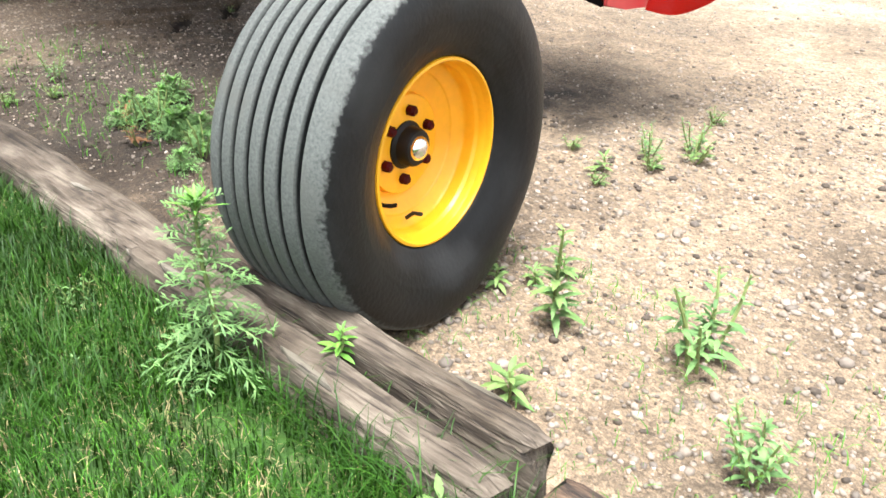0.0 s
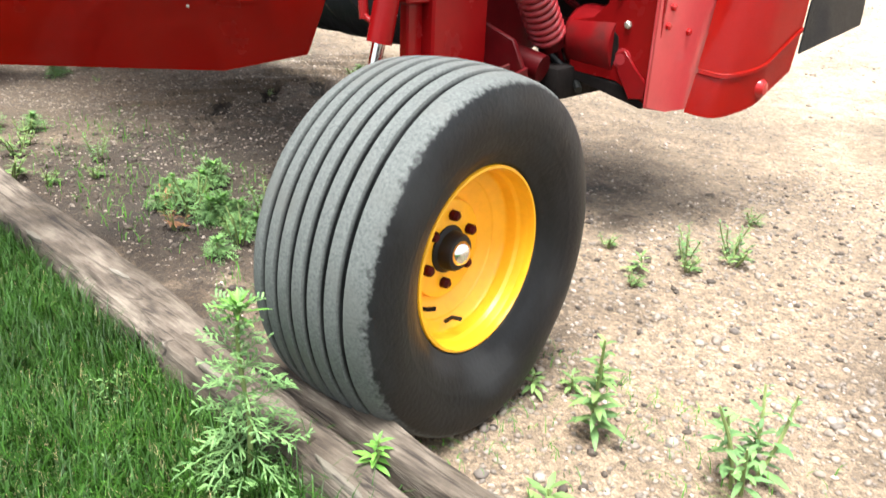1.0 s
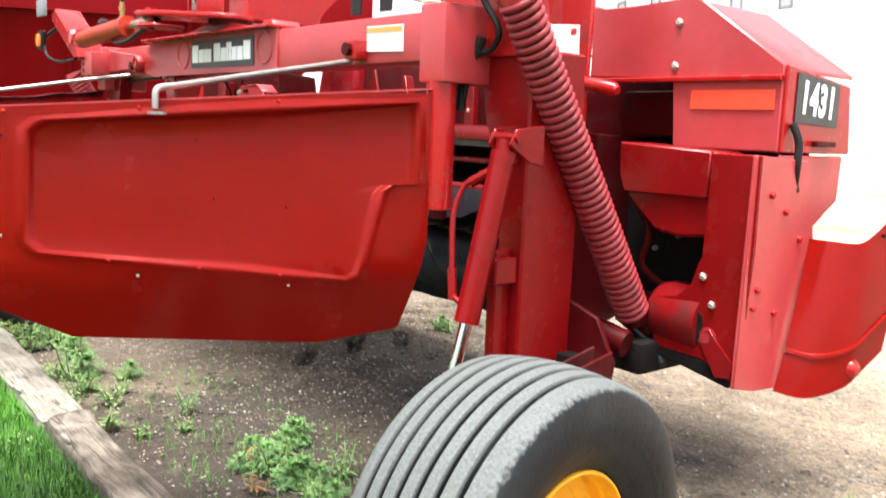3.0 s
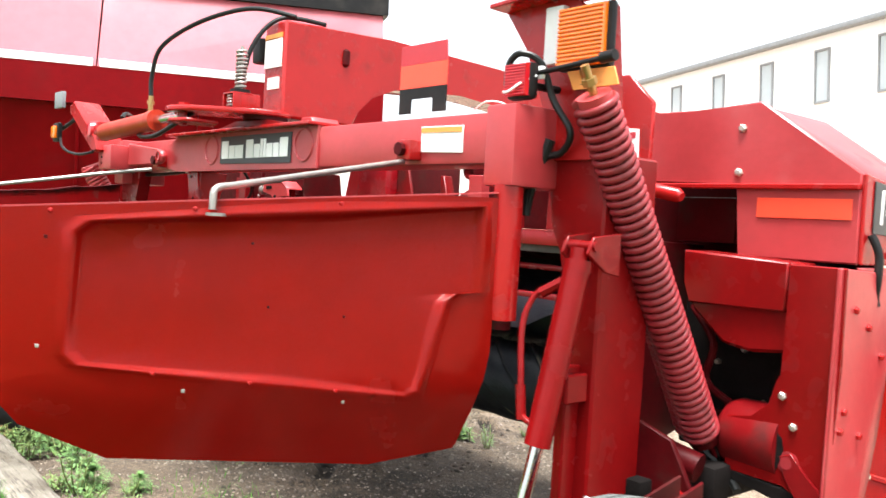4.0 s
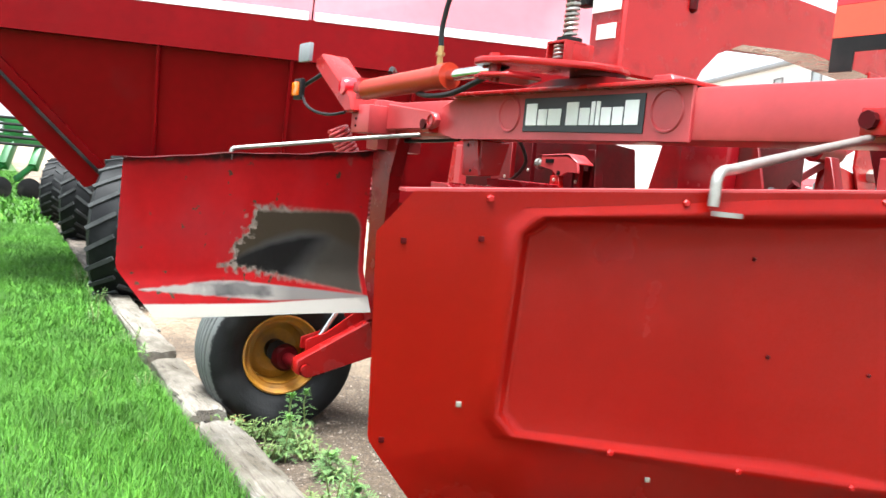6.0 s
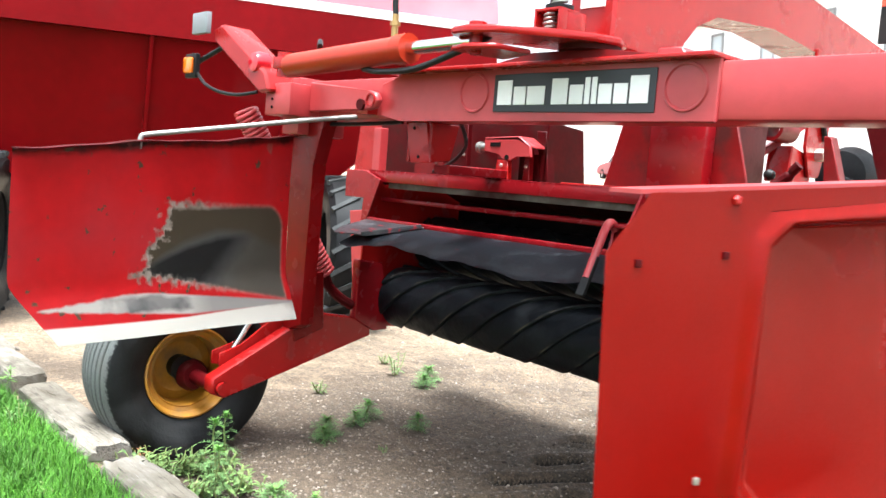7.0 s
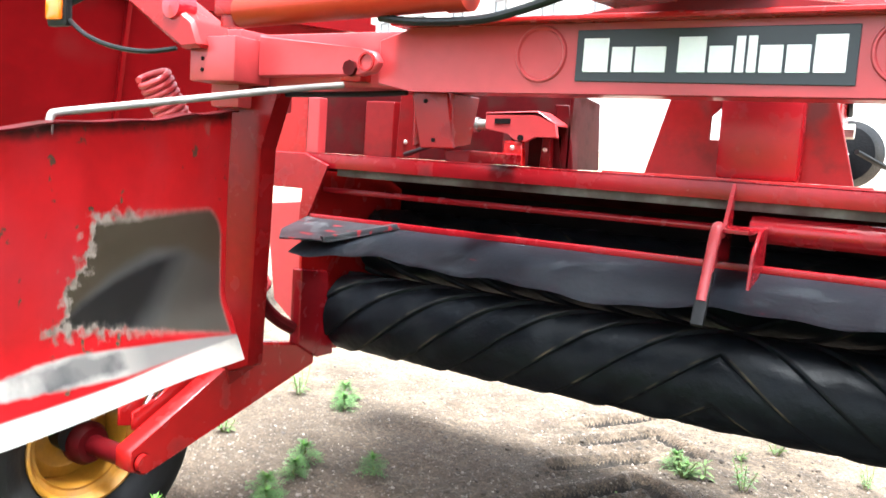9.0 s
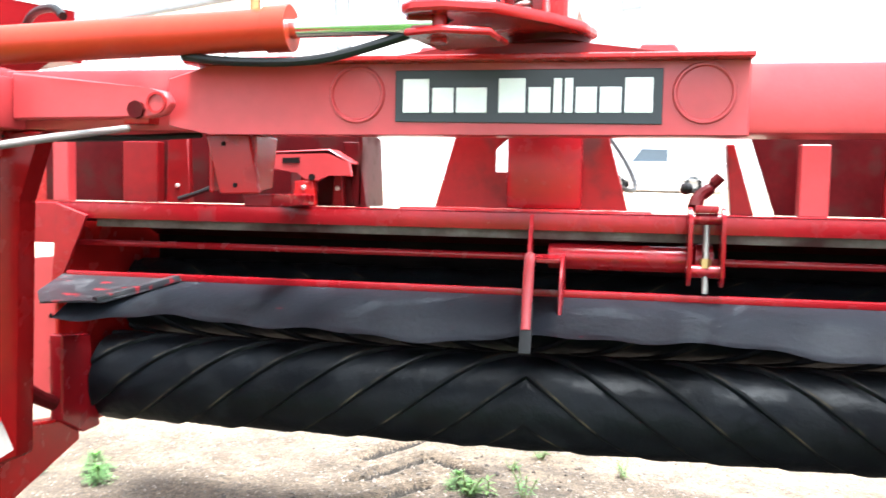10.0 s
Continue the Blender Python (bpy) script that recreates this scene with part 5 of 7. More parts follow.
# suspension springs
for a, b in (((1.985, 1.88, 1.745), (1.985, 2.555, 0.695)), ((1.89, 1.985, 1.76), (1.89, 2.65, 0.69))):
    bm = B()
    coil(bm, a, b, 0.056, 0.0115, 46)
    spring = part("coil_spring", bm, RED_SPRING, mower, "long red coil spring", smooth=80)
    bm = B()
    d = (Vector(b) - Vector(a)).normalized()
    rod(bm, [Vector(b) - d * 0.05, Vector(b) + d * 0.04], 0.05, 20)
    part("spring_cap", bm, RED_DARK, spring)
    bm = B()
    rod(bm, [Vector(a) + d * 0.03, Vector(a) - d * 0.01], 0.052, 20)
    part("spring_cap", bm, RED_FLAT, spring)
    bm = B()
    rod(bm, [Vector(a) - d * 0.0, Vector(a) - d * 0.10], 0.013, 12)
    rod(bm, [Vector(a) - d * 0.04, Vector(a) - d * 0.06], 0.022, 6)
    part("tension_bolt", bm, BRASS, spring)
    bm = B()
    for k in (-1, 1):
        rod(bm, bend([Vector(b) + d * 0.03 + Vector((0.02 * k, 0, 0)), Vector(b) + d * 0.09 + Vector((0.025 * k, 0, 0)), Vector(b) + d * 0.14 + Vector((0.015 * k, 0.01, 0))], 4), 0.010, 8)
    part("spring_hook", bm, RED_DARK, spring)

# spring arm with lamps
bm = B()
slab(bm, [(1.50, 2.075), (1.78, 2.10), (1.83, 2.06), (1.90, 1.74), (1.95, 1.577), (1.74, 1.577), (1.70, 1.72), (1.60, 1.95)], (1.985, 2.005), "y", 0.003)
slab(bm, [(1.985, 2.06), (2.02, 2.04), (2.09, 1.577), (1.985, 1.577)], (1.935, 1.948), "x", 0.003)
slab(bm, [(1.50, 2.075), (2.02, 2.10), (2.02, 2.115), (1.50, 2.09)], (1.90, 2.06), "y", 0.003)
arm = part("lamp_arm", bm, RED, mower, "red bent-plate lamp arm")
bm = B()
box(bm, 1.785, 1.985, 1.935, 1.965, 1.845, 2.04, 0.012)
lamp = part("marker_lamp", bm, BLACK, arm, "square amber marker lamp")
bm = B()
ribs = [(1.937, 1.875)]
for k in range(14):
    ribs += [(1.915, 1.878 + k * 0.0125), (1.909, 1.882 + k * 0.0125), (1.909, 1.887 + k * 0.0125), (1.915, 1.890 + k * 0.0125)]
slab(bm, [(y, z - 0.022) for y, z in ribs + [(1.937, 2.056)]], (1.80, 1.97), "x", 0)
part("lens", bm, AMBER, lamp, "ribbed amber lens")
bm = B()
box(bm, 1.70, 1.775, 1.96, 1.985, 1.88, 2.06, 0.004)
part("bracket", bm, WHITE, lamp)
bm = B()
slab(bm, [(1.82, 1.845), (2.0, 1.845), (2.02, 1.79), (1.85, 1.785)], (1.94, 1.945), "y", 0.001)
part("reflector", bm, ORANGE, lamp, "yellow reflector")
bm = B()
box(bm, 1.665, 1.770, 1.835, 1.875, 1.752, 1.868, 0.018)
rod(bm, [(1.73, 1.87, 1.80), (1.75, 1.99, 1.80)], 0.012, 8)
tail = part("tail_lamp", bm, BLACK, arm, "ribbed red tail lamp in a black housing")
bm = B()
ribs = [(1.842, 1.762)]
for k in range(11):
    ribs += [(1.822, 1.764 + k * 0.0088), (1.817, 1.7665 + k * 0.0088), (1.817, 1.7695 + k * 0.0088), (1.822, 1.772 + k * 0.0088)]
slab(bm, ribs + [(1.842, 1.862)], (1.674, 1.761), "x", 0)
part("lens", bm, RED_LENS, tail)
bm = B()
rod(bm, bend([(1.655, 1.85, 1.80), (1.66, 1.85, 1.87), (1.70, 1.86, 1.90), (1.75, 1.90, 1.87), (1.78, 1.93, 1.76), (1.84, 1.95, 1.66), (1.80, 1.96, 1.60), (1.74, 1.95, 1.58), (1.72, 1.93, 1.50), (1.70, 1.93, 1.42)], 8), 0.011, 8)
rod(bm, bend([(1.76, 1.95, 1.64), (1.73, 1.94, 1.56), (1.70, 1.93, 1.48), (1.69, 1.93, 1.40)], 8), 0.018, 8)
part("wiring_harness", bm, HOSE, arm, "black taped wiring harness")
bm = B()
rod(bm, bend([(1.675, 1.815, 1.775), (1.71, 1.805, 1.775), (1.745, 1.82, 1.80), (1.77, 1.86, 1.825)], 6), 0.004, 6)
rod(bm, bend([(1.40, 1.95, 1.755), (1.48, 1.93, 1.775), (1.56, 1.93, 1.765), (1.62, 1.93, 1.73), (1.67, 1.92, 1.71)], 6), 0.003, 6)
box(bm, 1.71, 1.77, 1.885, 1.90, 1.82, 1.86, 0.004)
part("cable", bm, LETTER, arm, "thin white cable with a tag")
bm = B()
rod(bm, [(1.70, 1.89, 1.835), (2.04, 1.88, 1.86)], 0.008, 10)
rod(bm, [(2.0, 1.88, 1.857), (2.05, 1.88, 1.861)], 0.017, 12)
part("lever", bm, BLACK, arm)

# the worn side carries the same arm
bm = B()
slab(bm, [(-1.47, 1.66), (-1.56, 1.655), (-1.99, 1.905), (-2.0, 1.96), (-1.92, 1.985), (-1.51, 1.745)], (1.66, 1.82), "y", 0.012)
arm2 = part("lamp_arm", bm, RED, mower, "red bent-plate lamp arm")
bm = B()
box(bm, -2.10, -1.955, 1.60, 1.625, 1.935, 2.035, 0.004)
sg = part("marker_plate", bm, ROOF, arm2, "dark rectangular marker plate")
bm = B()
box(bm, -2.22, -2.11, 1.63, 1.66, 1.735, 1.855, 0.012)
ml = part("marker_lamp", bm, BLACK, arm2, "small amber marker lamp in a black housing")
bm = B()
box(bm, -2.205, -2.125, 1.612, 1.634, 1.755, 1.835, 0.012)
part("lens", bm, AMBER, ml, "amber lens")
bm = B()
lathe(bm, [(0.0, -0.02), (0.04, -0.015), (0.05, 0.01), (0.05, 0.05), (0.0, 0.055)], (-1.60, 1.665, 1.79), "y", 24)
part("tail_lamp", bm, RED_LENS, arm2, "round red tail lamp")
bm = B()
rod(bm, [(-2.17, 1.65, 1.80), (-1.96, 1.72, 1.90)], 0.012, 8)
rod(bm, bend([(-2.12, 1.65, 1.76), (-1.98, 1.62, 1.70), (-1.84, 1.62, 1.66), (-1.70, 1.64, 1.645), (-1.60, 1.68, 1.66)], 6), 0.008, 8)
part("cable", bm, HOSE, arm2)
bm = B()
coil(bm, (-1.76, 1.72, 1.58), (-1.655, 2.15, 0.82), 0.050, 0.0115, 40)
part("coil_spring", bm, RED_FLAT, mower, "long red coil spring", smooth=80)
bm = B()
box(bm, -1.56, -1.36, 1.70, 1.86, 1.56, 1.70, 0.008)
part("arm_mount", bm, RED_FLAT, mower)
for z in (1.595, 1.63, 1.665):
    bm = B()
    disc_bolt(bm, (-1.50, 1.699, z), (0, -1, 0), 0.007, 0.004)
    part("bolt_hole", bm, DARK, mower)
bm = B()
slab(bm, [(-1.36, 1.715), (-0.95, 1.67), (-0.90, 1.66), (-0.88, 1.63), (-0.90, 1.60), (-0.95, 1.59), (-1.36, 1.585)], (1.80, 1.83), "y", 0.006)
lug = part("clevis_plate", bm, RED_FLAT, main_beam, "pinkish red clevis plate with a pin hole")
bm = B()
lathe(bm, [(0.022, -0.004), (0.028, -0.004), (0.028, 0.004), (0.022, 0.004)], (-0.925, 1.798, 1.63), "y", 24, closed=True)
part("pin_collar", bm, RED, lug)

# swing ram and pivot on top of the beam
bm = B()
rod(bm, [(-1.26, 1.63, 1.755), (-0.50, 1.60, 1.775)], 0.048, 28)
rod(bm, [(-0.53, 1.60, 1.774), (-0.47, 1.60, 1.776)], 0.053, 28)
swing = part("swing_ram", bm, ORANGE_RED, mower, "orange-red hydraulic swing ram")
bm = B()
rod(bm, [(-0.48, 1.60, 1.776), (-0.13, 1.575, 1.775)], 0.023, 20)
part("ram_rod", bm, CHROME, swing, "chromed ram rod")
bm = B()
rod(bm, [(-1.30, 1.63, 1.71), (-1.30, 1.63, 1.81)], 0.035, 18)
box(bm, -1.34, -1.25, 1.59, 1.67, 1.74, 1.79, 0.008)
part("ram_eye", bm, RED, swing)
bm = B()
rod(bm, [(-0.56, 1.60, 1.81), (-0.56, 1.60, 1.90)], 0.012, 10)
rod(bm, [(-0.56, 1.60, 1.86), (-0.56, 1.60, 1.875)], 0.019, 6)
part("hose_fitting", bm, BRASS, swing)
for pts in (((-0.56, 1.60, 1.89), (-0.56, 1.60, 2.0), (-0.50, 1.62, 2.14), (-0.30, 1.72, 2.25), (-0.05, 1.85, 2.30), (0.10, 2.0, 2.27)),
            ((-0.75, 1.62, 1.72), (-0.60, 1.585, 1.70), (-0.40, 1.57, 1.70), (-0.22, 1.58, 1.745), (-0.10, 1.62, 1.80)),
            ((-0.02, 1.78, 1.80), (0.0, 1.80, 1.98), (0.02, 1.84, 2.14), (0.06, 1.95, 2.26), (0.12, 2.15, 2.26)),
            ((-1.10, 1.66, 1.83), (-1.16, 1.70, 1.86), (-1.28, 1.78, 1.86), (-1.38, 1.86, 1.80))):
    bm = B()
    rod(bm, bend(pts, 8), 0.011, 10)
    part("hydraulic_hose", bm, HOSE, swing, "black hydraulic hose")
bm = B()
slab(bm, [(-0.20, 1.54), (-0.17, 1.51), (-0.10, 1.50), (0.0, 1.54), (0.12, 1.68), (0.19, 1.78), (0.215, 1.87), (0.18, 1.95), (0.11, 1.985), (0.03, 1.97), (-0.05, 1.87), (-0.17, 1.66)], (1.790, 1.814), "z", 0.006)
slab(bm, [(-0.19, 1.53), (-0.10, 1.50), (0.0, 1.54), (0.02, 1.68), (-0.15, 1.74)], (1.742, 1.758), "z", 0.005)
pivot = part("pivot_plate", bm, RED, mower, "red swing pivot plate")
bm = B()
slab(bm, [(-0.30, 1.745), (0.42, 1.745), (0.16, 1.776), (-0.10, 1.776)], (1.82, 2.08), "y", 0.003)
part("pivot_wedge", bm, RED_MID, pivot)
bm = B()
rod(bm, [(0.095, 1.87, 1.774), (0.095, 1.87, 1.791)], 0.10, 36)
part("pivot_bearing", bm, RED_DARK, pivot, "dark red bearing ring")
bm = B()
rod(bm, [(-0.12, 1.575, 1.732), (-0.12, 1.575, 1.822)], 0.018, 14)
rod(bm, [(-0.12, 1.575, 1.814), (-0.12, 1.575, 1.834)], 0.028, 6)
part("pivot_pin", bm, RED, pivot)
for x in (-0.26, 0.30):
    bm = B()
    slab(bm, [(x, 1.745), (x + 0.13, 1.745), (x + 0.10, 1.785), (x + 0.02, 1.785)], (1.92, 2.06), "y", 0.004)
    part("pivot_stop", bm, RED_FLAT, pivot)

# gooseneck drawbar
bm = B()
slab(bm, [(1.93, 1.80), (1.93, 2.24), (2.52, 2.255), (3.3, 2.23), (5.2, 2.05), (5.2, 1.86), (3.9, 1.98), (3.0, 2.045), (2.56, 2.02), (2.42, 1.96), (2.34, 1.88), (2.32, 1.80)], (-0.05, 0.135), "x", 0.01)
neck = part("gooseneck", bm, RED, mower, "tall red gooseneck drawbar")
bm = B()
rod(bm, [(0.13, 2.26, 2.09), (0.138, 2.26, 2.09), (0.138, 2.262, 2.15), (0.13, 2.262, 2.15)], 0.018, 10)
part("pressed_slot", bm, RED_DARK, neck)
bm = B()
slab(bm, [(-0.035, 2.03), (0.115, 2.03), (0.115, 2.16), (-0.035, 2.16)], (1.922, 1.929), "y", 0.001)
slab(bm, [(0.0, 1.93), (0.10, 1.93), (0.10, 1.985), (0.0, 1.985)], (1.922, 1.929), "y", 0.001)
part("warning_label", bm, LETTER, neck, "white label")
bm = B()
slab(bm, [(-0.035, 2.165), (0.115, 2.165), (0.115, 2.185), (-0.035, 2.185)], (1.922, 1.929), "y", 0)
part("heading_bar", bm, ORANGE, neck)
bm = B()
box(bm, -0.12, -0.05, 1.90, 1.96, 2.06, 2.18, 0.015)
part("connector_box", bm, BLACK, neck)
bm = B()
coil(bm, (0.045, 1.765, 1.905), (0.045, 1.765, 2.08), 0.0215, 0.0065, 10)
coil(bm, (0.045, 1.725, 1.822), (0.045, 1.725, 1.875), 0.017, 0.005, 4)
rod(bm, [(0.045, 1.765, 1.80), (0.045, 1.765, 2.10)], 0.010, 10)
part("latch_spring", bm, STEEL, neck, "bare steel latch spring")
bm = B()
box(bm, -0.005, 0.100, 1.740, 1.84, 1.814, 1.888, 0.010)
box(bm, -0.005, 0.004, 1.705, 1.742, 1.814, 1.888, 0.003)
box(bm, 0.091, 0.100, 1.705, 1.742, 1.814, 1.888, 0.003)
box(bm, -0.005, 0.100, 1.705, 1.80, 1.880, 1.889, 0.003)
part("latch_box", bm, RED, neck, "small red box around the latch spring")
bm = B()
lathe(bm, [(0.0, 0.0), (0.045, 0.0), (0.045, 0.012), (0.0, 0.012)], (0.045, 1.765, 1.893), "z", 20)
part("spring_seat", bm, BLACK, neck)

# swivel bracket, driveline and hoses under the gooseneck
bm = B()
slab(bm, [(3.40, 2.03), (3.62, 2.01), (3.60, 1.62), (3.54, 1.47), (3.44, 1.47), (3.38, 1.60)], (0.135, 0.150), "x", 0.004)
slab(bm, [(3.30, 1.60), (3.52, 1.56), (3.50, 1.44), (3.28, 1.44)], (0.02, 0.13), "x", 0.006)
swivel = part("swivel_bracket", bm, RED, neck, "red swivel bracket under the drawbar")
bm = B()
rod(bm, [(0.15, 3.50, 1.575), (0.19, 3.50, 1.575)], 0.030, 6)
part("bolt", bm, BOLT, swivel)
bm = B()
beam(bm, (-0.10, 3.15, 1.44), (0.14, 3.42, 1.72), 0.05, 0.03, 0.004)
part("stay", bm, RED_FLAT, swivel)
bm = B()
lathe(bm, [(0.040, -0.08), (0.055, -0.08), (0.055, 0.08), (0.040, 0.08)], (0.10, 3.22, 1.66), "y", 24, closed=True)
part("shaft_sleeve", bm, RED_MID, neck, "short red sleeve of the driveline")
bm = B()
lathe(bm, [(0.02, -0.12), (0.12, -0.10), (0.15, 0.0), (0.12, 0.10), (0.04, 0.16), (0.02, 0.16)], (0.12, 3.95, 1.50), "y", 28)
part("driveline_guard", bm, RUBBER, neck, "black bell-shaped driveline guard")
for pts in (((0.05, 3.05, 1.70), (0.12, 3.25, 1.78), (0.16, 3.45, 1.76), (0.16, 3.55, 1.64)), ((0.20, 3.55, 1.50), (0.32, 3.75, 1.44), (0.36, 4.0, 1.47), (0.30, 4.4, 1.62), (0.15, 4.9, 1.86)),
            ((0.10, 3.6, 1.90), (0.28, 3.9, 1.80), (0.30, 4.4, 1.84), (0.14, 4.9, 1.92))):
    part("hydraulic_hose", rod(B(), bend(pts, 6), 0.012, 8), HOSE, neck, "black hydraulic hose")

# plate that marks the rear, on two feet
bm = B()
slab(bm, [(0.93, 1.955), (1.205, 1.955), (1.20, 2.03), (0.93, 2.03)], (1.985, 1.990), "y", 0.001)
sm = part("rear_marker", bm, REFLECT_RED, mower, "red and orange striped rear marker plate")
bm = B()
slab(bm, [(0.93, 1.865), (1.205, 1.865), (1.205, 1.955), (0.93, 1.955)], (1.985, 1.990), "y", 0.001)
part("orange_band", bm, REFLECT, sm)
bm = B()
slab(bm, [(0.93, 1.865), (0.93, 1.77), (1.0, 1.77), (1.0, 1.825), (1.13, 1.825), (1.13, 1.77), (1.205, 1.77), (1.205, 1.865)], (1.985, 1.992), "y", 0.001)
part("marker_foot", bm, BLACK, sm)

# conditioner: frame rail, bars, flap, rolls
bm = B()
box(bm, -1.62, 1.62, 2.365, 2.372, 1.298, 1.355, 0.002)
box(bm, -1.62, 1.62, 2.365, 2.46, 1.348, 1.356, 0.002)
rail = part("frame_rail", bm, RED_COND, mower, "crimson angle-iron rail")
bm = B()
box(bm, -1.50, 1.60, 2.40, 2.41, 1.270, 1.297, 0.001)
part("rail_lip", bm, DUSTY_LIP, rail, "dusty grey lip under the rail")
for sx in (-1, 1):
    bm = B()
    slab(bm, [(-1.80 * -sx if sx > 0 else -1.80, 1.35), (1.62 * sx, 1.352), (1.62 * sx, 1.21), (1.80 * sx, 1.21)], (2.355, 2.363), "y", 0.003)
    part("end_ear", bm, RED_COND, rail)
    bm = B()
    slab(bm, [(1.62 * sx, 1.35), (1.50 * sx, 1.31), (1.60 * sx, 1.10), (1.61 * sx, 1.02), (1.645 * sx, 1.02)], (2.345, 2.355), "y", 0.003)
    part("end_gusset", bm, RED_COND, rail)
    bm = B()
    slab(bm, [(2.36, 1.35), (2.36, 0.55), (2.75, 0.52), (3.05, 0.62), (3.05, 1.33)], sorted((1.625 * sx, 1.64 * sx)), "x", 0.003)
    # darker red on the drive side paints the shade behind the springs
    part("end_plate", bm, RED if sx < 0 else RED_DARK, rail, "red end plate" if sx < 0 else "dark red end plate")
    bm = B()
    slab(bm, [(2.30, 0.90), (2.30, 0.60), (2.42, 0.53), (2.52, 0.53), (2.46, 0.88)], sorted((1.57 * sx, 1.62 * sx)), "x", 0.005)
    part("roll_bracket", bm, RED_COND, rail, "red roll bracket")
bm = B()
rod(bm, [(-1.6, 2.45, 1.21), (1.6, 2.45, 1.21)], 0.012, 14)
part("control_rod", bm, RED_COND, rail)
bm = B()
box(bm, -1.58, 1.6, 2.34, 2.36, 1.095, 1.118, 0.004)
part("flap_clamp_bar", bm, RED_COND, rail)
bm = B()
rod(bm, [(0.07, 2.415, 1.218), (0.50, 2.415, 1.218)], 0.041, 28)
rod(bm, [(0.50, 2.415, 1.218), (0.51, 2.415, 1.218), (0.56, 2.415, 1.218)], [0.034, 0.05, 0.05], 24)
part("torsion_tube", bm, RED_COND, rail, "red torsion tube")
bm = B()
slab(bm, [(2.365, 1.35), (2.365, 1.12), (2.18, 1.12), (2.20, 1.20), (2.30, 1.23)], (0.012, 0.024), "x", 0.002)
slab(bm, [(2.36, 1.23), (2.36, 1.12), (2.22, 1.05), (2.19, 1.05), (2.21, 1.16), (2.28, 1.22)], (0.115, 0.125), "x", 0.002)
slab(bm, [(0.024, 1.225), (0.115, 1.225), (0.115, 1.213), (0.024, 1.213)], (2.16, 2.36), "y", 0.002)
br = part("lever_bracket", bm, RED_COND, rail)
bm = B()
rod(bm, bend([(0.034, 2.19, 1.205), (0.034, 2.165, 1.228), (0.035, 2.135, 1.215), (0.037, 2.09, 1.135), (0.039, 2.04, 1.035)], 5), 0.0155, 12)
lev = part("lever", bm, RED_FLAT, br, "flat lever with a worn black grip")
bm = B()
beam(bm, (0.038, 2.080, 1.11), (0.0405, 2.01, 0.975), 0.034, 0.018, 0.004)
part("grip", bm, BLACK, lev)
bm = B()
for x in (0.487, 0.580):
    ring = [(2.34 + 0.040 * math.cos(q), (1.335 if math.sin(q) > 0 else 1.19) + 0.045 * math.sin(q)) for q in (2 * math.pi * k / 20 for k in range(20))]
    slab(bm, ring, (x - 0.006, x + 0.006), "x", 0.002)
tb = part("adjuster", bm, RED_COND, rail, "red screw adjuster with two rounded cheeks")
bm = B()
rod(bm, [(0.485, 2.345, 1.345), (0.582, 2.345, 1.345)], 0.017, 12)
part("cross_pin", bm, RED_COND, tb)
part("cross_pin", rod(B(), [(0.480, 2.345, 1.19), (0.588, 2.345, 1.19)], 0.020, 12), RED_COND, tb)
part("stop_block", box(B(), 0.50, 0.567, 2.325, 2.375, 1.362, 1.385, 0.004), RED_COND, tb)
bm = B()
rod(bm, [(0.535, 2.335, 1.125), (0.535, 2.352, 1.355)], 0.0095, 12)
part("screw", bm, STEEL, tb, "bare threaded screw")
bm = B()
rod(bm, [(0.535, 2.341, 1.20), (0.535, 2.343, 1.228)], 0.017, 6)
part("nut", bm, BRASS, tb)
bm = B()
rod(bm, bend([(0.50, 2.37, 1.375), (0.515, 2.39, 1.41), (0.545, 2.40, 1.435), (0.56, 2.40, 1.455)], 4), [0.022] * 4 + [0.019] * 5 + [0.014] * 4, 10)
rod(bm, [(0.555, 2.40, 1.45), (0.575, 2.40, 1.472)], 0.017, 10)
link = part("link", bm, RED_DARK, tb)
bm = B()
lathe(bm, [(0.0, -0.02), (0.014, -0.015), (0.02, 0.0), (0.014, 0.015), (0.0, 0.02)], (0.478, 2.40, 1.435), "x", 14)
part("ball_end", bm, BLACK, link)
# rubber flap, sagging along its free edge
bm = B()
nx2, ny2 = 90, 10
g = []
for i in range(nx2 + 1):
    x = -1.44 + 3.04 * i / nx2
    row = []
    for j in range(ny2 + 1):
        t = j / ny2
        sag = 0.012 * math.sin(x * 5.1) + 0.008 * math.sin(x * 11.3 + 1) + 0.004 * math.sin(x * 29)
        y = 2.35 - 0.30 * t + 0.02 * t * math.sin(x * 3.1)
        z = 1.098 - 0.055 * t - 0.035 * t * t + sag * t * t
        row.append(bm.verts.new((x, y, z)))
    g.append(row)
for i in range(nx2):
    for j in range(ny2):
        bm.faces.new((g[i][j], g[i + 1][j], g[i + 1][j + 1], g[i][j + 1]))
bmesh.ops.solidify(bm, geom=bm.faces[:], thickness=0.007)
flap = part("rubber_flap", bm, FLAP, mower, "dusty black rubber flap hanging over the roll", smooth=60)
bm = B()
slab(bm, [(-1.60, 2.36), (-1.14, 2.36), (-1.16, 2.30), (-1.28, 2.09), (-1.36, 2.09), (-1.48, 2.06), (-1.56, 2.16)], (1.100, 1.106), "z", 0.001)
bmesh.ops.transform(bm, matrix=Matrix.Translation((0, 2.35, 1.1)) @ Matrix.Rotation(radians(12), 4, "X") @ Matrix.Translation((0, -2.35, -1.1)), verts=bm.verts[:])
part("flap_plate", bm, FLAP_PLATE, flap, "scuffed black steel corner plate")
bm = B()
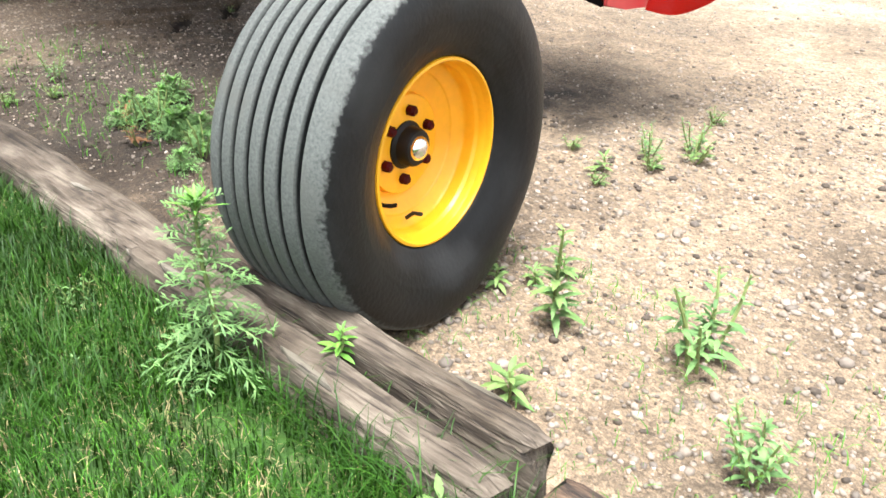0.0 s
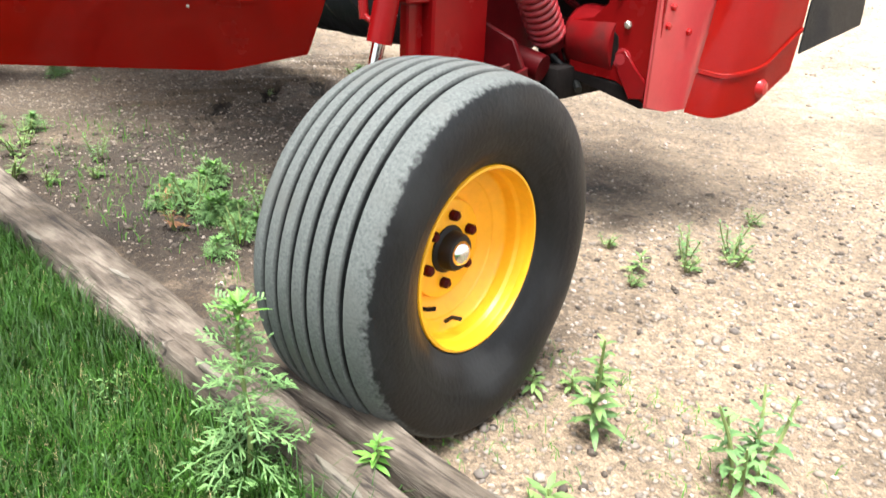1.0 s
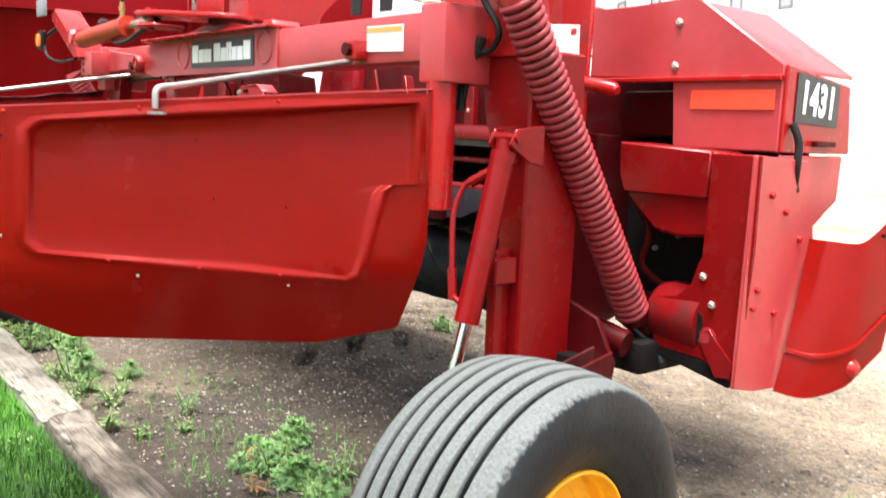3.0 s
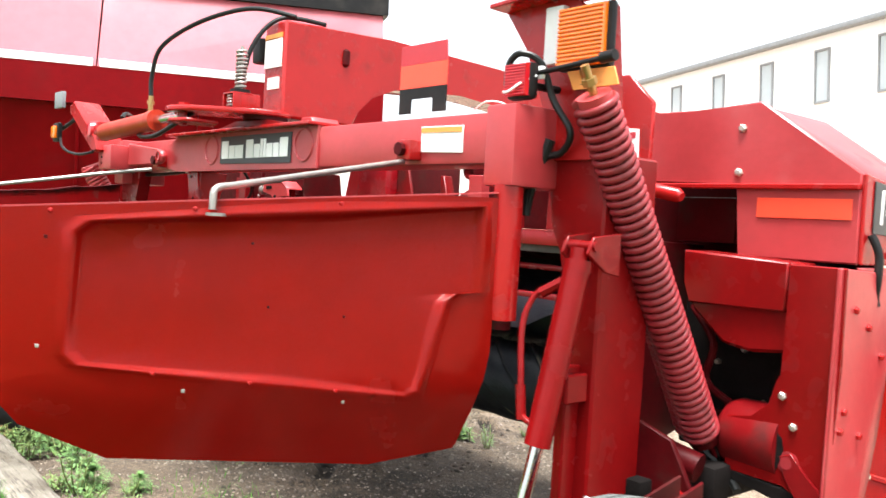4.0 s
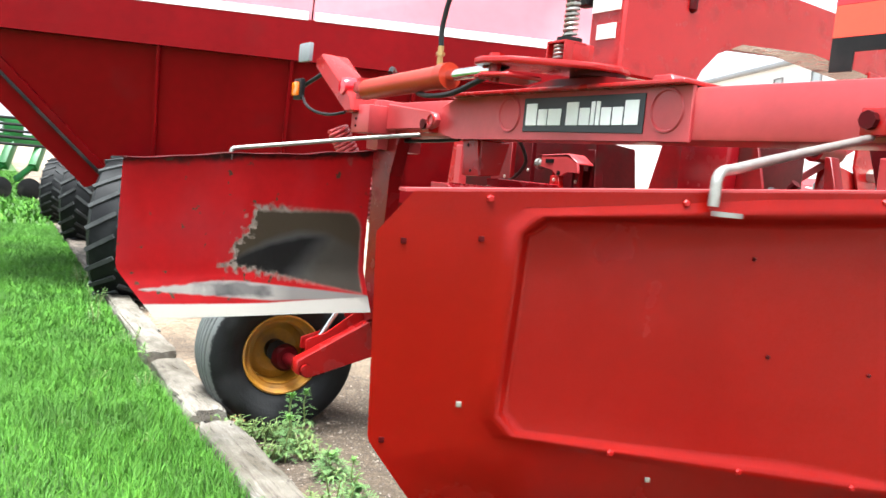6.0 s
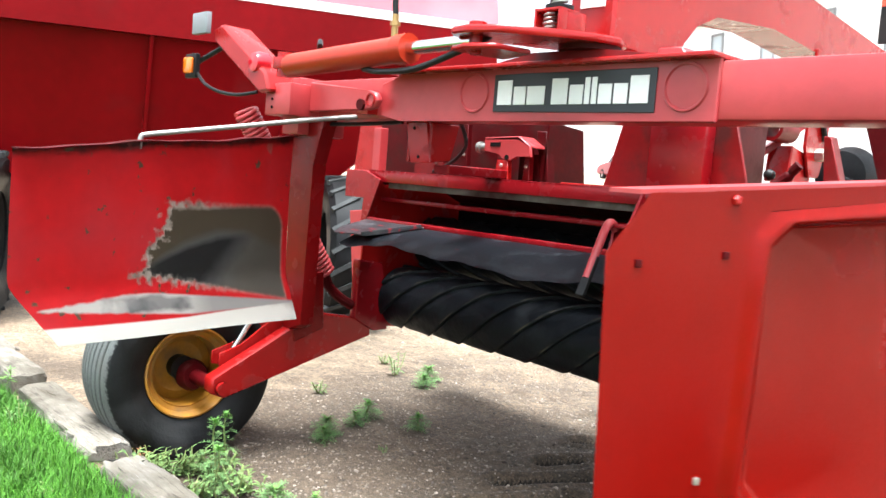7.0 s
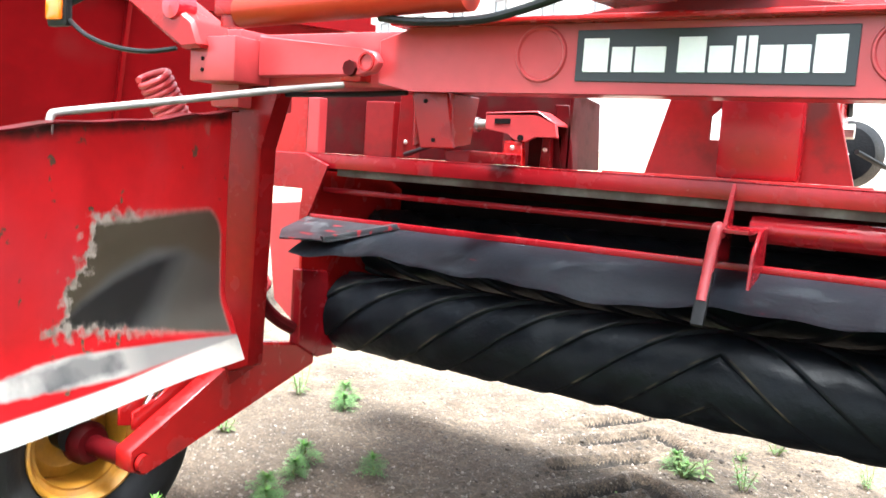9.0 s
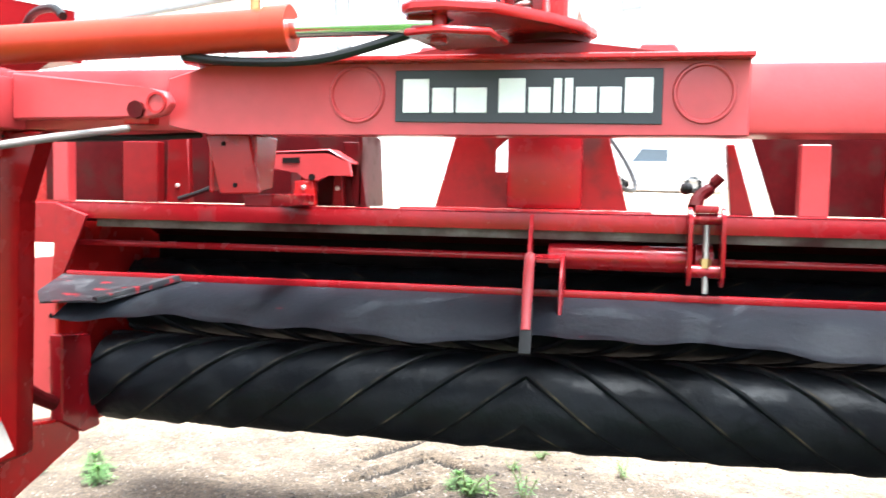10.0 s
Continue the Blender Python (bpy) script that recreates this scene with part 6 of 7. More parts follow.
beam(bm, (-1.155, 2.33, 1.108), (-1.31, 2.10, 1.055), 0.035, 0.02, 0.003)
part("flap_strap", bm, FLAP_PLATE, flap)


def chevron_roll(cy, cz, R, half, seed, flip):
    """A rubber roll with narrow-edged spiral lugs that meet in a chevron at the middle."""
    bm = B()
    lugs, pitch, n = 6, 0.215, 240
    lug = ((0.0, 0.0), (0.035, 0.0), (0.07, 0.85), (0.10, 1.0), (0.15, 1.0), (0.24, 0.84), (0.42, 0.72), (0.62, 0.62), (0.80, 0.48), (0.93, 0.22))
    rings = []
    for i in range(n + 1):
        x = -half + 2 * half * i / n
        turn_ = -flip * 2 * math.pi * (abs(x) / pitch + seed) / lugs
        ring = []
        for q in range(lugs):
            for f, hgt in lug:
                a = 2 * math.pi * (q + f) / lugs * flip + turn_
                r = R - 0.012 + 0.013 * hgt + 0.0015 * noise.noise(Vector((x * 9, q * 3 + f, seed)))
                ring.append(bm.verts.new((x, cy + r * math.cos(a), cz + r * math.sin(a))))
        rings.append(ring)
    m = len(rings[0])
    for a, b in zip(rings, rings[1:]):
        for k in range(m):
            f = bm.faces.new((a[k], a[(k + 1) % m], b[(k + 1) % m], b[k]))
            f.material_index = 1 if k % len(lug) == 3 else 0
    bm.faces.new(rings[0][::-1])
    bm.faces.new(rings[-1])
    return part("conditioning_roll", bm, [ROLL, ROLL_EDGE], mower, "black rubber roll with chevron lugs", smooth=40)


chevron_roll(2.60, 0.705, 0.165, 1.565, 0.35, -1)
chevron_roll(2.80, 0.985, 0.15, 1.565, 0.0, 1)

# hood over the rolls, with sides; added out of view to keep light off the inside
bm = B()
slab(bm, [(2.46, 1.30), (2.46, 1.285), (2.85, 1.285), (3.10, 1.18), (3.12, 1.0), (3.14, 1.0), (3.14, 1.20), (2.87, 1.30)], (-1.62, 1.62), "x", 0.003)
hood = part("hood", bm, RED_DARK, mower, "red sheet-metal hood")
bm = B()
# near-black sheet behind the rolls paints the unlit inside
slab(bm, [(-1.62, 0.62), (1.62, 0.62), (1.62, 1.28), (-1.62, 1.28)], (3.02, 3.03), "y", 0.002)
part("dark_backing", bm, DARK, hood)
bm = B()
slab(bm, [(3.02, 0.72), (3.02, 0.66), (3.30, 0.62), (3.36, 0.65), (3.30, 0.70)], (-1.9, 1.9), "x", 0.003)
part("cutter_bar", bm, RED_DARK, hood)

# stands between the header and the main beam
bm = B()
slab(bm, [(-0.34, 1.358), (0.31, 1.358), (0.21, 1.72), (0.10, 1.72), (0.10, 1.50), (-0.085, 1.50), (-0.085, 1.48), (-0.135, 1.48), (-0.135, 1.56), (-0.085, 1.60), (-0.085, 1.72), (-0.24, 1.72)], (2.60, 2.615), "y", 0.003)
stand = part("frame_stand", bm, RED_MID, mower, "red trapezoid stand plate")
bm = B()
box(bm, -0.085, 0.16, 2.52, 2.60, 1.36, 1.72, 0.02)
part("stand_box", bm, RED_COND, stand)
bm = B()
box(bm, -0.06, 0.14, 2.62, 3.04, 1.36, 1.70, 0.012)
part("stand_housing", bm, RED_DARK, stand, "deep dark red housing behind the stand")
bm = B()
slab(bm, [(-0.42, 1.353), (0.38, 1.353), (0.38, 1.362), (-0.42, 1.362)], (2.42, 2.72), "y", 0.001)
part("stand_foot", bm, RED, stand)
for x0, x1, xx0, xx1, y, m_ in ((-0.64, -0.585, -0.60, -0.555, 2.5, RED_DARK), (0.60, 0.625, 0.62, 0.69, 2.5, RED_MID), (0.815, 0.90, 0.815, 0.90, 2.48, RED_FLAT), (-1.50, -1.36, -1.50, -1.36, 2.56, RED_MID),
                           (-1.70, -1.64, -1.70, -1.64, 2.44, RED_FLAT)):
    bm = B()
    slab(bm, [(xx0, 1.355), (xx1, 1.355), (x1, 1.575), (x0, 1.575)], (y, y + 0.05), "y", 0.003)
    part("upright", bm, m_, mower)
# panels behind the stands, coloured dark for the boxed-in shade there
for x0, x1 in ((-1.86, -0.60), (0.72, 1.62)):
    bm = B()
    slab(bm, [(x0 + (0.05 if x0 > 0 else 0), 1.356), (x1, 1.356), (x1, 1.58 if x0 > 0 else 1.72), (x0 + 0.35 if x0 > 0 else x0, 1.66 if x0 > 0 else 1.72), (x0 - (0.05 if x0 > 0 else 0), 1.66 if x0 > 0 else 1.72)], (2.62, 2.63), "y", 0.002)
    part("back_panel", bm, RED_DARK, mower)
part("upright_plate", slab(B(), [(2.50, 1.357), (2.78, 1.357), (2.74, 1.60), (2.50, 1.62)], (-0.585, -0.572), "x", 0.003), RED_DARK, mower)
bm = B()
slab(bm, [(-0.855, 1.558), (-0.725, 1.558), (-0.692, 1.396), (-0.812, 1.392)], (1.935, 1.947), "y", 0.004)
slab(bm, [(1.945, 1.558), (2.10, 1.558), (2.06, 1.41), (1.945, 1.396)], (-0.722, -0.708), "x", 0.004)
slab(bm, [(1.945, 1.558), (2.10, 1.558), (2.06, 1.41), (1.945, 1.396)], (-0.850, -0.836), "x", 0.004)
bx = part("hanger_box", bm, RED, mower, "red sheet-steel hanger box")
for x, z in ((-0.80, 1.532), (-0.765, 1.418)):
    bm = B()
    disc_bolt(bm, (x, 1.934, z), (0, -1, 0), 0.007, 0.004)
    part("bolt_hole", bm, DARK, bx)
bm = B()
slab(bm, [(-0.80, 1.392), (-0.70, 1.396), (-0.705, 1.357), (-0.79, 1.357)], (2.05, 2.40), "y", 0.004)
part("hanger_foot", bm, RED_COND, bx)
bm = B()
slab(bm, [(-0.855, 1.535), (-0.655, 1.545), (-0.585, 1.505), (-0.575, 1.455), (-0.66, 1.462), (-0.69, 1.438), (-0.735, 1.44), (-0.76, 1.468), (-0.855, 1.476)], (2.40, 2.415), "y", 0.004)
slab(bm, [(-0.855, 1.535), (-0.655, 1.545), (-0.585, 1.505), (-0.585, 1.495), (-0.655, 1.533), (-0.855, 1.523)], (2.40, 2.50), "y", 0.003)
lb = part("latch_bracket", bm, RED_FLAT, mower, "red latch bracket with a slot and a pin")
bm = B()
slab(bm, [(-0.815, 1.514), (-0.755, 1.516), (-0.755, 1.498), (-0.815, 1.496)], (2.396, 2.402), "y", 0)
part("slot", bm, DARK, lb)
bm = B()
rod(bm, [(-0.905, 2.43, 1.492), (-0.84, 2.43, 1.495)], 0.018, 14)
rod(bm, [(-0.915, 2.43, 1.492), (-0.895, 2.43, 1.492)], 0.026, 14)
part("latch_pin", bm, STEEL, lb, "bare steel latch pin")
bm = B()
rod(bm, [(-0.712, 2.395, 1.452), (-0.712, 2.405, 1.452)], 0.011, 12)
part("pin_hole", bm, DARK, lb)
bm = B()
slab(bm, [(-0.80, 1.475), (-0.755, 1.475), (-0.765, 1.357), (-0.795, 1.357)], (2.43, 2.45), "y", 0.003)
part("latch_strut", bm, RED_COND, lb)
bm = B()
box(bm, -0.73, -0.60, 2.50, 2.60, 1.356, 1.475, 0.006)
part("latch_stand", bm, RED_DARK, lb)
bm = B()
rod(bm, bend([(-1.46, 1.86, 1.545), (-1.30, 1.90, 1.54), (-1.0, 1.92, 1.548), (-0.86, 1.92, 1.555)], 5), 0.009, 8)
part("hydraulic_hose", bm, HOSE, main_beam)

bm = B()
slab(bm, [(-2.02, 1.12), (-1.665, 1.16), (-1.665, 0.60), (-1.76, 0.56), (-1.95, 0.70)], (2.56, 2.575), "y", 0.003)
part("end_shield", bm, RED_FLAT, mower, "pinkish red end shield beside the roll")
for z in (0.72, 0.82, 0.92):
    part("bolt_hole", disc_bolt(B(), (-1.80, 2.559, z), (0, -1, 0), 0.009, 0.004), DARK, mower)

part("spring_hook", rod(B(), bend([(-1.655, 2.15, 0.83), (-1.65, 2.18, 0.76), (-1.63, 2.24, 0.70), (-1.60, 2.30, 0.66)], 5), 0.026, 10), RED_DARK, mower, "dark red spring hook")
part("end_frame", slab(B(), [(-2.26, 1.24), (-1.87, 1.24), (-1.87, 1.70), (-2.20, 1.70)], (2.74, 2.755), "y", 0.004), RED, mower, "red header end frame plate")
# plates, pipes and bolts in the space under the beam
for x0, x1, z0, z1, y, m_ in ((-1.27, -1.18, 1.357, 1.60, 2.46, RED_MID), (-1.10, -1.06, 1.40, 1.66, 2.50, RED_DARK), (-0.78, -0.70, 1.357, 1.44, 2.40, RED), (-0.66, -0.62, 1.357, 1.50, 2.45, RED_MID), (1.06, 1.12, 1.357, 1.60, 2.50, RED_MID), (1.30, 1.46, 1.357, 1.60, 2.46, RED_MID)):
    bm = B()
    slab(bm, [(x0, z0), (x1, z0), (x1 - 0.008, z1), (x0 + 0.008, z1)], (y, y + 0.03), "y", 0.003)
    pl = part("upright_plate", bm, m_, mower)
    part("bolt", disc_bolt(B(), ((x0 + x1) / 2, y - 0.001, z0 + 0.06), (0, -1, 0), 0.009, 0.008), BOLT, pl)
part("hydraulic_hose", rod(B(), bend(((-1.20, 2.42, 1.37), (-1.05, 2.40, 1.42), (-0.95, 2.38, 1.50), (-0.92, 2.30, 1.60)), 5), 0.009, 8), HOSE, mower)

# drive end: covers, plates and the rounded corner guard
bm = B()
slab(bm, [(1.50, 1.57), (1.50, 1.86), (1.60, 1.83), (1.99, 1.86), (2.36, 1.60), (2.36, 1.30), (1.93, 1.30), (1.92, 1.57)], (2.80, 2.82), "y", 0.006)
slab(bm, [(1.50, 1.845), (1.99, 1.845), (2.36, 1.59), (2.36, 1.575), (1.98, 1.83), (1.50, 1.83)], (2.815, 3.3), "y", 0.003)
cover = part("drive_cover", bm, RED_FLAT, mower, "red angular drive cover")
bm = B()
slab(bm, [(1.26, 1.25), (2.34, 1.25), (2.34, 1.60), (1.26, 1.60)], (3.05, 3.07), "y", 0.003)
part("cover_back", bm, RED_DARK, cover)
bm = B()
box(bm, 1.60, 1.86, 2.90, 3.04, 1.34, 1.52, 0.02)
part("belt_guard", bm, RED_DARK, cover)
bm = B()
slab(bm, [(1.52, 1.565), (2.36, 1.565), (2.36, 1.545), (1.52, 1.545)], (2.78, 2.81), "y", 0.004)
part("cover_fold", bm, RED, cover)
bm = B()
slab(bm, [(2.0, 1.445), (2.335, 1.445), (2.335, 1.515), (2.0, 1.515)], (2.794, 2.80), "y", 0.001)
part("reflective_strip", bm, REFLECT, cover, "orange reflective strip")
for x, z in ((1.925, 1.765), (1.92, 1.605)):
    bm = B()
    disc_bolt(bm, (x, 2.798, z), (0, -1, 0), 0.016, 0.012)
    part("bolt", bm, BOLT, cover)
bm = B()
slab(bm, [(2.80, 1.60), (3.26, 1.55), (3.30, 1.30), (2.80, 1.30)], (2.36, 2.375), "x", 0.005)
side = part("side_door", bm, RED, mower, "red hinged side door")
bm = B()
slab(bm, [(2.86, 1.578), (3.17, 1.552), (3.17, 1.395), (2.86, 1.405)], (2.376, 2.380), "x", 0.001)
num = part("number_plate", bm, DECAL_BLACK, side, "black plate with white digits")
for k, ch in enumerate("1431"):
    cu = bpy.data.curves.new("digit", "FONT")
    cu.body, cu.size, cu.extrude, cu.align_x, cu.align_y, cu.offset = ch, 0.15, 0.0008, "CENTER", "CENTER", 0.0068
    tmp = bpy.data.objects.new("digit", cu)
    dig = bpy.data.meshes.new_from_object(tmp)
    bpy.data.objects.remove(tmp)
    dig.materials.append(LETTER)
    do = new("digit", dig)
    do.parent = num
    do.matrix_local = W[mower].inverted() @ Matrix.Translation((2.3815, 2.918 + 0.064 * k, 1.488 - 0.004 * k)) @ Euler((radians(90), 0, radians(90))).to_matrix().to_4x4() @ Matrix.Rotation(radians(-3.5), 4, "Z") @ Matrix.Diagonal((0.74, 1, 1, 1))
    W[do] = W[mower]
bm = B()
rod(bm, bend([(2.385, 2.84, 1.40), (2.41, 2.845, 1.34), (2.41, 2.85, 1.26), (2.395, 2.87, 1.18)], 6), 0.014, 10)
rod(bm, [(2.39, 2.87, 1.19), (2.395, 2.875, 1.165)], 0.02, 10)
part("rubber_latch", bm, BLACK, side, "black rubber latch strap")
bm = B()
box(bm, 2.376, 2.40, 3.0, 3.14, 1.325, 1.345, 0.004)
part("door_hinge", bm, RED_DARK, side)
bm = B()
slab(bm, [(2.80, 1.292), (3.25, 1.292), (3.24, 1.12), (2.995, 0.985), (2.80, 0.95)], (2.36, 2.375), "x", 0.005)
part("side_panel", bm, RED_FLAT, mower, "red lower side panel")
# end frame of the header behind the springs, with a warning label
bm = B()
slab(bm, [(1.36, 1.18), (1.70, 1.18), (1.715, 1.84), (1.60, 1.95), (1.36, 1.95)], (2.54, 2.56), "y", 0.004)
end_frame = part("end_frame", bm, RED, mower, "red header end frame plate")
bm = B()
slab(bm, [(1.515, 1.628), (1.665, 1.628), (1.66, 1.745), (1.50, 1.757)], (2.536, 2.54), "y", 0.001)
label_ = part("warning_label", bm, LETTER, end_frame, "white warning label with a small red mark")
bm = B()
slab(bm, [(1.622, 1.712), (1.648, 1.712), (1.648, 1.734), (1.622, 1.734)], (2.534, 2.536), "y", 0)
part("red_mark", bm, REFLECT_RED, label_)
bm = B()
rod(bm, [(1.69, 2.55, 1.53), (1.83, 2.56, 1.505), (1.845, 2.56, 1.50)], [0.026, 0.026, 0.016], 16)
part("stop_peg", bm, RED, end_frame)
# guard box between springs and cover
bm = B()
slab(bm, [(1.84, 1.315), (2.24, 1.295), (2.235, 1.00), (2.10, 0.985), (2.0, 1.0), (1.87, 1.11), (1.84, 1.20)], (2.625, 2.80), "y", 0.012)
slab(bm, [(1.84, 1.315), (2.232, 1.296), (2.228, 1.135), (1.87, 1.13), (1.845, 1.20)], (2.60, 2.63), "y", 0.006)
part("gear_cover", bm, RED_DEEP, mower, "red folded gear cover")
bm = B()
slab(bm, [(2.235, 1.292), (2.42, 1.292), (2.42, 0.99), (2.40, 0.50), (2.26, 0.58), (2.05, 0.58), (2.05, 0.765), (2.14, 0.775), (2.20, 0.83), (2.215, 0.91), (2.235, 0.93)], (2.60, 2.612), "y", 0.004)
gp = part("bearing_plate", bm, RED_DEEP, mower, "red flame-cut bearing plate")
for x, z in ((2.243, 0.865), (2.285, 0.772)):
    bm = B()
    disc_bolt(bm, (x, 2.599, z), (0, -1, 0), 0.014, 0.012)
    part("bolt", bm, BOLT, gp)
bm = B()
rod(bm, [(2.00, 2.70, 0.69), (2.02, 2.70, 0.69), (2.05, 2.70, 0.69), (2.24, 2.69, 0.69)], [0.085, 0.11, 0.122, 0.122], 32)
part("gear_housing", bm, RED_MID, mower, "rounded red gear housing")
bm = B()
rod(bm, [(2.275, 2.595, 0.655), (2.275, 2.62, 0.655)], 0.036, 20)
rod(bm, [(2.275, 2.585, 0.655), (2.275, 2.60, 0.655)], 0.02, 14)
part("pivot_bush", bm, RED_SPRING, gp)
bm = B()
slab(bm, [(2.212, 0.728), (2.232, 0.745), (2.252, 0.728), (2.258, 0.690), (2.250, 0.655), (2.235, 0.615), (2.222, 0.620), (2.212, 0.670)], (2.594, 2.598), "y", 0.001)
part("dark_slot", bm, DARK, gp)
bm = B()
slab(bm, [(2.250, 0.672), (2.290, 0.690), (2.335, 0.635), (2.392, 0.585), (2.385, 0.535), (2.325, 0.525), (2.268, 0.610)], (2.586, 2.598), "y", 0.003)
part("pivot_arm", bm, RED_MID, gp, "grimy red pivot arm")
bm = B()
slab(bm, [(2.06, 0.585), (2.30, 0.565), (2.385, 0.52), (2.37, 0.495), (2.20, 0.53), (2.06, 0.555)], (2.60, 2.80), "y", 0.004)
part("lower_lip", bm, DARK, gp)
bm = B()
slab(bm, [(2.585, 1.292), (2.93, 1.275), (3.02, 1.0), (2.87, 0.465), (2.70, 0.48), (2.57, 0.51)], (2.395, 2.41), "x", 0.004)
rp = part("guard_plate", bm, RED_FLAT, mower, "flat red guard plate with bolts")
for y, z in ((2.70, 1.16), (2.80, 1.10), (2.66, 0.84), (2.78, 0.75), (2.64, 0.78), (2.91, 1.0)):
    bm = B()
    disc_bolt(bm, (2.411, y, z), (1, 0, 0), 0.013, 0.012)
    part("bolt", bm, RED, rp)
bm = B()
low = bend([(2.412, 2.83, 0.46), (2.51, 2.88, 0.45), (2.585, 2.99, 0.49), (2.60, 3.09, 0.54), (2.615, 3.2, 0.60)], 5)
high = bend([(2.412, 2.985, 1.0), (2.50, 2.985, 1.0), (2.565, 3.07, 1.0), (2.59, 3.2, 1.075), (2.605, 3.31, 1.15)], 5)
rings = []
for f, out_ in ((0.0, 0.0), (0.14, 0.006), (0.255, 0.008), (0.262, 0.017), (0.284, 0.017), (0.291, 0.008), (0.5, 0.010), (0.75, 0.006), (1.0, 0.0)):
    ring = []
    for k, (p0, p1) in enumerate(zip(low, high)):
        q = p0.lerp(p1, f)
        ring.append(bm.verts.new((q.x + out_, q.y - out_ * 0.6, q.z)))
    rings.append(ring)
for a, b in zip(rings, rings[1:]):
    for k in range(len(a) - 1):
        bm.faces.new((a[k], a[k + 1], b[k + 1], b[k]))
bmesh.ops.solidify(bm, geom=bm.faces[:], thickness=0.006)
drum = part("corner_guard", bm, RED_GLOSS, mower, "glossy red rounded corner guard", smooth=45)
bm = B()
lathe(bm, [(0.0, 0.028), (0.022, 0.026), (0.034, 0.012), (0.038, -0.02)], (2.585, 3.03, 0.555), "x", 20)
part("guard_boss", bm, RED, drum)
for k in range(6):
    q = low[14 + k].lerp(high[14 + k], 0.93 - 0.02 * (k % 2))
    part("bolt", disc_bolt(B(), (q.x + 0.006, q.y - 0.004, q.z), (1, -0.4, 0), 0.007, 0.006), DARK, drum)
bm = B()
slab(bm, [(3.24, 0.66), (3.30, 1.10), (3.8, 1.10), (3.8, 0.72)], (2.615, 2.622), "x", 0.001)
part("rubber_curtain", bm, RUBBER, mower, "black rubber side curtain")
part("hydraulic_hose", rod(B(), bend(((1.95, 2.55, 0.66), (2.05, 2.62, 0.56), (2.12, 2.58, 0.52)), 5), 0.014, 8), HOSE, mower)
# block added as backing; its near-black colour stands for the cavity's shade
bm = B()
box(bm, 1.70, 2.25, 2.85, 3.2, 0.56, 1.30, 0.02)
gear = part("cavity_backing", bm, DARK, mower, "near-black block backing the dark cavity")
for x, y, z in ((1.965, 2.848, 0.96), (2.10, 2.848, 1.00), (2.14, 2.848, 0.89), (1.86, 2.848, 0.90), (2.05, 2.848, 0.78)):
    part("bolt", disc_bolt(B(), (x, y, z), (0, -1, 0), 0.011, 0.02), BOLT, gear)
bm = B()
for x, z in ((1.80, 1.14), (1.80, 0.72)):
    rod(bm, [(x, 2.80, z), (2.22, 2.80, z - 0.03)], 0.018, 10)
rod(bm, bend([(1.78, 2.78, 1.10), (1.90, 2.74, 0.98), (1.88, 2.74, 0.84), (2.02, 2.74, 0.76)], 5), 0.014, 8)
part("linkage", bm, RED_DARK, gear, "dark red control linkage")
bm = B()
box(bm, 1.70, 2.0, 2.20, 2.60, 0.50, 0.58, 0.01)
part("suspension_link", bm, DARK, mower)
# box added to fill the clutter, with shade in its near-black colour
bm = B()
box(bm, 1.88, 2.08, 2.50, 2.80, 0.48, 0.60, 0.02)
part("dark_clutter", bm, DARK, mower, "near-black box filling the dark clutter")
part("cross_tube", rod(B(), [(1.80, 2.40, 0.66), (2.05, 2.45, 0.60)], 0.05, 16), RED_DARK, mower, "dark red cross tube")



# ---- grain cart ----
cart = thing("grain_cart", (-5.0, 2.6, 0), "big red grain cart with a white stripe, parked beside the mower", "grain cart")
ca, cd = Vector((0.438, 0.899, 0)), Vector((-0.899, 0.438, 0))


def cp(a, d, z):
    return Vector((-5.9, 0.3, 0)) + ca * a + cd * d + Vector((0, 0, z))


def cart_slab(bm, outline, d0, d1):
    """A plate whose outline runs along the cart and up, between two depths."""
    A = [bm.verts.new(cp(a, d0, z)) for a, z in outline]
    Bq = [bm.verts.new(cp(a, d1, z)) for a, z in outline]
    bm.faces.new(A)
    bm.faces.new(Bq[::-1])
    n = len(A)
    for i in range(n):
        bm.faces.new((A[i], A[(i + 1) % n], Bq[(i + 1) % n], Bq[i]))
    return bm


bm = B()
cart_slab(bm, [(-0.7, 2.34), (5.45, 2.34), (5.45, 2.65), (-0.7, 2.65)], 0.0, 2.6)
part("hopper_box", bm, CART_RED, cart, "glossy red hopper side")
for a0, a1 in ((-0.7, 2.685), (2.70, 5.45)):
    bm = B()
    for d0, d1, dd in ((0.0, 0.30, 0.04), (2.6, 2.3, -0.04)):
        ring = [[bm.verts.new(cp(a, d + q, z)) for a, z, d in ((a0, 2.65, d0), (a1, 2.65, d0), (a1, 3.52, d1), (a0, 3.44, d1))] for q in (0, dd)]
        bm.faces.new(ring[0])
        bm.faces.new(ring[1][::-1])
        for i in range(4):
            bm.faces.new((ring[0][i], ring[0][(i + 1) % 4], ring[1][(i + 1) % 4], ring[1][i]))
    part("hopper_extension", bm, CART_SKYLIT, cart, "pinkish red extension panel, leaning inwards")
bm = B()
for a0, a1 in ((-0.7, 2.66), (2.72, 5.45)):
    cart_slab(bm, [(a0, 2.645), (a1, 2.645), (a1, 2.72), (a0, 2.72)], -0.004, 0.03)
part("stripe", bm, LETTER, cart, "white painted stripe")
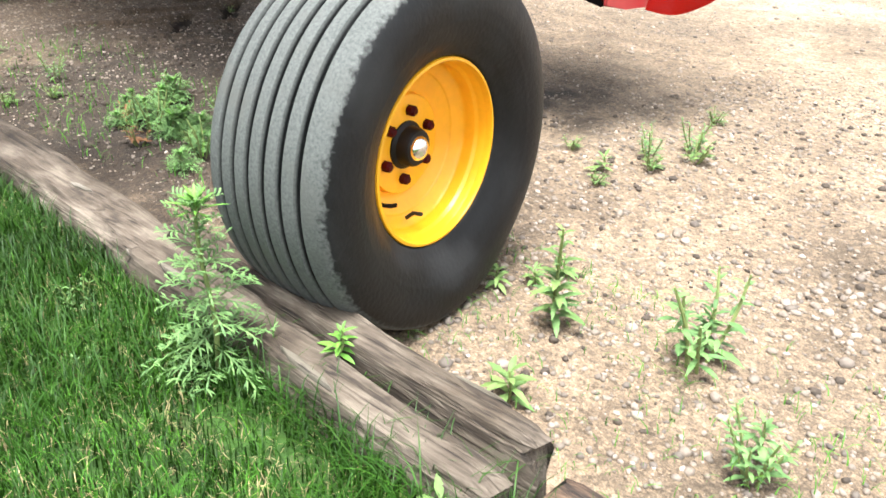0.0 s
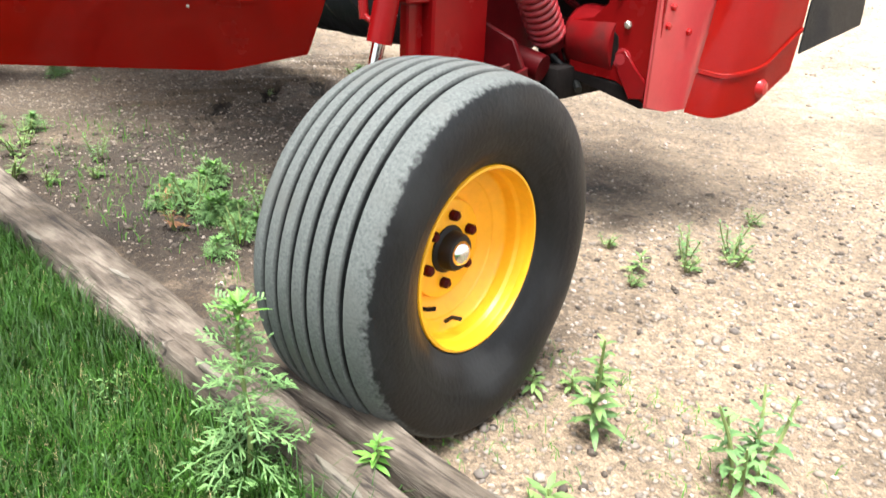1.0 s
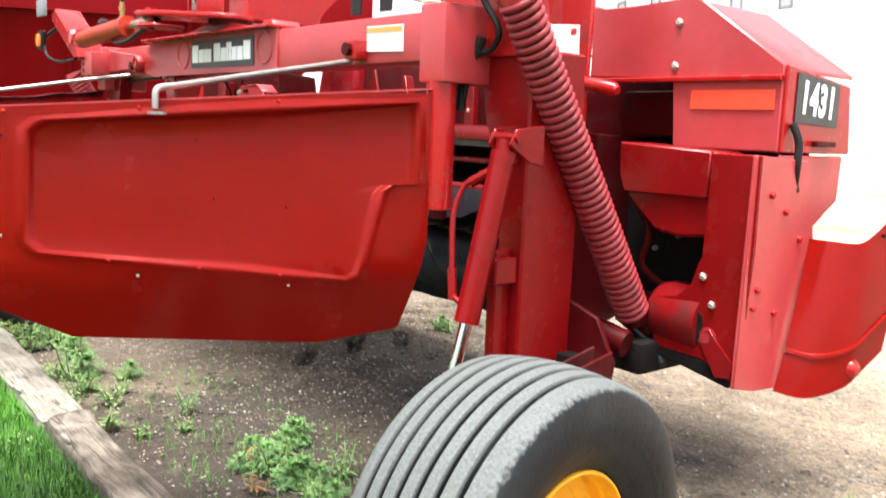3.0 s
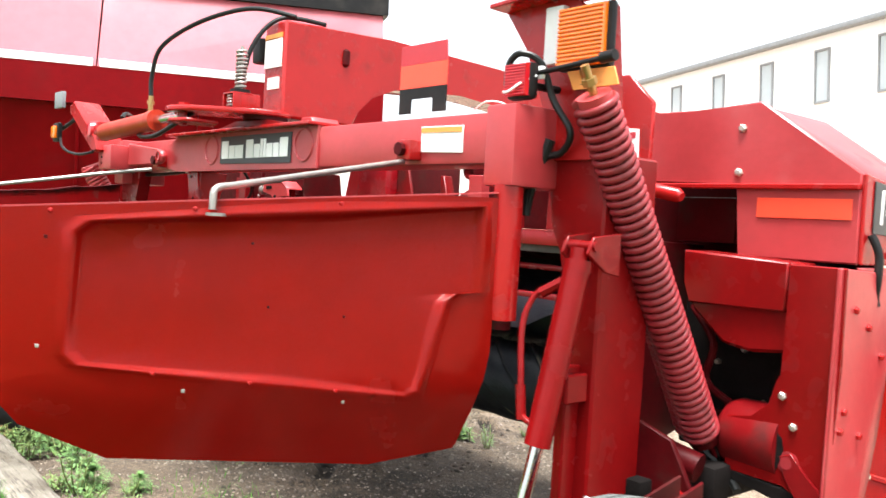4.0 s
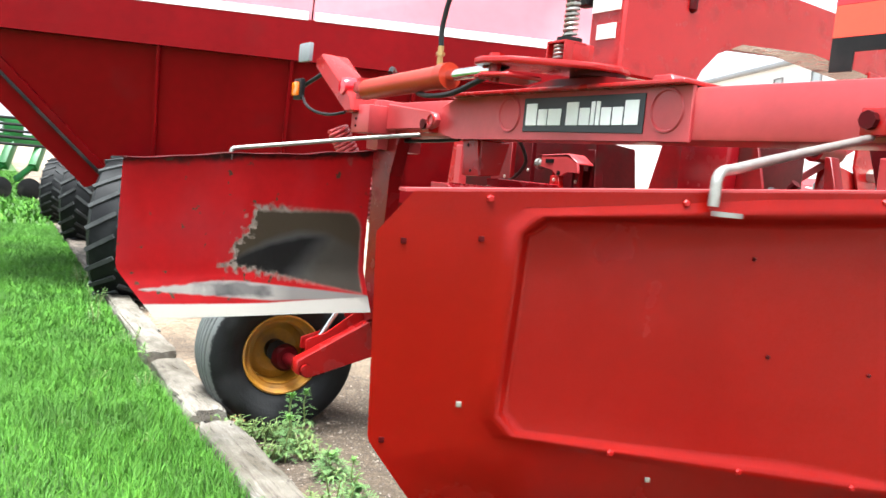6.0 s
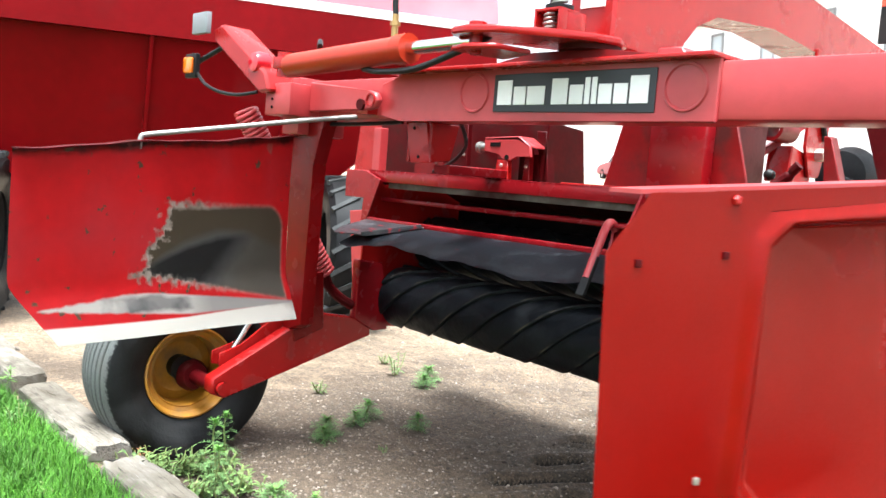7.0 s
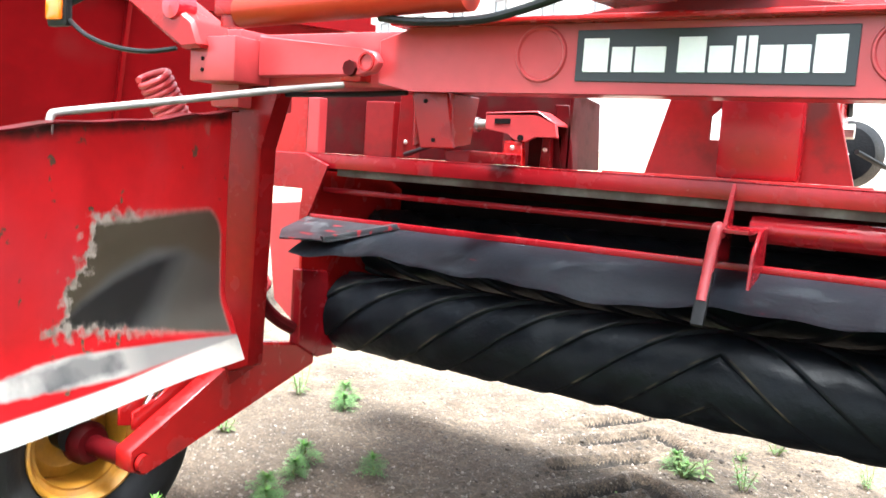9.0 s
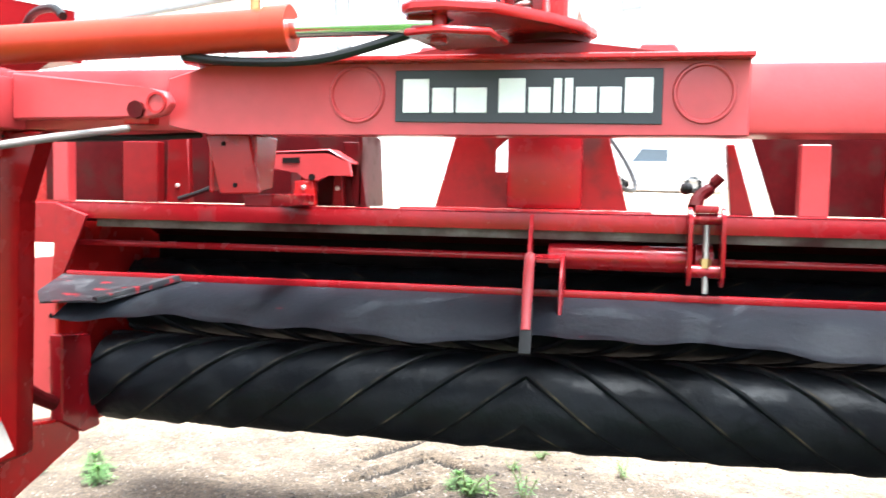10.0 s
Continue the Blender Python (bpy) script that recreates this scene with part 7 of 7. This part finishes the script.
for a0, a1, z0 in ((-0.55, -0.32, 2.83), (-0.26, -0.08, 2.83), (-0.02, 0.18, 2.83), (0.24, 0.44, 2.83), (0.5, 0.66, 2.83)):
    part("white_bar", cart_slab(B(), [(a0, z0), (a1, z0), (a1, z0 + 0.16), (a0, z0 + 0.16)], 0.045, 0.11), LETTER, cart)
bm = B()
cart_slab(bm, [(-0.75, 3.42), (5.5, 3.50), (5.5, 3.72), (-0.75, 3.64)], 0.25, 2.35)
part("top_rim", bm, BLACK, cart, "black top rim with rolled tarp")
bm = B()
cart_slab(bm, [(-0.72, 2.28), (5.47, 2.28), (5.47, 2.36), (-0.72, 2.36)], -0.05, 2.65)
part("ledge", bm, CART_RED, cart)
# sloping lower hopper
bm = B()
low = [(1.0, 1.06, 0.35), (3.9, 1.06, 0.35), (5.3, 2.29, 0.03), (-0.25, 2.29, 0.03)]
front = [bm.verts.new(cp(a, d, z)) for a, z, d in low]
back = [bm.verts.new(cp(a, 2.6 - d, z)) for a, z, d in low]
bm.faces.new(front)
bm.faces.new(back[::-1])
for i in range(4):
    bm.faces.new((front[i], front[(i + 1) % 4], back[(i + 1) % 4], back[i]))
part("hopper_slope", bm, CART_RED, cart, "red sloping lower hopper")
for a in (1.35, 2.5, 3.6):
    part("stiffener", beam(B(), cp(a, 0.33, 1.08), cp(a + 0.05, 0.0, 2.29), 0.03, 0.05, 0.003), CART_RED, cart)
bm = B()
beam(bm, cp(0.99, 0.315, 1.03), cp(-0.28, -0.025, 2.26), 0.05, 0.03, 0.003)
part("edge_seal", bm, BLACK, cart, "black edge seal")
bm = B()
rim_ = [[bm.verts.new(cp(a, d + q, z)) for a, z, d in ((1.06, 1.06, 0.33), (-0.18, 2.30, -0.01), (-0.50, 2.20, -0.01), (0.76, 0.98, 0.33))] for q in (0.0, 0.04)]
bm.faces.new(rim_[0])
bm.faces.new(rim_[1][::-1])
for i in range(4):
    bm.faces.new((rim_[0][i], rim_[0][(i + 1) % 4], rim_[1][(i + 1) % 4], rim_[1][i]))
part("edge_flange", bm, CART_RED, cart, "red flange along the hopper's sloping edge")
bm = B()
cart_slab(bm, [(1.5, 1.12), (4.6, 1.12), (4.6, 1.28), (1.5, 1.28)], 0.25, 0.40)
cart_slab(bm, [(1.5, 1.12), (4.6, 1.12), (4.6, 1.28), (1.5, 1.28)], 2.2, 2.35)
part("chassis_rail", bm, CART_RED, cart)
bm = B()
cart_slab(bm, [(-0.66, 2.12), (-0.45, 2.12), (-0.45, 2.2), (-0.66, 2.2)], -0.02, 0.0)
part("side_marker", bm, ORANGE, cart, "amber side marker")
bm = B()
for k in range(7):
    rod(bm, bend([cp(-0.55 + 0.03 * k, 0.05, 2.2 - 0.06 * k), cp(-0.50, 0.08, 1.9), cp(-0.42 + 0.02 * k, 0.1, 1.72)], 3), 0.012, 6)
part("rear_hoses", bm, HOSE, cart)


def big_wheel(owner, c, axis_dir, R, w, label, disc_mat):
    """A lugged farm tyre on a dark disc with nuts."""
    bm = B()
    lathe(bm, [(R * 0.5, -w * 0.42), (R * 0.62, -w * 0.5), (R * 0.88, -w * 0.5), (R * 0.97, -w * 0.42), (R * 0.98, 0), (R * 0.97, w * 0.42), (R * 0.88, w * 0.5), (R * 0.62, w * 0.5), (R * 0.5, w * 0.42)], (0, 0, 0), "x", 56, closed=True)
    q = Vector((1, 0, 0)).rotation_difference(Vector(axis_dir)).to_matrix().to_4x4()
    q.translation = c
    bmesh.ops.transform(bm, matrix=q, verts=bm.verts[:])
    tyre = part("wheel", bm, RUBBER, owner, label, smooth=30)
    for k in range(22):
        for sgn in (-1, 1):
            a = 2 * math.pi * (k + (0.5 if sgn > 0 else 0)) / 22
            p0 = Vector((0.01 * sgn, R * 0.985 * math.cos(a), R * 0.985 * math.sin(a)))
            p1 = Vector((w * 0.48 * sgn, R * 0.955 * math.cos(a + 0.22), R * 0.955 * math.sin(a + 0.22)))
            bm = B()
            beam(bm, p0, p1, R * 0.055, R * 0.06, 0.0, up=(0, math.cos(a), math.sin(a)))
            bm.transform(q)
            part("lug", bm, DUSTY_RUBBER, tyre)
    bm = B()
    lathe(bm, [(0.0, w * 0.10), (R * 0.30, w * 0.10), (R * 0.36, w * 0.16), (R * 0.42, w * 0.30), (R * 0.52, w * 0.40), (R * 0.52, w * 0.2), (0.0, w * 0.0)], (0, 0, 0), "x", 40)
    bmesh.ops.transform(bm, matrix=q, verts=bm.verts[:])
    part("rim", bm, disc_mat, tyre, "dark dished rim")
    for k in range(8):
        a = 2 * math.pi * k / 8
        bm = B()
        rod(bm, [(w * 0.10, R * 0.22 * math.cos(a), R * 0.22 * math.sin(a)), (w * 0.17, R * 0.22 * math.cos(a), R * 0.22 * math.sin(a))], 0.018, 6)
        bmesh.ops.transform(bm, matrix=q, verts=bm.verts[:])
        part("wheel_nut", bm, BOLT, tyre)


for a, d in ((1.28, 0.16), (4.25, 0.16)):
    big_wheel(cart, cp(a, d, 0.64), ca, 0.66, 0.5, "large black lugged cart tyre", BLACK)

# ---- machines further along the row ----
row = thing("seed_drill", (-10.5, 2.6, 0), "red and black drill on large lugged tyres, along the lawn", "farm machine")
for x, y, r in ((-9.95, 1.83, 0.64), (-13.6, 1.98, 0.56)):
    big_wheel(row, Vector((x, y, r - 0.03)), (0.40, 0.915, 0), r, 0.42, "large black lugged tyre", BLACK)
bm = B()
beam(bm, (-9.9, 2.45, 0.62), (-13.6, 2.75, 0.62), 0.18, 0.18)
beam(bm, (-11.8, 2.2, 0.35), (-11.8, 2.8, 0.35), 0.3, 0.25)
part("axle_beam", bm, CART_RED, row)
planter = thing("green_planter", (-19, 1.6, 0), "green planter with folded toolbars and discs, far along the lawn", "farm machine")
bm = B()
beam(bm, (-18, 0.2, 1.35), (-19, 4.5, 1.35), 0.2, 0.2)
beam(bm, (-18, 0.2, 1.75), (-19, 4.5, 1.75), 0.12, 0.12)
part("toolbar", bm, GREEN, planter)
for k in range(7):
    y = 0.4 + 0.6 * k
    bm = B()
    beam(bm, (-18.0 - 0.2 * k, y, 1.3), (-17.6 - 0.2 * k, y - 0.2, 0.75), 0.16, 0.25)
    beam(bm, (-17.6 - 0.2 * k, y - 0.2, 0.8), (-17.9 - 0.2 * k, y - 0.5, 0.45), 0.1, 0.12)
    u_ = part("row_unit", bm, GREEN, planter, "green planter row unit")
    bm = B()
    lathe(bm, [(0.0, -0.02), (0.22, -0.015), (0.25, 0.0), (0.22, 0.015), (0.0, 0.02)], (-17.6 - 0.2 * k, y - 0.25, 0.27), "x", 24)
    part("disc", bm, BLACK, u_)
    bm = B()
    box(bm, -18.2 - 0.2 * k, -17.8 - 0.2 * k, y - 0.22, y + 0.18, 1.4, 1.8, 0.05)
    part("seed_box", bm, GREEN, u_)
bm = B()
for k in range(5):
    rod(bm, [(-17.5 - k * 0.2, -1.2 + 0.1 * k, 1.2 + 0.14 * k), (-17.8, 3.5, 1.25 + 0.14 * k)], 0.03, 8)
part("folded_marker_arm", bm, BLACK, planter)

# ---- shop building ----
shop = thing("shop_building", (-25, 48, 2.0), "long white metal-sided building with tall narrow windows", "building")
TILT = Matrix.Translation((-25.0, 46.9, 0.7)) @ Matrix.Rotation(radians(-3.0), 4, "Y") @ Matrix.Rotation(math.atan2(-0.28, 0.96), 4, "Z") @ Matrix.Diagonal((1.8, 1.8, 1.8, 1))
bm = B()
box(bm, -48, 30, 0.0, 10, -1.5, 6.35, 0.0)
bm.transform(TILT)
part("wall", bm, SIDING, shop, "white metal siding")
bm = B()
box(bm, -48.3, 30.3, -0.25, 10.3, 6.3, 6.46, 0.02)
bm.transform(TILT)
part("roof_edge", bm, ROOF, shop, "grey metal roof edge")
for k in range(-18, 10):
    x = 0.1 + 2.15 * k
    bm = B()
    for x0, x1, z0, z1 in ((x - 0.27, x - 0.22, 4.35, 5.85), (x + 0.22, x + 0.27, 4.35, 5.85), (x - 0.27, x + 0.27, 4.30, 4.36), (x - 0.27, x + 0.27, 5.84, 5.90)):
        box(bm, x0, x1, -0.06, 0.02, z0, z1, 0.0)
    bm.transform(TILT)
    wf = part("window", bm, ROOF, shop, "tall narrow window in a grey frame")
    bm = B()
    box(bm, x - 0.22, x + 0.22, -0.012, -0.004, 4.36, 5.84, 0.0)
    bm.transform(TILT)
    part("pane", bm, PANE, wf)


# ---- parked cars ----
def car(name, at, turn, paint, label, pickup=False):
    ob = thing(name, at, label, "car")
    m = Matrix.Translation(at) @ Matrix.Rotation(radians(turn), 4, "Z")
    bm = B()
    low = [(-2.2, 0.35), (-2.25, 0.75), (-2.1, 0.95), (-1.2, 1.0), (0.9, 1.0), (1.9, 0.88), (2.2, 0.75), (2.25, 0.4), (2.0, 0.3), (-2.0, 0.3)]
    if pickup:
        low = [(-2.6, 0.5), (-2.6, 1.15), (-0.6, 1.15), (0.9, 1.15), (2.3, 1.05), (2.55, 0.9), (2.6, 0.5), (2.3, 0.42), (-2.4, 0.42)]
    slab(bm, low, (-0.85, 0.85), "y", 0.06)
    bm.transform(m)
    body = part("body", bm, paint, ob)
    bm = B()
    top = [(-1.5, 0.98), (-0.9, 1.42), (0.5, 1.42), (1.1, 0.98)] if not pickup else [(-0.7, 1.12), (-0.55, 1.72), (0.6, 1.74), (1.15, 1.12)]
    slab(bm, top, (-0.72, 0.72), "y", 0.05)
    bm.transform(m)
    part("cabin", bm, paint, ob)
    bm = B()
    k = 0.09
    gl = [(top[0][0] + 0.25, top[0][1] + 0.06), (top[1][0] + 0.1, top[1][1] - k), (top[2][0] - 0.05, top[2][1] - k), (top[3][0] - 0.25, top[3][1] + 0.06)]
    slab(bm, gl, (-0.735, 0.735), "y", 0.0)
    bm.transform(m)
    part("window", bm, GLASS, ob)
    for x in (-1.4, 1.4):
        for y in (-0.75, 0.75):
            bm = B()
            lathe(bm, [(0.18, -0.1), (0.3, -0.1), (0.33, -0.06), (0.33, 0.06), (0.3, 0.1), (0.18, 0.1)], (x, y, 0.33), "y", 24, closed=True)
            bm.transform(m)
            w_ = part("wheel", bm, RUBBER, ob)
            bm = B()
            lathe(bm, [(0.0, -0.06), (0.19, -0.08), (0.19, 0.08), (0.0, 0.06)], (x, y, 0.33), "y", 20)
            bm.transform(m)
            part("hub", bm, STEEL, w_)
    return ob


car("sedan", (-27.0, 41.0, 2.05), 150, CAR_RED, "dull red sedan parked far across the yard")
car("pickup_truck", (-22.5, 40.0, 2.0), 65, CAR_DARK, "dark teal pickup truck parked far across the yard", True)
car("pickup_truck", (1.8, 34.0, 1.65), 175, SILVER, "silver pickup truck parked far across the yard", True)


# ---- weeds ----
def leaf(bm, at, d, length, width, droop=0.3, fold=0.15):
    """One pointed leaf with a fold along its rib."""
    d = Vector(d).normalized()
    side = d.cross(Vector((0, 0, 1)))
    side = side.normalized() if side.length > 1e-3 else Vector((1, 0, 0))
    up = side.cross(d).normalized()
    mid, l_, r_ = [], [], []
    for t, w in ((0.0, 0.06), (0.25, 0.75), (0.5, 1.0), (0.78, 0.6), (1.0, 0.0)):
        p = Vector(at) + d * length * t - Vector((0, 0, 1)) * droop * length * t * t
        mid.append(bm.verts.new(p))
        l_.append(bm.verts.new(p + side * width * w / 2 + up * width * fold * w))
        r_.append(bm.verts.new(p - side * width * w / 2 + up * width * fold * w))
    for k in range(4):
        bm.faces.new((mid[k], mid[k + 1], l_[k + 1], l_[k]))
        bm.faces.new((mid[k], r_[k], r_[k + 1], mid[k + 1]))


def broad_weed(rnd, height, spread, leaves, size, leaf_mat, label, stems=1):
    """An upright weed with pointed leaves in whorls up its stems."""
    ob = thing("weed", (0, 0, 0), label, "weed", "weeds in the gravel")
    fo = B()
    for s in range(stems):
        st_ = B()
        a = rnd.uniform(0, 6.28)
        off = Vector((math.cos(a), math.sin(a), 0)) * spread * (0.35 if stems > 1 else 0.05)
        top = off * 1.6 + Vector((rnd.uniform(-1, 1) * spread * 0.2, rnd.uniform(-1, 1) * spread * 0.2, height * rnd.uniform(0.7, 1.0)))
        rod(st_, bend([off * 0.4, (off * 0.4 + top) / 2 + Vector((rnd.uniform(-1, 1), rnd.uniform(-1, 1), 0)) * 0.01, top], 3), [0.0035] * 5 + [0.0028, 0.002], 6)
        part("stem", st_, STEM, ob)
        n = max(3, leaves // stems)
        for k in range(n):
            t = 0.18 + 0.82 * (k + rnd.random() * 0.5) / n
            p = off * 0.4 + (top - off * 0.4) * min(1, t)
            a = k * 2.4 + rnd.uniform(-0.4, 0.4)
            rise = 0.15 + 0.9 * t * t
            d = Vector((math.cos(a), math.sin(a), rise + rnd.uniform(-0.2, 0.2)))
            L = size * (1.25 - 0.65 * t) * rnd.uniform(0.75, 1.25)
            leaf(fo, p, d, L, L * rnd.uniform(0.22, 0.34), rnd.uniform(0.15, 0.5))
    part("foliage", fo, leaf_mat, ob, smooth=80)
    return ob


def feathery_weed(rnd, height, leaves, size, label):
    """A tall weed with finely cut, feathery leaves."""
    ob = thing("weed", (0, 0, 0), label, "weed", "weeds in the gravel")
    st_, fo = B(), B()
    rod(st_, bend([(0, 0, 0), (0.01, 0.005, height * 0.4), (-0.008, 0.0, height * 0.75), (0.0, 0.0, height)], 4), [0.006] * 5 + [0.005] * 4 + [0.004] * 4, 6)
    for k in range(leaves):
        t = 0.04 + 0.96 * k / leaves
        p = Vector((0.004 * math.sin(t * 6), 0, height * t))
        a = k * 2.4 + rnd.uniform(-0.5, 0.5)
        d = Vector((math.cos(a), math.sin(a), rnd.uniform(0.1, 0.8) + 1.5 * t ** 4)).normalized()
        L = size * (1.05 - 0.45 * t) * rnd.uniform(0.7, 1.15)
        side = d.cross(Vector((0, 0, 1))).normalized()
        prev = p
        for j in range(1, 6):
            q = p + d * L * j / 5 - Vector((0, 0, 1)) * 0.45 * L * (j / 5) ** 2
            leaf(fo, prev, q - prev, (q - prev).length * 1.5, 0.005, 0.1)
            for sg_ in (-1, 1):
                s_ = L * rnd.uniform(0.28, 0.50) * (1.15 - 0.11 * j)
                e = (d * 1.2 + side * sg_ * rnd.uniform(0.5, 1.2) + Vector((0, 0, rnd.uniform(-0.6, 0.5)))).normalized()
                leaf(fo, q, e, s_, 0.0048, 0.30)
                leaf(fo, q + e * s_ * 0.4, (e + side * sg_ * rnd.uniform(0.4, 0.9) + Vector((0, 0, rnd.uniform(-0.4, 0.4)))).normalized(), s_ * 0.55, 0.0045, 0.2)
            prev = q
    part("stem", st_, STEM, ob)
    part("foliage", fo, LEAF_PALE, ob, smooth=80)
    tip = B()
    for k in range(26):
        a = k * 2.4
        d = Vector((math.cos(a), math.sin(a), 0.3 + 0.07 * k)).normalized()
        leaf(tip, Vector((0, 0, height * (0.955 + 0.002 * k))), d, size * rnd.uniform(0.35, 0.6), 0.008, 0.3)
    part("young_foliage", tip, LEAF_LIME, ob, "lime-green young tip", smooth=80)
    return ob


def put(ob, places, lift=0.0):
    """Moves a weed to the first place and copies it to the others: x, y, turn, size."""
    for i, (x, y, turn, size) in enumerate(places):
        m = pose(x, y, lift or (ground_height(x, y) if y > curb_y(x) else 0.03), 0, 0, turn) @ Matrix.Diagonal((size, size, size, 1))
        if i:
            c = copy_thing(ob, m)
            c.scale = (size, size, size)
        else:
            ob.matrix_basis = m


rnd = random.Random(11)
clumps = [(-1.61, 2.20, 0.9), (-1.55, 2.14, 0.7), (-1.72, 2.55, 0.9), (-1.66, 2.42, 0.7), (-1.44, 2.67, 0.8), (-2.19, 3.42, 1.0), (-2.10, 3.30, 0.8), (-0.43, 3.69, 0.75), (-0.36, 3.62, 0.6), (-0.5, 1.38, 1.0), (-0.85, 1.42, 1.1), (-0.36, 1.55, 0.8)]
clumps += [(rnd.uniform(0.85, 1.75), rnd.uniform(1.36, 1.80), rnd.uniform(0.55, 0.95)) for _ in range(12)]
put(feathery_weed(rnd, 0.085, 40, 0.105, "low soft clump of feathery green weed"), [(x, y, (i * 77) % 360, k) for i, (x, y, k) in enumerate(clumps)])
put(feathery_weed(rnd, 0.44, 62, 0.135, "tall feathery green ragweed growing by the timber"), [(2.672, 0.79, 0, 0.95)])
put(feathery_weed(rnd, 0.30, 26, 0.10, "low feathery green weed beside the wheel"), [(-1.30, 1.40, 30, 0.9), (-1.48, 1.55, 100, 0.8), (-1.88, 1.30, 200, 0.6), (-1.12, 1.32, 260, 0.7), (1.1, 1.5, 0, 0.5), (-0.5, 1.35, 90, 0.7)])
put(broad_weed(rnd, 0.12, 0.05, 20, 0.065, LEAF_LIME, "small lime-green weed sprouting on the timber"), [(2.885, 0.935, 0, 0.72), (-2.75, 1.02, 50, 0.8)], 0.13)
put(broad_weed(rnd, 0.10, 0.05, 14, 0.075, LEAF, "low green weed in the sandy gravel"), [(3.12, 1.20, 20, 1.0), (3.28, 0.80, 140, 0.9), (2.80, 1.55, 200, 0.6), (2.86, 1.63, 20, 0.6), (2.90, 1.72, 290, 0.55), (2.55, 2.42, 80, 0.7), (-0.28, 3.62, 10, 0.9)])
put(broad_weed(rnd, 0.26, 0.05, 26, 0.052, LEAF, "upright green weed with long narrow leaves"), [(3.02, 1.50, 0, 1.3)])
put(broad_weed(rnd, 0.17, 0.12, 70, 0.046, LEAF_PALE, "bushy pale green weed in the gravel", 5), [(3.345, 1.60, 0, 1.3), (3.60, 1.34, 100, 0.85), (2.62, 2.62, 60, 0.7), (2.70, 2.80, 160, 0.75), (-2.5, 3.4, 20, 0.9), (1.14, 1.54, 10, 0.9), (1.50, 1.52, 80, 0.8), (0.33, 1.56, 170, 0.7), (-0.48, 1.30, 220, 1.1), (-0.2, 1.22, 310, 0.8), (1.3, 1.75, 33, 0.8), (0.9, 1.8, 133, 0.7), (-0.1, 3.6, 60, 0.8), (0.35, 4.0, 0, 0.6),
    (2.2, 0.72, 10, 0.5), (2.45, 0.62, 190, 0.45), (-3.4, 1.08, 0, 0.9), (-4.2, 1.0, 90, 1.0), (-5.0, 1.15, 180, 1.1), (-2.3, 0.93, 45, 0.7), (-6.2, 1.2, 10, 1.2)])
put(broad_weed(rnd, 0.10, 0.10, 26, 0.05, DRY, "dry rust-brown dead weed", 4), [(-1.72, 1.30, 0, 1.0), (-1.82, 1.42, 120, 1.1), (1.25, 1.42, 60, 0.9), (1.0, 1.50, 200, 0.8)])

# low greenery: patches behind the timber, by the worn shield's wheel and in the lawn
spots = [(rnd.uniform(0.9, 2.0), rnd.uniform(1.28, 1.85), rnd.uniform(0, 360), rnd.uniform(0.4, 0.75)) for _ in range(6)]
spots += [(rnd.uniform(-1.75, -1.0), rnd.uniform(1.12, 1.5), rnd.uniform(0, 360), rnd.uniform(0.6, 1.15)) for _ in range(18)]
spots += [(-0.36, 3.60, 0, 0.9), (-0.21, 4.03, 40, 0.5), (-0.08, 4.23, 80, 0.6), (-2.78, 3.53, 0, 0.6), (-2.3, 2.64, 0, 0.7),
          (2.67, 2.54, 30, 0.6), (2.75, 2.72, 90, 0.7), (2.60, 2.32, 10, 0.5), (2.61, 3.14, 0, 0.6), (2.37, 2.50, 60, 0.5), (2.76, 1.43, 0, 0.55), (2.73, 1.58, 90, 0.5), (2.62, 1.77, 10, 0.5)]
spots += [(rnd.uniform(-1.3, -0.1), rnd.uniform(2.1, 3.3), rnd.uniform(0, 360), rnd.uniform(0.3, 0.5)) for _ in range(4)]
spots += [(rnd.uniform(-0.9, 0.6), rnd.uniform(1.15, 1.5), rnd.uniform(0, 360), rnd.uniform(0.5, 1.0)) for _ in range(12)]
put(broad_weed(rnd, 0.12, 0.11, 40, 0.060, LEAF, "low leafy green weed on the soil behind the timber", 6), spots)
spots = [(rnd.uniform(-3.6, 3.2), rnd.uniform(0.45, 0.86), rnd.uniform(0, 360), rnd.uniform(0.5, 1.0)) for _ in range(26)]
put(broad_weed(rnd, 0.05, 0.10, 30, 0.045, LEAF, "round-leaved clover patch in the lawn", 7), spots)
put(broad_weed(rnd, 0.15, 0.05, 20, 0.062, LEAF_PALE, "tall pale weed with drooping leaves"), [(3.02, 1.50, 40, 1.2), (3.34, 1.64, 0, 1.0), (3.58, 1.40, 200, 0.8)])
